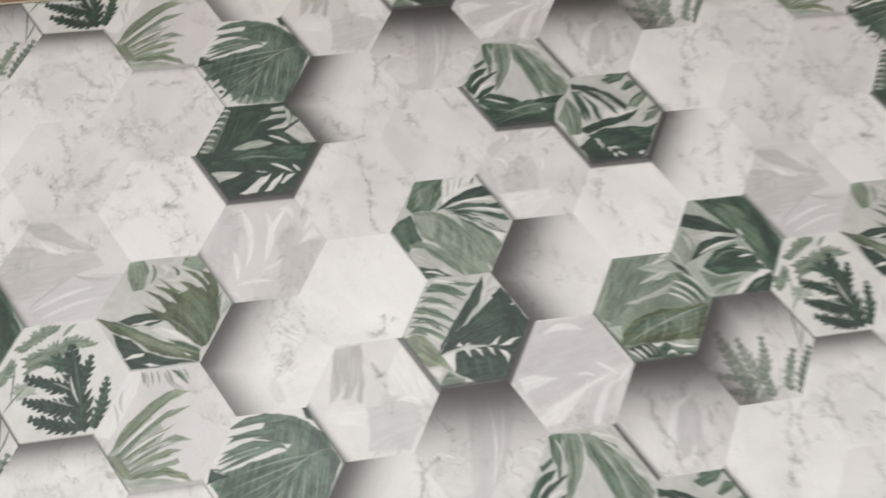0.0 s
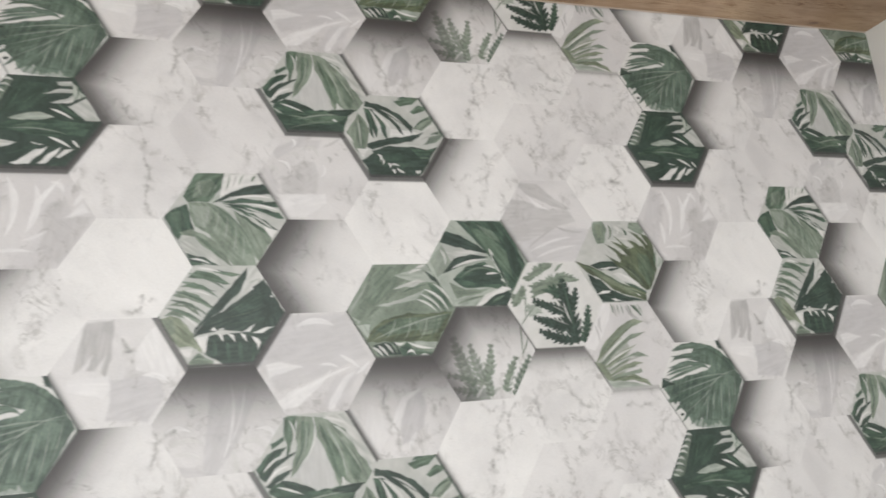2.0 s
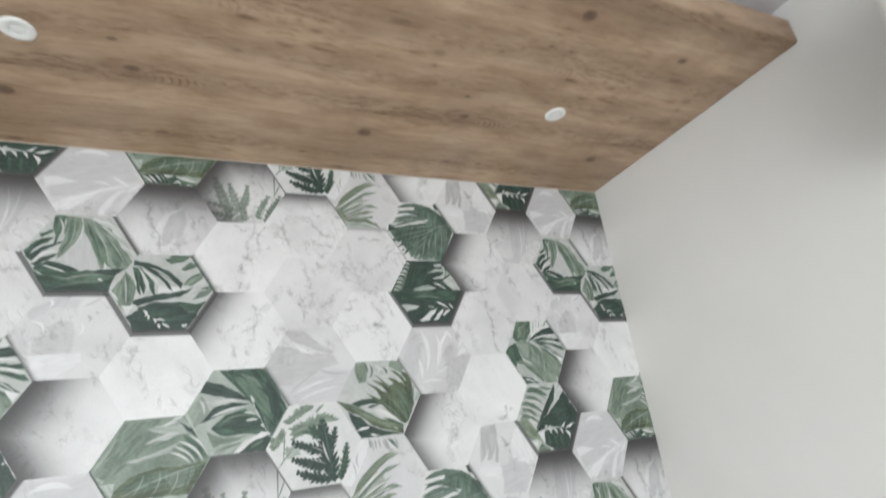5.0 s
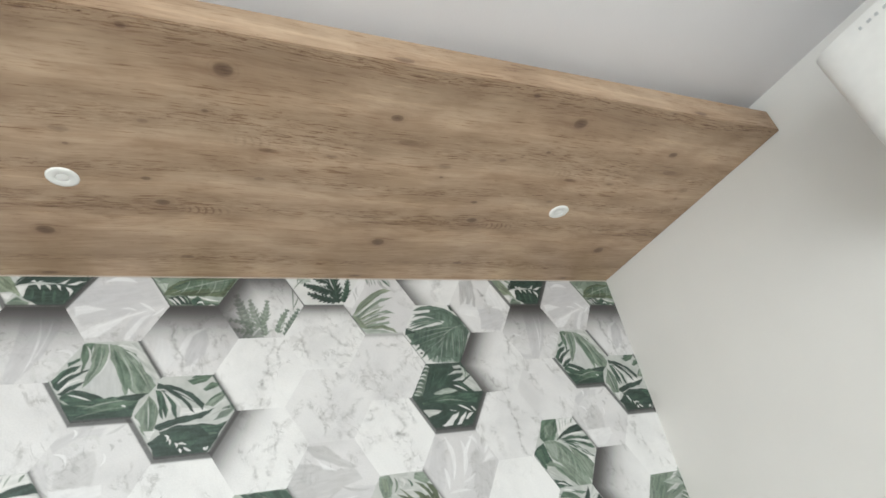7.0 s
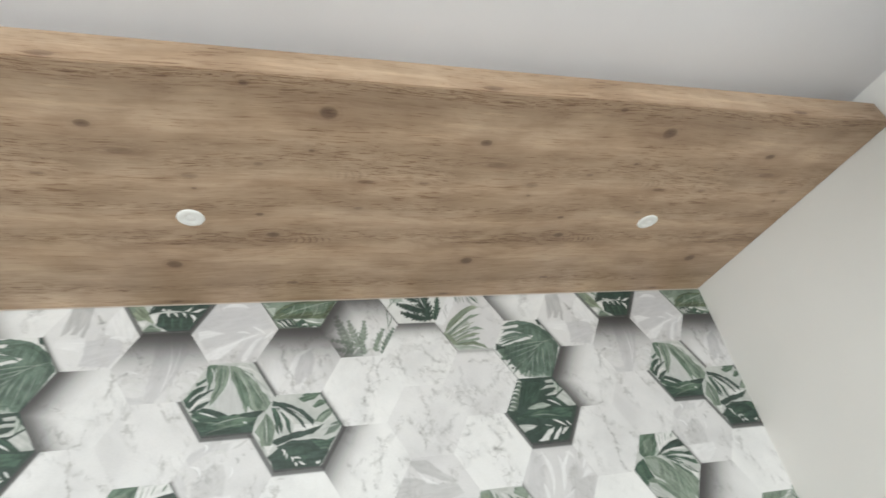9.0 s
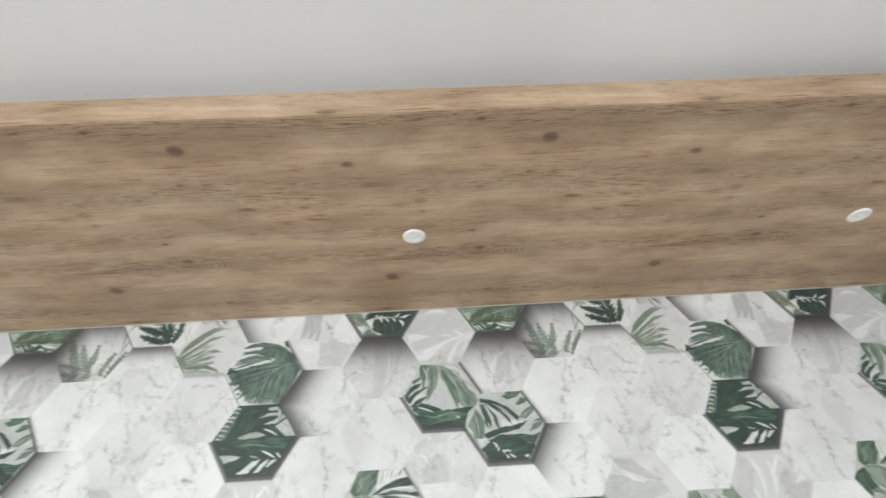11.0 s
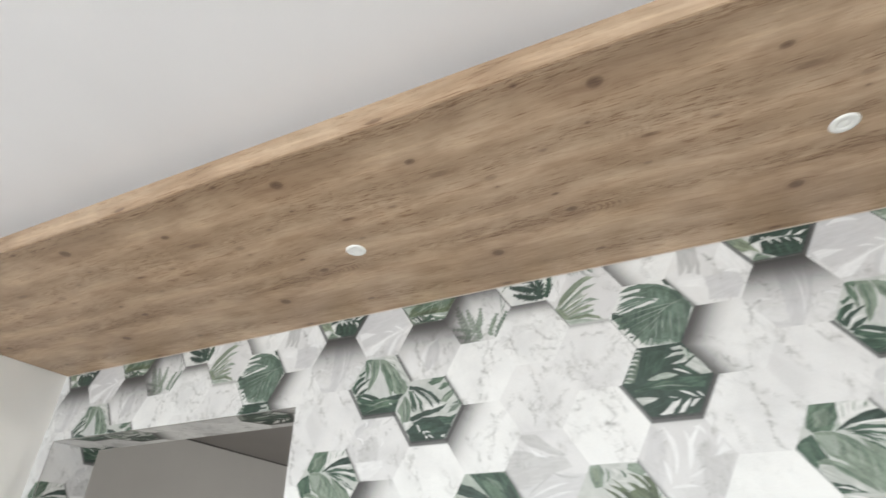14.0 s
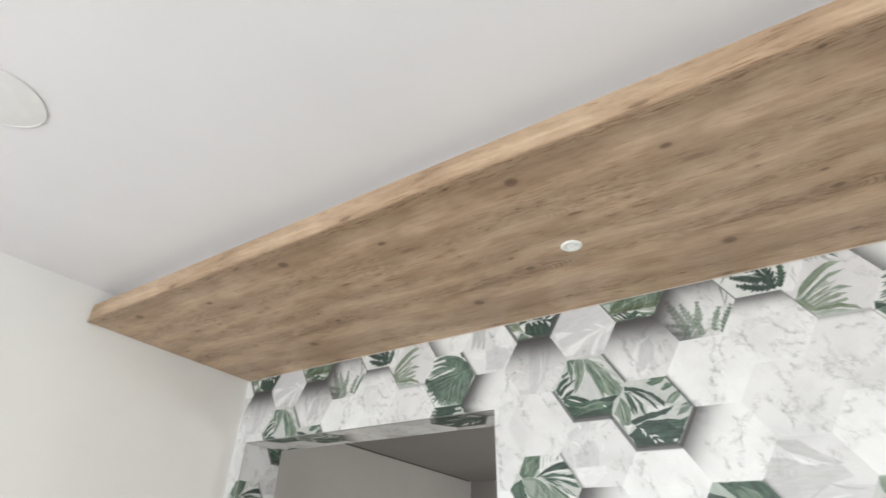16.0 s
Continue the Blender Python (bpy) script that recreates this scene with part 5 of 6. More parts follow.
def tile_leaf():
    t = Tile(base="mist")
    t.shape("sage", (-0.94, 0.04), (-0.70, 0.37), (-0.43, 0.28), (-0.58, -0.08), (-0.81, -0.26), solid=0.6)
    t.blade("white", -0.60, 0.33, -0.48, 0.08, 0.028, 0.04)
    t.blade("pale", -0.75, 0.28, -0.65, -0.03, 0.028, 0.04)
    t.shape("pale", (-0.70, 0.37), (0.03, 0.22), (0.21, 0.14), (-0.25, 0.12), (-0.53, 0.05))
    t.shape("forest", (-0.41, 0.81), (0.49, 0.81), (0.71, 0.51), (0.97, 0.02), (0.75, -0.37), (0.61, -0.57), (0.48, -0.19), (0.22, 0.14), (-0.14, 0.56))
    t.shape("mid", (-0.21, 0.76), (0.23, 0.56), (0.59, 0.18), (0.67, -0.28), (0.47, -0.09), (0.21, 0.23), solid=0.8)
    t.shape("sage", (0.00, 0.75), (0.33, 0.61), (0.50, 0.37), (0.23, 0.51), solid=0.5)
    t.shape("deep", (0.52, 0.65), (0.74, 0.32), (0.85, -0.05), (0.70, -0.28), (0.59, 0.18), solid=0.7)
    t.shape("mist", (-0.52, 0.76), (-0.24, 0.57), (-0.17, 0.48), (-0.42, 0.58))
    t.shape("deep", (-0.75, 0.41), (-0.61, 0.63), (-0.24, 0.49), (0.03, 0.32), (0.23, 0.18), (-0.16, 0.25), (-0.52, 0.33))
    t.shape("deep", (-0.71, -0.18), (-0.48, 0.08), (-0.16, 0.17), (0.22, 0.12), (0.02, 0.07), (-0.31, -0.02), (-0.58, -0.15))
    t.blade("white", -0.54, -0.10, 0.20, 0.07, 0.023, 0.05)
    t.shape("forest", (-0.52, -0.31), (-0.26, -0.07), (0.12, 0.03), (0.47, -0.23), (0.55, -0.51), (0.09, -0.46), (-0.32, -0.47))
    t.shape("deep", (-0.36, -0.31), (0.01, -0.11), (0.42, -0.23), (0.46, -0.41), (0.00, -0.40), solid=0.8)
    t.blade("sage", -0.36, -0.26, 0.29, -0.14, 0.019, 0.10, solid=0.6)
    t.blade("white", 0.09, -0.05, 0.32, -0.11, 0.019, 0.02)
    t.blade("white", 0.13, -0.21, 0.38, -0.20, 0.019, 0.01)
    t.blade("white", 0.33, 0.00, 0.42, -0.19, 0.023, 0.01)
    t.blade("white", 0.22, 0.28, 0.30, 0.02, 0.023, 0.02)
    t.blade("white", 0.42, -0.31, 0.56, -0.37, 0.023, 0.00)
    t.blade("mist", 0.42, -0.19, 0.54, -0.45, 0.019, 0.01)
    t.blade("forest", 0.26, 0.18, 0.58, -0.50, 0.028, 0.02)
    t.shape("sage", (-0.60, -0.35), (-0.28, -0.50), (0.20, -0.48), (-0.01, -0.56), (-0.46, -0.68))
    t.shape("mist", (-0.53, -0.66), (-0.10, -0.58), (0.46, -0.47), (0.21, -0.68), (-0.02, -0.78), (-0.48, -0.79))
    t.blade("sage", -0.47, -0.76, 0.08, -0.62, 0.023, 0.02)
    t.shape("white", (-0.12, -0.80), (0.08, -0.60), (0.45, -0.45), (0.63, -0.50), (0.21, -0.70), (0.02, -0.80))
    t.shape("deep", (0.02, -0.80), (0.26, -0.61), (0.55, -0.53), (0.62, -0.59), (0.51, -0.82))
    t.blade("mid", 0.21, -0.76, 0.49, -0.61, 0.023, 0.01)
    t.shape("mist", (0.66, 0.63), (0.73, 0.61), (0.99, 0.00), (0.94, -0.02), solid=0.8)
    t.edges((0,), "forest", 0.02, 0.7)
    t.edges((4,), "rim", 0.03, 0.8)
    return t


def tile_olive():
    t = Tile(base="pale")
    t.shape("sage", (-0.52, 0.80), (-0.30, 0.81), (-0.22, 0.64), (-0.30, 0.38), (-0.46, 0.34), (-0.54, 0.56))
    t.shape("lime", (-0.48, 0.77), (-0.36, 0.75), (-0.32, 0.54), (-0.43, 0.46), solid=0.6)
    t.shape("pale", (-0.11, 0.78), (0.21, 0.72), (0.11, 0.48), (-0.08, 0.53))
    t.blade("mid", 0.12, 0.68, 0.14, 0.42, 0.026, 0.08)
    t.blade("sage", -0.19, 0.76, -0.22, 0.43, 0.026, 0.07)
    t.blade("white", -0.02, 0.73, -0.02, 0.53, 0.021, 0.06)
    t.shape("sage", (0.31, 0.79), (0.54, 0.80), (0.65, 0.60), (0.53, 0.55), (0.26, 0.68))
    t.shape("pale", (-0.30, 0.41), (0.03, 0.49), (0.31, 0.55), (0.58, 0.24), (0.19, 0.09), (-0.08, 0.12))
    t.shape("pale", (-0.32, 0.24), (0.03, 0.08), (0.03, -0.09), (-0.16, -0.01))
    t.shape("olive", (0.53, -0.60), (0.18, -0.30), (-0.03, -0.08), (0.05, 0.08), (0.16, 0.21), (0.41, 0.29), (0.64, 0.32), (0.78, 0.40), (0.80, 0.21), (0.81, -0.14), (0.74, -0.38), (0.60, -0.58))
    t.shape("olive", (-0.31, 0.13), (-0.13, 0.03), (0.08, -0.06), (0.08, -0.17), (-0.10, -0.08))
    t.shape("olive", (-0.31, 0.36), (-0.08, 0.26), (0.18, 0.06), (0.08, -0.07), (-0.08, 0.18))
    t.shape("olive", (-0.17, 0.42), (0.11, 0.32), (0.37, 0.12), (0.24, 0.04), (0.06, 0.22))
    t.shape("olive", (-0.09, 0.53), (0.08, 0.40), (0.27, 0.24), (0.12, 0.29))
    t.shape("olive", (0.23, 0.44), (0.41, 0.37), (0.64, 0.17), (0.57, 0.02), (0.38, 0.24))
    t.shape("olive", (0.26, 0.61), (0.48, 0.54), (0.65, 0.35), (0.69, 0.12), (0.53, 0.36), (0.42, 0.50))
    t.shape("olive", (0.52, 0.59), (0.70, 0.50), (0.78, 0.37), (0.80, 0.08), (0.66, 0.34))
    t.shape("mid", (0.86, 0.23), (0.84, 0.06), (0.79, -0.09), (0.77, 0.01))
    t.shape("mist", (1.00, 0.01), (0.91, 0.08), (0.80, -0.14), (0.92, -0.13))
    t.blade("pale", 0.88, 0.17, 0.80, -0.11, 0.019, 0.02)
    t.shape("mid", (0.41, 0.18), (0.63, 0.12), (0.75, -0.24), (0.60, -0.52), (0.40, -0.19), solid=0.6)
    t.shape("deep", (0.11, -0.10), (0.29, -0.18), (0.49, -0.48), (0.34, -0.41), solid=0.5)
    t.blade("lime", -0.03, -0.07, 0.52, -0.57, 0.013, 0.05, solid=0.5)
    t.blade("lime", 0.16, 0.06, 0.60, -0.52, 0.013, 0.04, solid=0.5)
    t.blade("lime", 0.41, 0.18, 0.68, -0.43, 0.013, 0.06, solid=0.5)
    t.blade("deep", 0.05, 0.06, 0.54, -0.56, 0.013, 0.05, solid=0.5)
    t.blade("deep", 0.30, 0.16, 0.64, -0.48, 0.013, 0.07, solid=0.5)
    t.blade("deep", 0.63, 0.24, 0.74, -0.32, 0.013, 0.08, solid=0.5)
    t.blade("pale", 0.25, 0.55, 0.63, 0.21, 0.021, 0.05, solid=0.9)
    t.blade("pale", -0.12, 0.36, 0.19, 0.09, 0.024, 0.01, solid=0.9)
    t.blade("pale", -0.29, 0.24, 0.00, -0.02, 0.024, 0.00, solid=0.9)
    t.shape("deep", (-0.69, -0.08), (-0.45, -0.01), (-0.18, 0.00), (-0.02, -0.14), (-0.21, -0.20), (-0.50, -0.16))
    t.shape("mid", (-0.47, -0.04), (-0.21, -0.03), (-0.13, -0.10), (-0.39, -0.10), solid=0.5)
    t.shape("white", (-0.53, -0.16), (-0.29, -0.11), (-0.06, -0.11), (-0.29, -0.16))
    t.shape("white", (-0.20, -0.25), (-0.03, -0.23), (0.16, -0.31), (0.45, -0.55), (0.49, -0.58), (0.28, -0.47), (0.05, -0.40), (-0.08, -0.33))
    t.shape("forest", (0.05, -0.41), (0.28, -0.49), (0.53, -0.63), (0.49, -0.67), (0.23, -0.56))
    t.shape("deep", (-0.75, -0.26), (-0.49, -0.36), (-0.28, -0.56), (0.02, -0.70), (0.47, -0.80), (-0.03, -0.81), (-0.49, -0.81), (-0.58, -0.65), (-0.69, -0.43))
    t.shape("olive", (-1.00, 0.01), (-0.73, -0.07), (-0.39, -0.23), (-0.03, -0.44), (0.28, -0.56), (0.52, -0.65), (0.49, -0.80), (0.18, -0.71), (-0.21, -0.58), (-0.49, -0.35), (-0.80, -0.20))
    t.shape("lime", (-0.68, -0.13), (-0.34, -0.29), (0.02, -0.50), (0.38, -0.68), (0.13, -0.64), (-0.28, -0.46), (-0.54, -0.29), solid=0.6)
    t.blade("mid", -0.94, -0.03, 0.46, -0.74, 0.016, 0.04, solid=0.6)
    t.blade("white", 0.28, -0.65, 0.38, -0.71, 0.011, 0.00, solid=0.8)
    t.blade("lime", 0.02, -0.52, 0.49, -0.69, 0.016, 0.02, solid=0.6)
    t.shape("white", (-0.59, -0.64), (-0.46, -0.58), (-0.29, -0.59), (-0.33, -0.63), (-0.48, -0.64))
    t.shape("white", (-0.30, -0.75), (-0.20, -0.75), (-0.07, -0.80), (-0.20, -0.80))
    t.blade("forest", -0.48, -0.76, 0.43, -0.80, 0.019, 0.06, solid=0.7)
    return t


def tile_light_palm():
    t = Tile(1.0)
    t.shape("glow", (-0.97, 0.00), (-0.51, 0.82), (-0.32, 0.81), (-0.40, 0.49), (-0.77, -0.09), solid=0.6)
    t.blade("grey", -0.28, 0.80, -0.23, 0.55, 0.033, 0.00, solid=0.8)
    t.blade("mid", -0.33, 0.81, -0.29, 0.61, 0.024, 0.01, solid=0.7)
    t.blade("grey", -0.01, 0.76, 0.28, 0.48, 0.043, -0.04)
    t.blade("mid", 0.10, 0.78, 0.34, 0.54, 0.029, 0.02)
    t.blade("grey", -0.58, 0.58, -0.57, 0.24, 0.024, -0.05, solid=0.6)
    t.blade("white", 0.13, 0.69, 0.23, 0.55, 0.029, -0.01)
    t.blade("grey", -0.73, 0.42, -0.66, 0.07, 0.019, 0.03, solid=0.6)
    for x, y, dx in ((-0.20, 0.80, 0.03), (-0.12, 0.80, 0.05), (0.02, 0.80, 0.10), (0.18, 0.79, 0.13), (0.26, 0.79, 0.10)):
        t.blade("sage", x, y, x + dx, y - 0.22, 0.016, 0.01, solid=0.8)
    t.shape("lime", (-0.79, -0.30), (-0.55, 0.00), (-0.20, 0.17), (-0.02, -0.02), (-0.10, -0.34), (-0.20, -0.55), (-0.53, -0.70), solid=0.55)
    t.shape("lime", (-0.79, -0.30), (-0.59, 0.03), (-0.23, 0.35), (0.14, 0.52), (0.34, 0.44), (0.07, 0.34), (-0.25, 0.13), (-0.56, -0.12))
    t.shape("sage", (-0.68, -0.14), (-0.39, 0.17), (0.02, 0.43), (0.22, 0.43), (-0.19, 0.22), (-0.56, -0.08), solid=0.6)
    t.shape("sage", (-0.75, -0.35), (-0.41, -0.02), (0.00, 0.21), (0.36, 0.23), (0.04, 0.12), (-0.33, -0.12), (-0.63, -0.37))
    t.shape("lime", (-0.65, -0.40), (-0.33, -0.17), (0.14, 0.02), (-0.13, -0.17), (-0.50, -0.40))
    t.shape("sage", (-0.61, -0.50), (-0.30, -0.28), (0.15, -0.13), (0.36, -0.23), (0.00, -0.24), (-0.36, -0.41))
    t.shape("lime", (-0.60, -0.60), (-0.26, -0.40), (0.03, -0.31), (0.23, -0.35), (-0.17, -0.46), (-0.38, -0.61))
    t.shape("sage", (-0.58, -0.61), (-0.18, -0.51), (0.17, -0.45), (0.20, -0.51), (-0.13, -0.57), (-0.38, -0.65))
    t.shape("lime", (-0.53, -0.66), (0.00, -0.54), (0.28, -0.67), (0.38, -0.79), (0.00, -0.66))
    t.shape("lime", (-0.79, -0.30), (-0.67, -0.30), (-0.43, -0.60), (-0.53, -0.72))
    t.shape("mist", (-0.61, -0.63), (-0.11, -0.67), (0.37, -0.80), (-0.40, -0.82))
    t.blade("olive", -0.72, -0.26, 0.22, 0.46, 0.019, 0.03, solid=0.7)
    t.blade("olive", -0.68, -0.34, 0.24, 0.21, 0.014, 0.06, solid=0.6)
    t.blade("olive", -0.59, -0.41, 0.06, -0.02, 0.014, 0.02, solid=0.6)
    t.blade("olive", -0.56, -0.52, 0.28, -0.22, 0.014, 0.06, solid=0.6)
    t.blade("olive", -0.54, -0.62, 0.16, -0.39, 0.014, 0.04, solid=0.6)
    t.blade("olive", -0.50, -0.66, 0.31, -0.75, 0.014, 0.12, solid=0.6)
    t.blade("white", -0.67, -0.30, 0.15, 0.27, 0.024, 0.05)
    t.blade("white", -0.59, -0.37, 0.09, -0.05, 0.019, 0.04)
    t.blade("pale", -0.55, -0.47, 0.14, -0.20, 0.019, 0.05)
    t.blade("pale", -0.52, -0.59, 0.11, -0.41, 0.019, 0.03, solid=0.8)
    t.edges((3,), "rim", 0.03, 0.7)
    t.edges((4,), "grey", 0.05, 0.9)
    return t


def tile_fern():
    t = Tile(base="white")
    t.clump("sage", (-0.59, 0.50), (-0.34, 0.72), (-0.06, 0.81), (0.00, 0.76), (-0.21, 0.64), (-0.50, 0.46))
    t.clump("sage", (-0.88, 0.16), (-0.64, 0.36), (-0.61, 0.24), (-0.72, 0.04), (-0.86, 0.00))
    t.clump("mist", (-0.59, -0.01), (-0.37, 0.03), (-0.34, -0.14), (-0.57, -0.21))
    t.clump("sage", (-0.47, 0.36), (-0.28, 0.44), (0.05, 0.56), (0.24, 0.59), (0.52, 0.46), (0.13, 0.41), (-0.11, 0.27), (-0.44, 0.15))
    t.blade("sage", 0.04, 0.62, 0.24, 0.80, 0.028, 0.02)
    t.blade("sage", -0.64, -0.25, -0.61, 0.44, 0.014, -0.01)
    t.blade("sage", -0.74, -0.37, -0.41, -0.01, 0.014, 0.02)
    t.clump("forest", (-0.18, 0.27), (-0.01, 0.35), (0.17, 0.30), (0.29, 0.13), (0.05, 0.10))
    t.frond("deep", 0.40, -0.76, 0.17, 0.52, 11, 0.200, 0.03)
    t.frond("deep", 0.32, -0.14, 0.47, 0.34, 5, 0.120)
    t.frond("deep", 0.26, -0.16, -0.48, 0.11, 8, 0.140, 0.02)
    t.frond("deep", 0.32, -0.44, -0.49, -0.21, 9, 0.150, 0.03)
    t.frond("deep", 0.34, -0.70, -0.40, -0.46, 8, 0.140, 0.03)
    t.frond("forest", 0.52, -0.74, 0.69, 0.00, 8, 0.125, -0.02)
    t.blade("white", 0.17, 0.05, 0.31, -0.37, 0.019, -0.02, solid=0.8)
    t.blade("pale", -0.07, -0.02, 0.19, -0.16, 0.014, 0.01, solid=0.6)
    t.blade("pale", -0.10, -0.25, 0.24, -0.39, 0.014, 0.00, solid=0.6)
    t.blade("forest", 0.19, 0.43, 0.35, -0.67, 0.023, 0.02, solid=0.8)
    t.edges((4,), "rim", 0.03, 0.9)
    t.edges((3,), "rim", 0.03, 0.9)
    return t


def tile_faded_fern():
    t = Tile(0.45, ((1, 0.78, 0.52), (2, 0.95, 0.56), (3, 0.62, 0.42)))
    t.blade("sage", 0.73, 0.62, 0.74, -0.18, 0.016, 0.01)
    t.blade("sage", 0.88, 0.26, 0.73, -0.10, 0.016, 0.01)
    t.blade("sage", 0.62, 0.80, 0.90, 0.42, 0.016, 0.01, solid=0.7)
    t.frond("sage", -0.24, -0.60, -0.60, 0.32, 8, 0.190, 0.02, 0.65)
    t.frond("sage", -0.02, -0.54, -0.28, 0.20, 7, 0.140, 0.03, 0.75)
    t.frond("sage", 0.02, -0.52, 0.12, 0.17, 7, 0.130, -0.03, 0.85)
    t.frond("sage", -0.02, -0.56, -0.76, -0.35, 6, 0.120, -0.02, 0.7)
    t.frond("sage", -0.16, -0.68, -0.66, -0.60, 5, 0.110, 0.0, 0.7)
    t.shape("mid", (-0.45, -0.82), (-0.26, -0.50), (-0.10, -0.62), (0.02, -0.60), (0.06, -0.82), solid=0.6)
    t.frond("sage", 0.10, -0.78, 0.00, -0.36, 5, 0.120, 0.0, 0.8)
    t.frond("sage", 0.36, -0.72, 0.62, -0.08, 7, 0.120, 0.03, 0.95)
    t.frond("mid", 0.52, -0.80, 0.90, -0.06, 8, 0.115, 0.02, 0.8)
    t.blade("pale", -0.02, -0.56, -0.22, 0.10, 0.012, 0.02, solid=0.5)
    t.blade("pale", 0.12, -0.72, 0.30, -0.62, 0.030, 0.02, solid=0.7)
    t.blade("pale", 0.44, -0.60, 0.52, -0.42, 0.026, 0.0, solid=0.7)
    t.blade("white", -0.20, -0.78, -0.08, -0.62, 0.030, 0.01, solid=0.7)
    return t


def tile_ladder(shades=()):
    t = Tile(tone=0.7, shades=shades)
    t.shape("ghost", (-0.77, 0.48), (-0.49, 0.61), (-0.29, 0.73), (-0.16, 0.70), (-0.42, 0.46), (-0.68, 0.29), soft=0.035, solid=0.6)
    t.shape("ghost", (-0.49, 0.61), (0.11, 0.70), (0.04, 0.52), (-0.29, 0.53), soft=0.035, solid=0.5)
    t.shape("grey", (-0.59, -0.04), (-0.39, 0.00), (-0.32, 0.19), (-0.23, 0.28), (-0.03, 0.25), (0.04, 0.02), (0.01, -0.33), (-0.58, -0.37), (-0.61, -0.19), soft=0.035, solid=0.35)
    t.shape("glow", (-0.64, -0.37), (0.16, -0.35), (0.19, -0.53), (-0.20, -0.79), (-0.51, -0.80), soft=0.035, solid=0.7)
    t.shape("ghost", (-0.93, 0.11), (-0.79, 0.15), (-0.67, -0.19), (-0.64, -0.36), (-0.70, -0.34), soft=0.035, solid=0.5)
    t.blade("white", -0.91, 0.12, -0.66, -0.08, 0.030, 0.14, solid=0.7)
    t.blade("glow", -0.69, 0.27, -0.45, 0.00, 0.034, 0.10)
    t.blade("white", -0.50, 0.39, -0.28, 0.32, 0.024, 0.06, solid=0.8)
    t.blade("white", -0.29, 0.46, 0.05, 0.31, 0.034, 0.16, solid=0.7)
    t.blade("glow", -0.45, 0.72, -0.44, 0.51, 0.027, 0.08, solid=0.8)
    t.blade("grey", 0.21, 0.37, 0.25, 0.24, 0.030, 0.04, solid=0.7)
    t.blade("grey", 0.33, 0.43, 0.41, 0.39, 0.024, 0.01, solid=0.6)
    t.blade("grey", 0.49, 0.53, 0.57, 0.50, 0.020, 0.01, solid=0.6)
    t.blade("grey", 0.12, 0.55, 0.46, 0.75, 0.024, -0.02, solid=0.5)
    t.blade("glow", 0.10, 0.25, 0.06, -0.05, 0.027, 0.08, solid=0.7)
    t.blade("grey", -0.39, 0.12, -0.37, -0.07, 0.027, 0.06, solid=0.4)
    t.blade("grey", -0.15, 0.05, -0.13, -0.13, 0.027, 0.04, solid=0.4)
    return t


def tile_shards(shades=()):
    t = Tile(tone=0.8, shades=shades)
    t.shape("grey", (-0.96, 0.06), (-0.77, 0.45), (-0.40, 0.38), (0.00, 0.23), (0.46, 0.24), (0.62, -0.01), (0.18, -0.11), (-0.21, -0.29), (-0.42, -0.41), (-0.75, -0.42), soft=0.035, solid=0.55)
    t.shape("grey", (-0.63, 0.78), (-0.17, 0.76), (0.18, 0.46), (0.51, 0.26), (0.37, 0.22), (0.05, 0.34), (-0.40, 0.53), soft=0.035, solid=0.6)
    t.shape("glow", (-0.41, 0.52), (0.05, 0.21), (-0.21, 0.27), soft=0.035, solid=0.8)
    t.shape("ghost", (-0.71, -0.45), (-0.21, -0.32), (0.20, -0.13), (0.85, -0.17), (0.82, -0.54), (0.46, -0.80), (-0.45, -0.82), soft=0.035, solid=0.6)
    t.blade("grey", -0.47, -0.56, 0.20, -0.12, 0.025, 0.04, solid=0.5)
    t.blade("grey", 0.14, -0.10, 0.76, -0.22, 0.025, -0.05, solid=0.6)
    t.blade("grey", 0.85, -0.15, 0.82, -0.46, 0.037, 0.06, solid=0.4)
    t.blade("glow", -0.44, -0.62, 0.50, -0.32, 0.029, 0.05, solid=0.6)
    t.blade("glow", -0.32, -0.75, 0.57, -0.50, 0.029, 0.05, solid=0.6)
    return t


def tile_feathers(shades=()):
    t = Tile(tone=1.0, shades=shades)
    t.shape("grey", (0.25, 0.23), (0.54, 0.32), (0.67, 0.04), (0.94, 0.03), (0.53, -0.79), (0.23, -0.44), soft=0.035, solid=0.35)
    t.shape("ghost", (-0.57, 0.72), (-0.36, 0.60), (-0.39, 0.01), (-0.61, -0.57), (-0.86, -0.03), soft=0.035, solid=0.5)
    t.blade("glow", -0.34, 0.70, -0.28, -0.32, 0.054, 0.13, solid=0.75)
    t.blade("glow", 0.08, 0.57, -0.01, -0.27, 0.054, 0.10, solid=0.75)
    t.blade("glow", 0.45, 0.67, 0.03, -0.19, 0.040, -0.08)
    t.blade("glow", -0.45, -0.01, -0.41, -0.50, 0.044, 0.03, solid=0.9)
    t.blade("glow", -0.44, -0.56, 0.14, -0.55, 0.030, 0.03, solid=0.7)
    t.blade("glow", -0.03, -0.37, 0.32, -0.21, 0.030, -0.02, solid=0.6)
    t.shape("glow", (0.56, 0.00), (0.78, 0.24), (0.91, 0.10), (0.67, 0.03), soft=0.035, solid=0.8)
    t.blade("glow", 0.82, 0.47, 0.65, 0.19, 0.040, 0.00, solid=0.8)
    t.blade("glow", -0.59, -0.63, -0.37, -0.73, 0.030, 0.00, solid=0.6)
    t.blade("glow", 0.28, 0.61, 0.50, 0.40, 0.044, 0.07, solid=0.6)
    return t


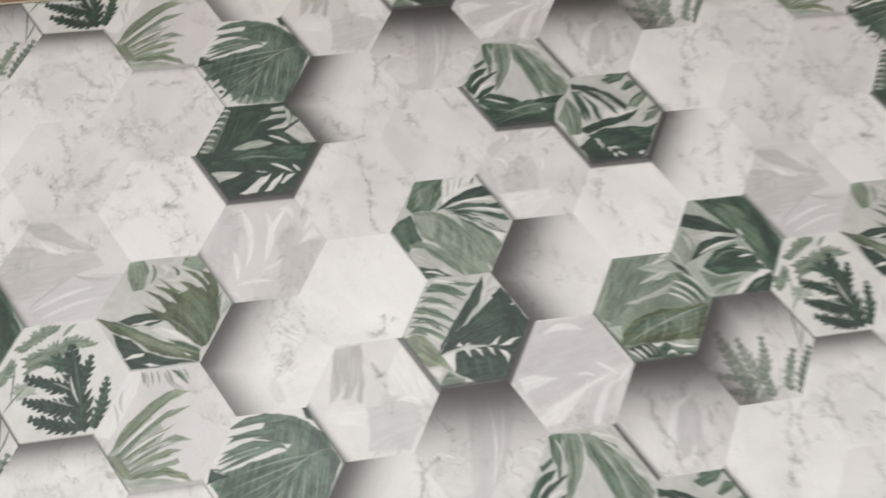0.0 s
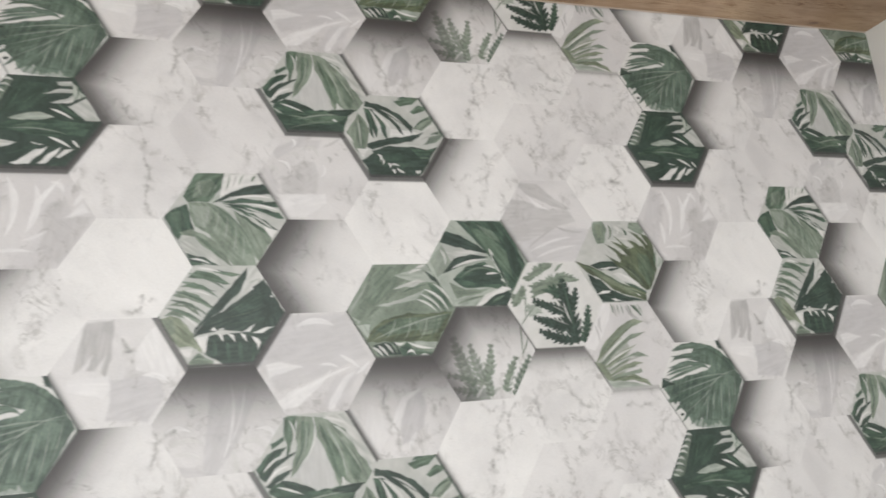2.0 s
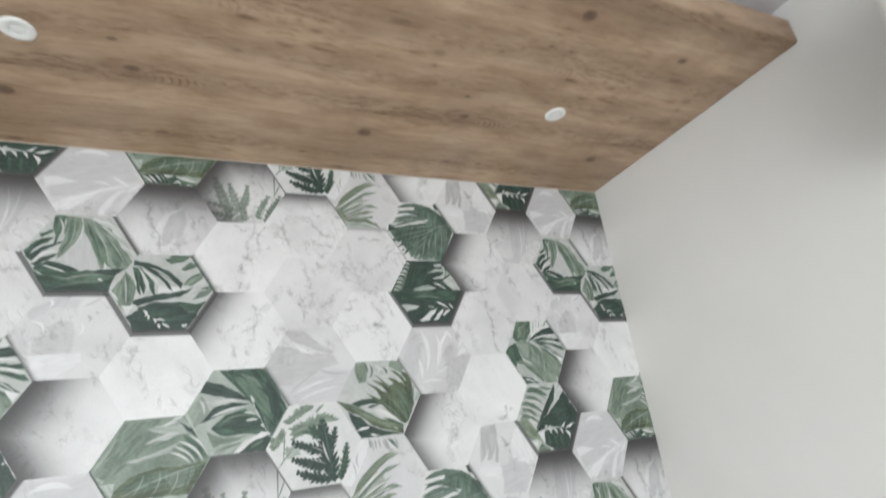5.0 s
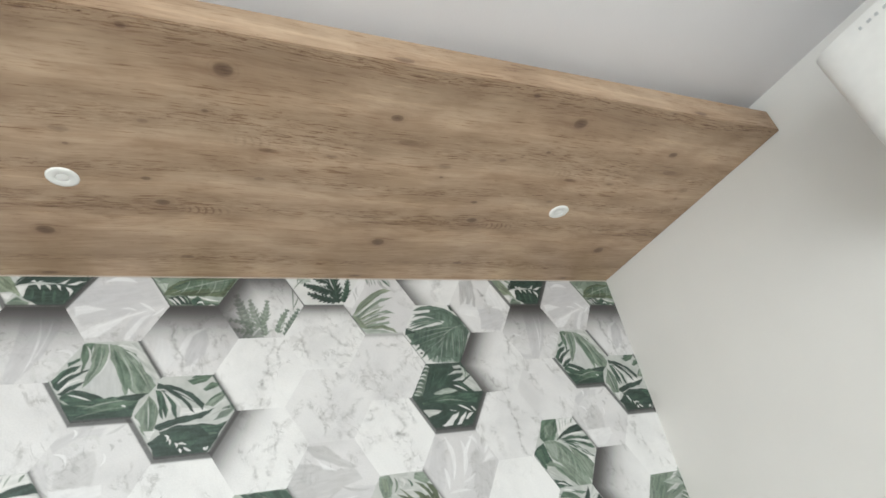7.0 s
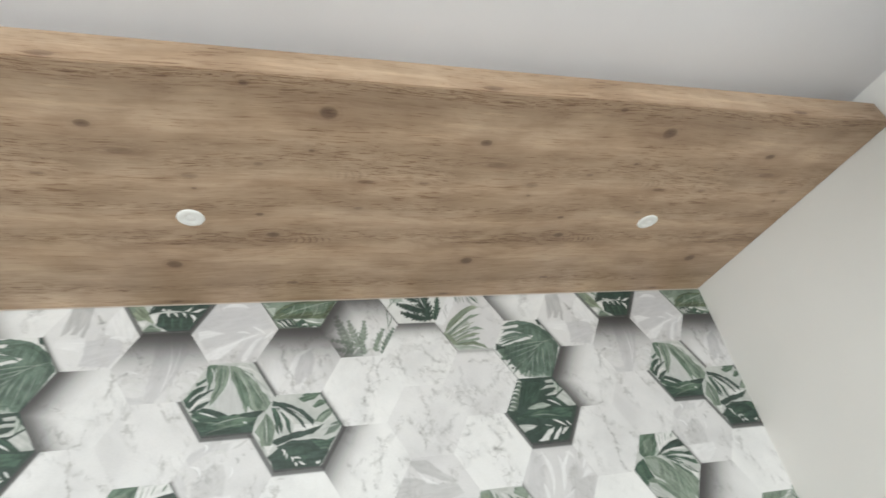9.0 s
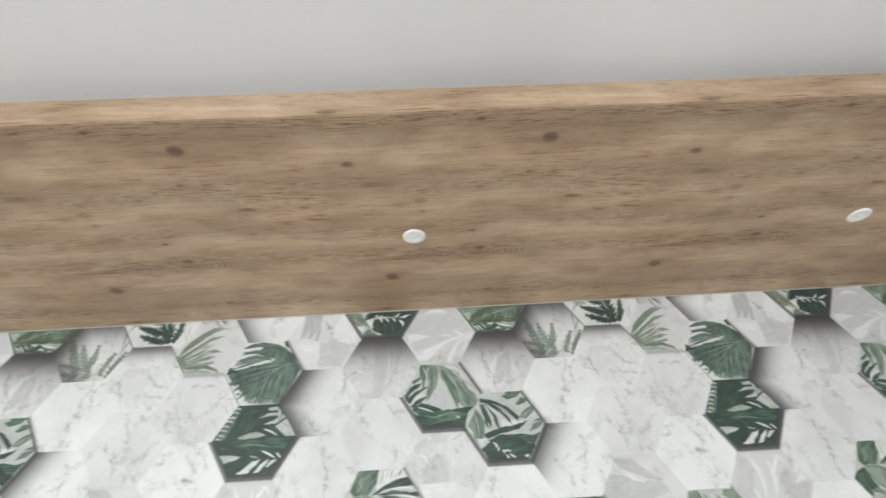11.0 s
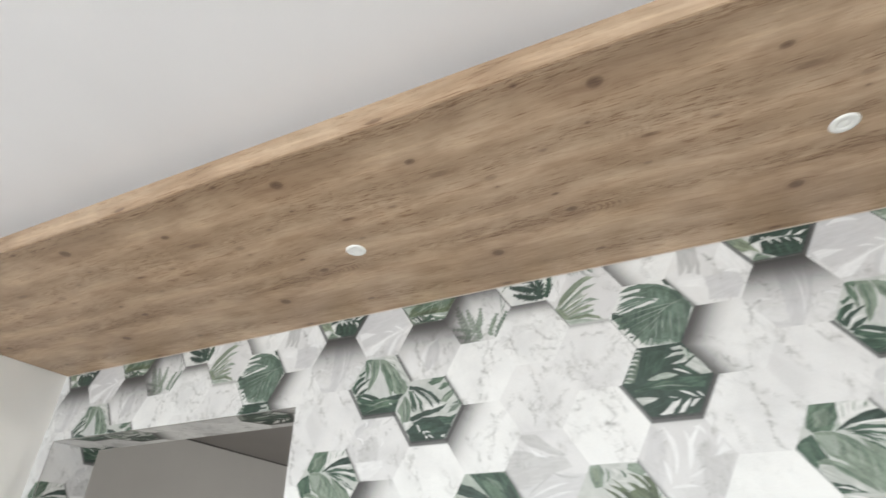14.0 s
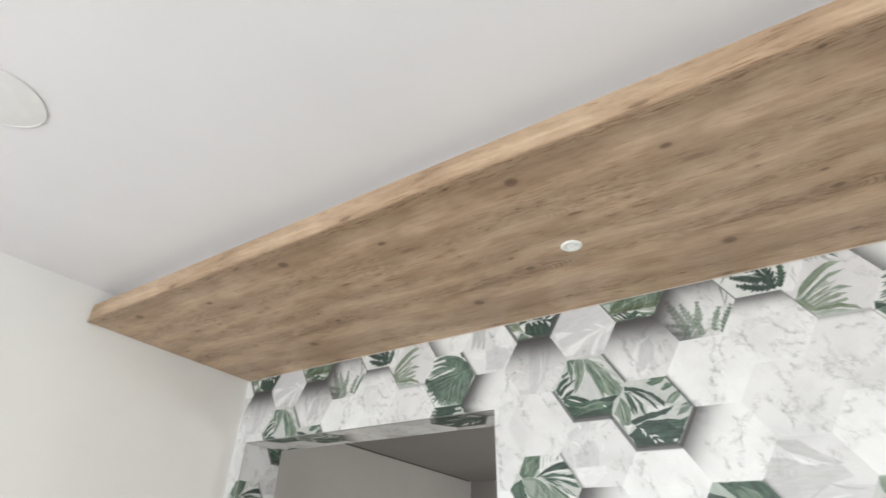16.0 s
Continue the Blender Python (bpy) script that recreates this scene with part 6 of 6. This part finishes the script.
def tile_bars(shades=()):
    t = Tile(tone=0.55, shades=shades)
    t.shape("grey", (-0.52, 0.77), (-0.11, 0.80), (-0.13, 0.20), (-0.20, -0.08), (-0.28, 0.00), (-0.22, 0.25), (-0.36, 0.02), (-0.47, 0.05), (-0.39, 0.26), (-0.57, 0.07), (-0.65, 0.00), (-0.59, 0.45), soft=0.035, solid=0.75)
    t.shape("glow", (0.21, 0.33), (0.42, 0.62), (0.57, 0.80), (0.84, 0.14), (0.81, -0.13), (0.23, 0.01), soft=0.035, solid=0.7)
    t.shape("ghost", (-0.13, -0.13), (0.40, -0.07), (0.62, -0.19), (0.67, -0.40), (0.43, -0.78), (-0.15, -0.73), (-0.10, -0.39), soft=0.035, solid=0.8)
    t.shape("glow", (-0.72, -0.09), (-0.15, -0.05), (-0.11, -0.26), (-0.20, -0.39), (-0.72, -0.27), soft=0.035, solid=0.6)
    t.blade("glow", 0.32, -0.07, 0.76, -0.22, 0.040, 0.06, solid=0.8)
    return t


def tile_plumes(shades=()):
    t = Tile(tone=0.6, shades=shades)
    t.shape("ghost", (-0.16, 0.73), (0.56, 0.79), (0.51, 0.27), (0.30, -0.31), (-0.09, -0.91), (-0.23, -0.73), (-0.20, -0.07), soft=0.035, solid=0.7)
    t.blade("glow", 0.14, 0.60, 0.03, -0.69, 0.025, 0.10, solid=0.7)
    t.blade("glow", 0.36, 0.61, 0.15, -0.41, 0.020, 0.06, solid=0.5)
    t.blade("white", -0.75, -0.37, -0.22, -0.35, 0.040, 0.08, solid=0.6)
    t.blade("white", -0.65, -0.49, -0.22, -0.61, 0.040, 0.06, solid=0.5)
    t.blade("glow", -0.83, -0.17, -0.40, -0.17, 0.040, 0.08)
    t.blade("white", 0.30, -0.39, 0.77, -0.64, 0.045, 0.15, solid=0.6)
    t.blade("white", 0.17, -0.46, 0.15, -1.00, 0.040, 0.09, solid=0.6)
    t.blade("glow", 0.50, -0.19, 0.85, -0.44, 0.040, 0.14)
    t.shape("ghost", (-0.84, -0.59), (-0.27, -0.72), (0.10, -0.86), (-0.54, -0.92), (-0.84, -0.80), soft=0.035, solid=0.6)
    return t


def tile_sweep(shades=()):
    t = Tile(tone=1.0, shades=shades)
    t.shape("ghost", (-0.95, 0.00), (-0.50, 0.78), (0.48, 0.78), (0.90, 0.05), (0.40, -0.10), (-0.10, -0.30), (-0.60, -0.45), soft=0.05, solid=0.6)
    t.shape("ghost", (0.05, -0.75), (0.30, -0.25), (0.75, -0.15), (0.40, -0.75), soft=0.05, solid=0.6)
    t.shape("glow", (-0.82, -0.02), (-0.58, 0.03), (-0.23, -0.07), (-0.57, -0.16), (-0.78, -0.22), soft=0.035, solid=0.75)
    t.blade("glow", -0.34, 0.60, 0.30, 0.59, 0.056, 0.09, solid=0.7)
    t.shape("glow", (-0.64, -0.62), (-0.46, -0.47), (-0.04, -0.31), (0.25, -0.16), (0.06, -0.38), (-0.26, -0.69), (-0.52, -0.75), soft=0.035, solid=0.7)
    t.shape("glow", (0.17, -0.80), (0.22, -0.60), (0.47, -0.26), (0.66, -0.17), (0.47, -0.42), (0.28, -0.77), soft=0.035, solid=0.65)
    t.blade("glow", 0.03, -0.06, 0.37, -0.12, 0.026, 0.04, solid=0.8)
    t.blade("glow", 0.38, 0.10, 0.75, -0.15, 0.031, 0.01)
    t.blade("glow", 0.91, -0.02, 0.65, -0.25, 0.031, 0.01)
    t.blade("glow", -0.08, -0.37, 0.67, -0.08, 0.026, 0.02, solid=0.8)
    t.shape("ghost", (-0.86, 0.06), (-0.51, 0.52), (0.18, 0.53), (0.50, 0.20), (-0.30, 0.04), soft=0.035, solid=0.5)
    return t


def tile_veil(shades=()):
    t = Tile(tone=0.6, shades=shades)
    t.shape("glow", (-0.03, 0.17), (0.26, 0.29), (0.18, 0.02), (-0.09, -0.18), (-0.15, -0.46), (-0.26, -0.39), (-0.20, -0.08), soft=0.035, solid=0.8)
    t.shape("ghost", (0.01, 0.08), (0.28, 0.26), (0.36, -0.04), (0.30, -0.35), (0.12, -0.57), (-0.07, -0.60), (-0.12, -0.41), soft=0.035, solid=0.8)
    t.shape("glow", (-0.64, 0.08), (-0.28, -0.08), (-0.25, -0.40), (-0.49, -0.73), (-0.76, -0.44), soft=0.035, solid=0.5)
    t.blade("glow", 0.18, -0.43, 0.04, -0.78, 0.044, -0.03, solid=0.6)
    return t


def tile_marble(tone, shades=()):
    return Tile(tone, shades)


# the main veins of the marble, over one repeat of the print: strength, then places in hexagon widths
VEINS = [
    (0.5, (2.88, -5.80), (3.05, -5.98), (3.23, -5.90)),
    (0.8, (3.27, -5.78), (3.29, -6.05), (3.11, -6.26), (3.18, -6.48), (3.00, -6.87)),
    (0.6, (3.52, -5.83), (3.33, -6.20), (3.43, -6.36), (3.21, -6.50)),
    (0.8, (2.93, -0.22), (3.01, -0.31)),
    (0.6, (3.03, -0.58), (2.95, -0.77)),
    (0.7, (3.90, -5.62), (3.95, -5.98), (4.06, -6.26), (4.13, -6.48)),
    (0.6, (4.55, -5.48), (4.68, -5.82), (4.81, -5.94), (5.01, -6.00)),
    (0.35, (5.16, -5.30), (5.25, -5.56), (5.43, -5.77)),
    (0.6, (5.75, -6.08), (5.89, -5.96), (6.07, -6.09), (6.29, -6.02)),
    (0.4, (5.50, -6.14), (5.55, -6.34), (5.34, -6.72), (5.35, -6.98)),
    (0.8, (4.71, -0.07), (4.75, -0.23)),
    (0.8, (4.54, -0.68), (4.45, -0.91), (4.25, -1.09), (4.37, -1.31), (4.35, -1.53)),
    (0.6, (4.56, -0.82), (4.57, -1.06), (4.39, -1.18)),
    (0.7, (5.31, -0.74), (5.05, -0.90), (4.93, -1.10), (4.73, -1.21)),
    (0.6, (5.00, -1.44), (4.84, -1.53), (4.94, -1.61)),
    (0.7, (5.35, -1.25), (5.47, -1.22), (5.41, -1.04), (5.64, -1.04)),
    (0.7, (5.93, -1.09), (6.16, -1.29), (6.24, -1.50), (5.99, -1.65), (6.22, -1.63)),
    (0.5, (6.17, -1.04), (6.38, -1.16), (6.46, -1.35)),
    (0.7, (3.24, -1.10), (3.34, -1.22)),
    (0.7, (3.37, -1.46), (3.28, -1.64), (3.32, -1.83), (3.18, -1.93)),
    (0.7, (3.12, -1.98), (3.17, -2.22)),
    (0.5, (2.84, -1.97), (2.87, -2.21)),
    (0.5, (9.60, -5.88), (9.60, -6.33), (9.75, -6.61)),
    (0.5, (8.74, -0.41), (8.85, -0.61), (8.61, -0.84), (8.50, -1.06)),
    (0.6, (9.28, -0.44), (9.28, -0.73), (9.12, -0.80)),
    (0.8, (9.13, -1.04), (9.19, -1.43), (9.27, -1.74), (9.21, -2.03), (9.30, -2.40)),
    (0.5, (10.00, -0.41), (10.20, -0.68)),
    (0.8, (9.29, -3.73), (9.27, -3.92), (9.17, -4.03), (9.06, -3.99)),
    (0.6, (9.35, -3.87), (9.43, -3.78)),
    (0.8, (9.01, -4.42), (9.10, -4.57), (9.09, -4.66), (9.22, -4.63)),
    (0.7, (9.18, -4.74), (9.15, -4.83)),
    (0.7, (9.24, -5.00), (9.27, -5.08), (9.22, -5.22)),
    (0.7, (9.88, -5.89), (9.70, -6.00), (9.54, -6.06), (9.59, -6.19), (9.53, -6.42)),
    (0.6, (1.10, -5.39), (1.12, -5.65), (1.20, -5.94), (1.25, -6.18)),
    (0.5, (0.62, -1.64), (0.66, -1.78), (0.55, -1.93), (0.63, -2.10)),
    (0.4, (0.36, -2.35), (0.45, -2.52), (0.52, -2.67)),
    (0.7, (1.08, -5.40), (1.15, -5.72), (1.23, -5.99), (1.36, -6.18), (1.39, -6.50)),
    (0.7, (1.88, -5.63), (2.02, -5.83), (1.99, -5.97)),
    (0.5, (2.11, -6.11), (2.08, -6.24), (1.60, -6.38), (1.62, -6.56)),
]


def lay_veins(tile, c, r):
    """Draws on a hexagon the crooked, blotchy veins that cross it."""
    ox, oz, rnd = 1.5 * c, -ROW / HEX * (r + (0.5 if c % 2 else 0)), random.Random(9)
    for strength, *line in VEINS:
        for kx in (-12.0, 0.0, 12.0):
            for kz in (-4 * ROW / HEX, 0.0, 4 * ROW / HEX):
                path = [(x + kx - ox, z + kz - oz) for x, z in line]
                for (x0, z0), (x1, z1) in zip(path, path[1:]):
                    n = max(2, int(math.hypot(x1 - x0, z1 - z0) / 0.07))
                    px, pz = x0, z0
                    for i in range(1, n + 1):
                        qx = x0 + (x1 - x0) * i / n + rnd.uniform(-0.035, 0.035)
                        qz = z0 + (z1 - z0) * i / n + rnd.uniform(-0.035, 0.035)
                        bold, wide, side = rnd.uniform(0.25, 1.0), rnd.uniform(0.010, 0.034), rnd.uniform(-0.12, 0.12)
                        if abs(qx) < 1.15 and abs(qz) < 1.0:
                            tile.blade("vein", px, pz, qx, qz, wide, rnd.uniform(-0.02, 0.02), 0.5, 0.03, 0, 0.88 * strength * bold)
                            tile.blade("vein", qx - side, qz + 0.6 * side, qx + side, qz - 0.3 * side, 1.6 * wide, 0.0, 0.5, 0.06, 0, 0.46 * strength * bold)
                        px, pz = qx, qz


TILES = {
    (0, 0): tile_ring(), (0, 1): tile_ladder(((1, 0.22, 0.08),)), (0, 2): tile_marble(0.2, ((2, 0.95, 0.62), (3, 0.84, 0.48))), (0, 3): tile_sweep(),
    (1, 0): tile_dark(), (1, 1): tile_marble(0.0, ((1, 0.25, 0.07),)), (1, 2): tile_green(), (1, 3): tile_veil(((1, 1.0, 0.62),)),
    (2, 0): tile_marble(0.1), (2, 1): tile_marble(0.1, ((2, 0.74, 0.42),)), (2, 2): tile_leaf(), (2, 3): tile_faded_fern(),
    (3, 0): tile_marble(0.5), (3, 1): tile_shards(), (3, 2): tile_fern(), (3, 3): tile_marble(0.1, ((1, 0.70, 0.26),)),
}
TILES.update({
    (4, 0): tile_marble(0.55, ((1, 0.3, 0.06),)), (4, 1): tile_marble(0.05), (4, 2): tile_olive(), (4, 3): tile_light_palm(),
    (5, 0): tile_dark_pair(), (5, 1): tile_feathers(((1, 0.3, 0.10),)), (5, 2): tile_marble(0.1, ((2, 0.92, 0.46), (3, 0.62, 0.36))), (5, 3): tile_fan(),
    (6, 0): tile_marble(0.25, ((2, 0.92, 0.46), (3, 0.78, 0.36))), (6, 1): tile_marble(0.4), (6, 2): tile_marble(-1.0), (6, 3): tile_bars(),
    (7, 0): tile_marble(0.6), (7, 1): tile_stripes(), (7, 2): tile_dark_fern(), (7, 3): tile_plumes(((1, 1.0, 0.62),)),
})
LEAFY = {(0, 0), (1, 0), (1, 2), (2, 2), (2, 3), (3, 2), (4, 2), (4, 3), (5, 0), (5, 3), (7, 1), (7, 2)}
# some leaf hexagons are drawn as thick slabs, whose dark lower sides lie over the marble beside them
THICK_ONES = {(0, 0), (1, 0), (5, 0), (7, 2)}
# the leaf hexagons throw a thin drawn shadow over the marble below and to the right of them
for (c, r), tile in TILES.items():
    if (c, r) in LEAFY:
        continue
    lay_veins(tile, c, r)
    for side, other in ((1, (c, r - 1)), (2, (c - 1, r - 1 if c % 2 == 0 else r)), (0, (c + 1, r - 1 if c % 2 == 0 else r)), (3, (c - 1, r if c % 2 == 0 else r + 1))):
        other = (other[0] % 8, other[1] % 4)
        if other in THICK_ONES and side in (0, 1, 2):
            tile.edges((side,), "rim", 0.078 if side == 1 else 0.068, 0.85)
        if other in LEAFY and other != (2, 3) and side != 0 and side not in [i for i, _, _ in tile.shades]:
            tile.shades = tuple(tile.shades) + ((side, 0.62, 0.055),)
PROUD = 0.0022


def hex_grid(n):
    """Points and triangles of a hexagon cut n times along each side."""
    points, index, faces = [], {}, []

    def at(i, p, q):
        a, b = CORNERS[i], CORNERS[(i + 1) % 6]
        xy = ((a[0] * p + b[0] * q) / n, (a[1] * p + b[1] * q) / n)
        key = (round(xy[0], 5), round(xy[1], 5))
        if key not in index:
            index[key] = len(points)
            points.append(xy)
        return index[key]
    for i in range(6):
        for p in range(n):
            for q in range(n - p):
                faces.append((at(i, p, q), at(i, p + 1, q), at(i, p, q + 1)))
                if p + q < n - 1:
                    faces.append((at(i, p + 1, q), at(i, p + 1, q + 1), at(i, p, q + 1)))
    return points, faces


GRIDS = {n: hex_grid(n) for n in (6, 12, 28, 48, 72)}


def hung(x, z):
    """Where a place of the even pattern sits on the wall: the strips of paper are hung a little out of true and squeezed into the corner."""
    dx = np.interp(x, (-0.2, 0.0, 0.3, 0.6, 0.9, 1.15, 1.3), (0.0, 0.0025, 0.0, -0.003, -0.008, -0.021, -0.031))
    dz = np.interp(x, (-1.25, -0.9, -0.3, 0.1, 0.7, 1.0, 1.3), (0.0115, 0.009, 0.0068, 0.0045, 0.002, 0.0, -0.003))
    return x + dx, z + dz + 0.010 * (z - 2.12)


PAPER_R = 1.246  # the even pattern's own x at the corner
PAPER_DOOR = DOOR_TOP - 0.0115


def wall_point(x, z, lift):
    x, z = hung(x, z)
    return x, 0 * x - lift, z


def soffit_point(x, z, lift):
    return x, PAPER_DOOR - z, 0 * x + DOOR_TOP - lift


def jamb_point(x, z, lift):
    return 0 * x + DOOR_L + lift, x - DOOR_L, np.minimum(z + 0.0115, DOOR_TOP - 0.003)


def printed_mesh(name, jobs, n=28):
    """One mesh from (cell, centre x, centre z, origin, clip rectangles, mapping) jobs."""
    grid, tris = GRIDS[n]
    verts, faces, inks, cover, ink, tone, pat = [], [], [], [], [], [], []
    for key, cx, cz, origin, rects, place in jobs:
        tile = TILES[key]
        px, pz = 1.5 * HEX * key[0], -ROW * (key[1] + (0.5 if key[0] % 2 else 0))
        local, polys = list(grid), []
        inside = [[cx + u * HEX >= r[0] and cx + u * HEX <= r[1] and cz + v * HEX >= r[2] and cz + v * HEX <= r[3] for u, v in grid] for r in rects or ()]
        if not rects:
            polys = tris
        else:
            for r, ok in zip(rects, inside):
                x0, x1, z0, z1 = (r[0] - cx) / HEX, (r[1] - cx) / HEX, (r[2] - cz) / HEX, (r[3] - cz) / HEX
                for tri in tris:
                    if all(ok[i] for i in tri):
                        polys.append(tri)
                        continue
                    q = [grid[i] for i in tri]
                    for s in ((-1, 0, -x0), (1, 0, x1), (0, -1, -z0), (0, 1, z1)):
                        q = clip(q, *s)
                        if len(q) < 3:
                            break
                    if len(q) >= 3:
                        polys.append(tuple(range(len(local), len(local) + len(q))))
                        local += q
            used = sorted({i for q in polys for i in q})
            renumber = {old: i for i, old in enumerate(used)}
            local, polys = [local[i] for i in used], [tuple(renumber[i] for i in q) for q in polys]
        if not polys:
            continue
        k = len(verts)
        c, a, shade = tile.paint(np.array(local))
        u, v = np.array(local).T
        verts += (np.column_stack(place(cx + u * HEX, cz + v * HEX, PROUD)) - origin).tolist()
        pat.append(np.column_stack((px + u * HEX, pz + v * HEX, 0 * u)))
        faces += [tuple(k + i for i in q) for q in polys]
        inks.append(np.column_stack((c, np.ones(len(c)))))
        cover.append(a)
        ink.append(shade)
        tone.append(np.full(len(local), tile.tone))
    if not faces:
        return None
    me = bpy.data.meshes.new(name)
    me.from_pydata(verts, [], faces)
    me.materials.append(PRINT)
    for key, values in (("cover", cover), ("ink", ink), ("tone", tone)):
        me.attributes.new(key, "FLOAT", "POINT").data.foreach_set("value", np.concatenate(values))
    me.attributes.new("inks", "FLOAT_COLOR", "POINT").data.foreach_set("color", np.concatenate(inks).ravel())
    me.attributes.new("print", "FLOAT_VECTOR", "POINT").data.foreach_set("vector", np.concatenate(pat).ravel())
    return me


PAPER_BACK = plain("paper_back", (0.64, 0.635, 0.625), 0.6)
TOP = PANEL_Z + 0.012
AREAS = [(XL, DOOR_L, 0.0, TOP), (DOOR_R, PAPER_R, 0.0, TOP), (DOOR_L, DOOR_R, PAPER_DOOR, TOP)]
back = bmesh.new()
for x0, x1, z0, z1 in ((XL, DOOR_L, 0.0, TOP), (DOOR_R, XR, 0.0, TOP), (DOOR_L, DOOR_R, DOOR_TOP, TOP)):
    back.faces.new([back.verts.new(p) for p in ((x0, -0.0010, z0), (x1, -0.0010, z0), (x1, -0.0010, z1), (x0, -0.0010, z1))])
wallpaper = structure("wallpaper", back, PAPER_BACK, "matt vinyl wallpaper of marble and tropical leaf hexagons", "wallpaper")

shared, low_jobs = {}, []
for c in range(-19, 11):
    for k in range(-16, 3):
        cx, cz = 1.5 * HEX * c, PAPER_Z + ROW * (k - (0.5 if c % 2 else 0))
        key = (c % 8, -k % 4)
        x0, x1, z0, z1 = cx - HEX, cx + HEX, cz - ROW / 2, cz + ROW / 2
        hits = [a for a in AREAS if x1 > a[0] + 1e-5 and x0 < a[1] - 1e-5 and z1 > a[2] + 1e-5 and z0 < a[3] - 1e-5]
        if not hits:
            continue
        whole = any(x0 >= a[0] and x1 <= a[1] and z0 >= a[2] and z1 <= a[3] for a in hits)
        if cz < 1.05:
            low_jobs.append((key, cx, cz, (0, 0, 0), None if whole else hits, wall_point))
            continue
        name = "leaf_hexagon" if key in LEAFY else "marble_hexagon"
        shown = cz > (1.40 if cx > -0.8 else 1.80)  # the camera never looks lower
        fine = 12 if not shown else 72 if key in LEAFY else 48
        ox, oz = hung(cx, cz)
        if whole:
            me = shared.get((key, fine))
            if me is None:
                me = shared[key, fine] = printed_mesh(name, [(key, cx, cz, (ox, 0, oz), None, wall_point)], fine)
            elif shown:
                # the same print, stretched as it is hung here
                me = me.copy()
                u, v = np.array(GRIDS[fine][0]).T
                co = np.column_stack(wall_point(cx + u * HEX, cz + v * HEX, PROUD)) - (ox, 0, oz)
                me.vertices.foreach_set("co", co.ravel())
        else:
            me = printed_mesh(name, [(key, cx, cz, (ox, 0, oz), hits, wall_point)], fine)
        if me:
            ob = new(name, me)
            ob.parent, ob.location = wallpaper, (ox, 0, oz)
rest = new("hexagon_field", printed_mesh("hexagon_field", low_jobs, 6))
rest.parent = wallpaper
tagged(rest, kind="stuff")

# the paper turns into the doorway, over its head and down its side
turned = []
for c in range(-19, -8):
    for k in range(-16, 2):
        cx, cz = 1.5 * HEX * c, PAPER_Z + ROW * (k - (0.5 if c % 2 else 0))
        key = (c % 8, -k % 4)
        if cz + ROW > PAPER_DOOR - THICK and cz - ROW < PAPER_DOOR:
            turned.append((key, cx, cz, (0, 0, 0), [(DOOR_L, DOOR_R, PAPER_DOOR - THICK, PAPER_DOOR)], soffit_point))
        if cx + HEX > DOOR_L and cx - HEX < DOOR_L + THICK:
            turned.append((key, cx, cz, (0, 0, 0), [(DOOR_L, DOOR_L + THICK, 0.0, PAPER_DOOR)], jamb_point))
reveal = new("reveal_paper", printed_mesh("reveal_paper", turned))
reveal.parent = wallpaper
tagged(reveal, "leaf and marble wallpaper folded into the doorway")
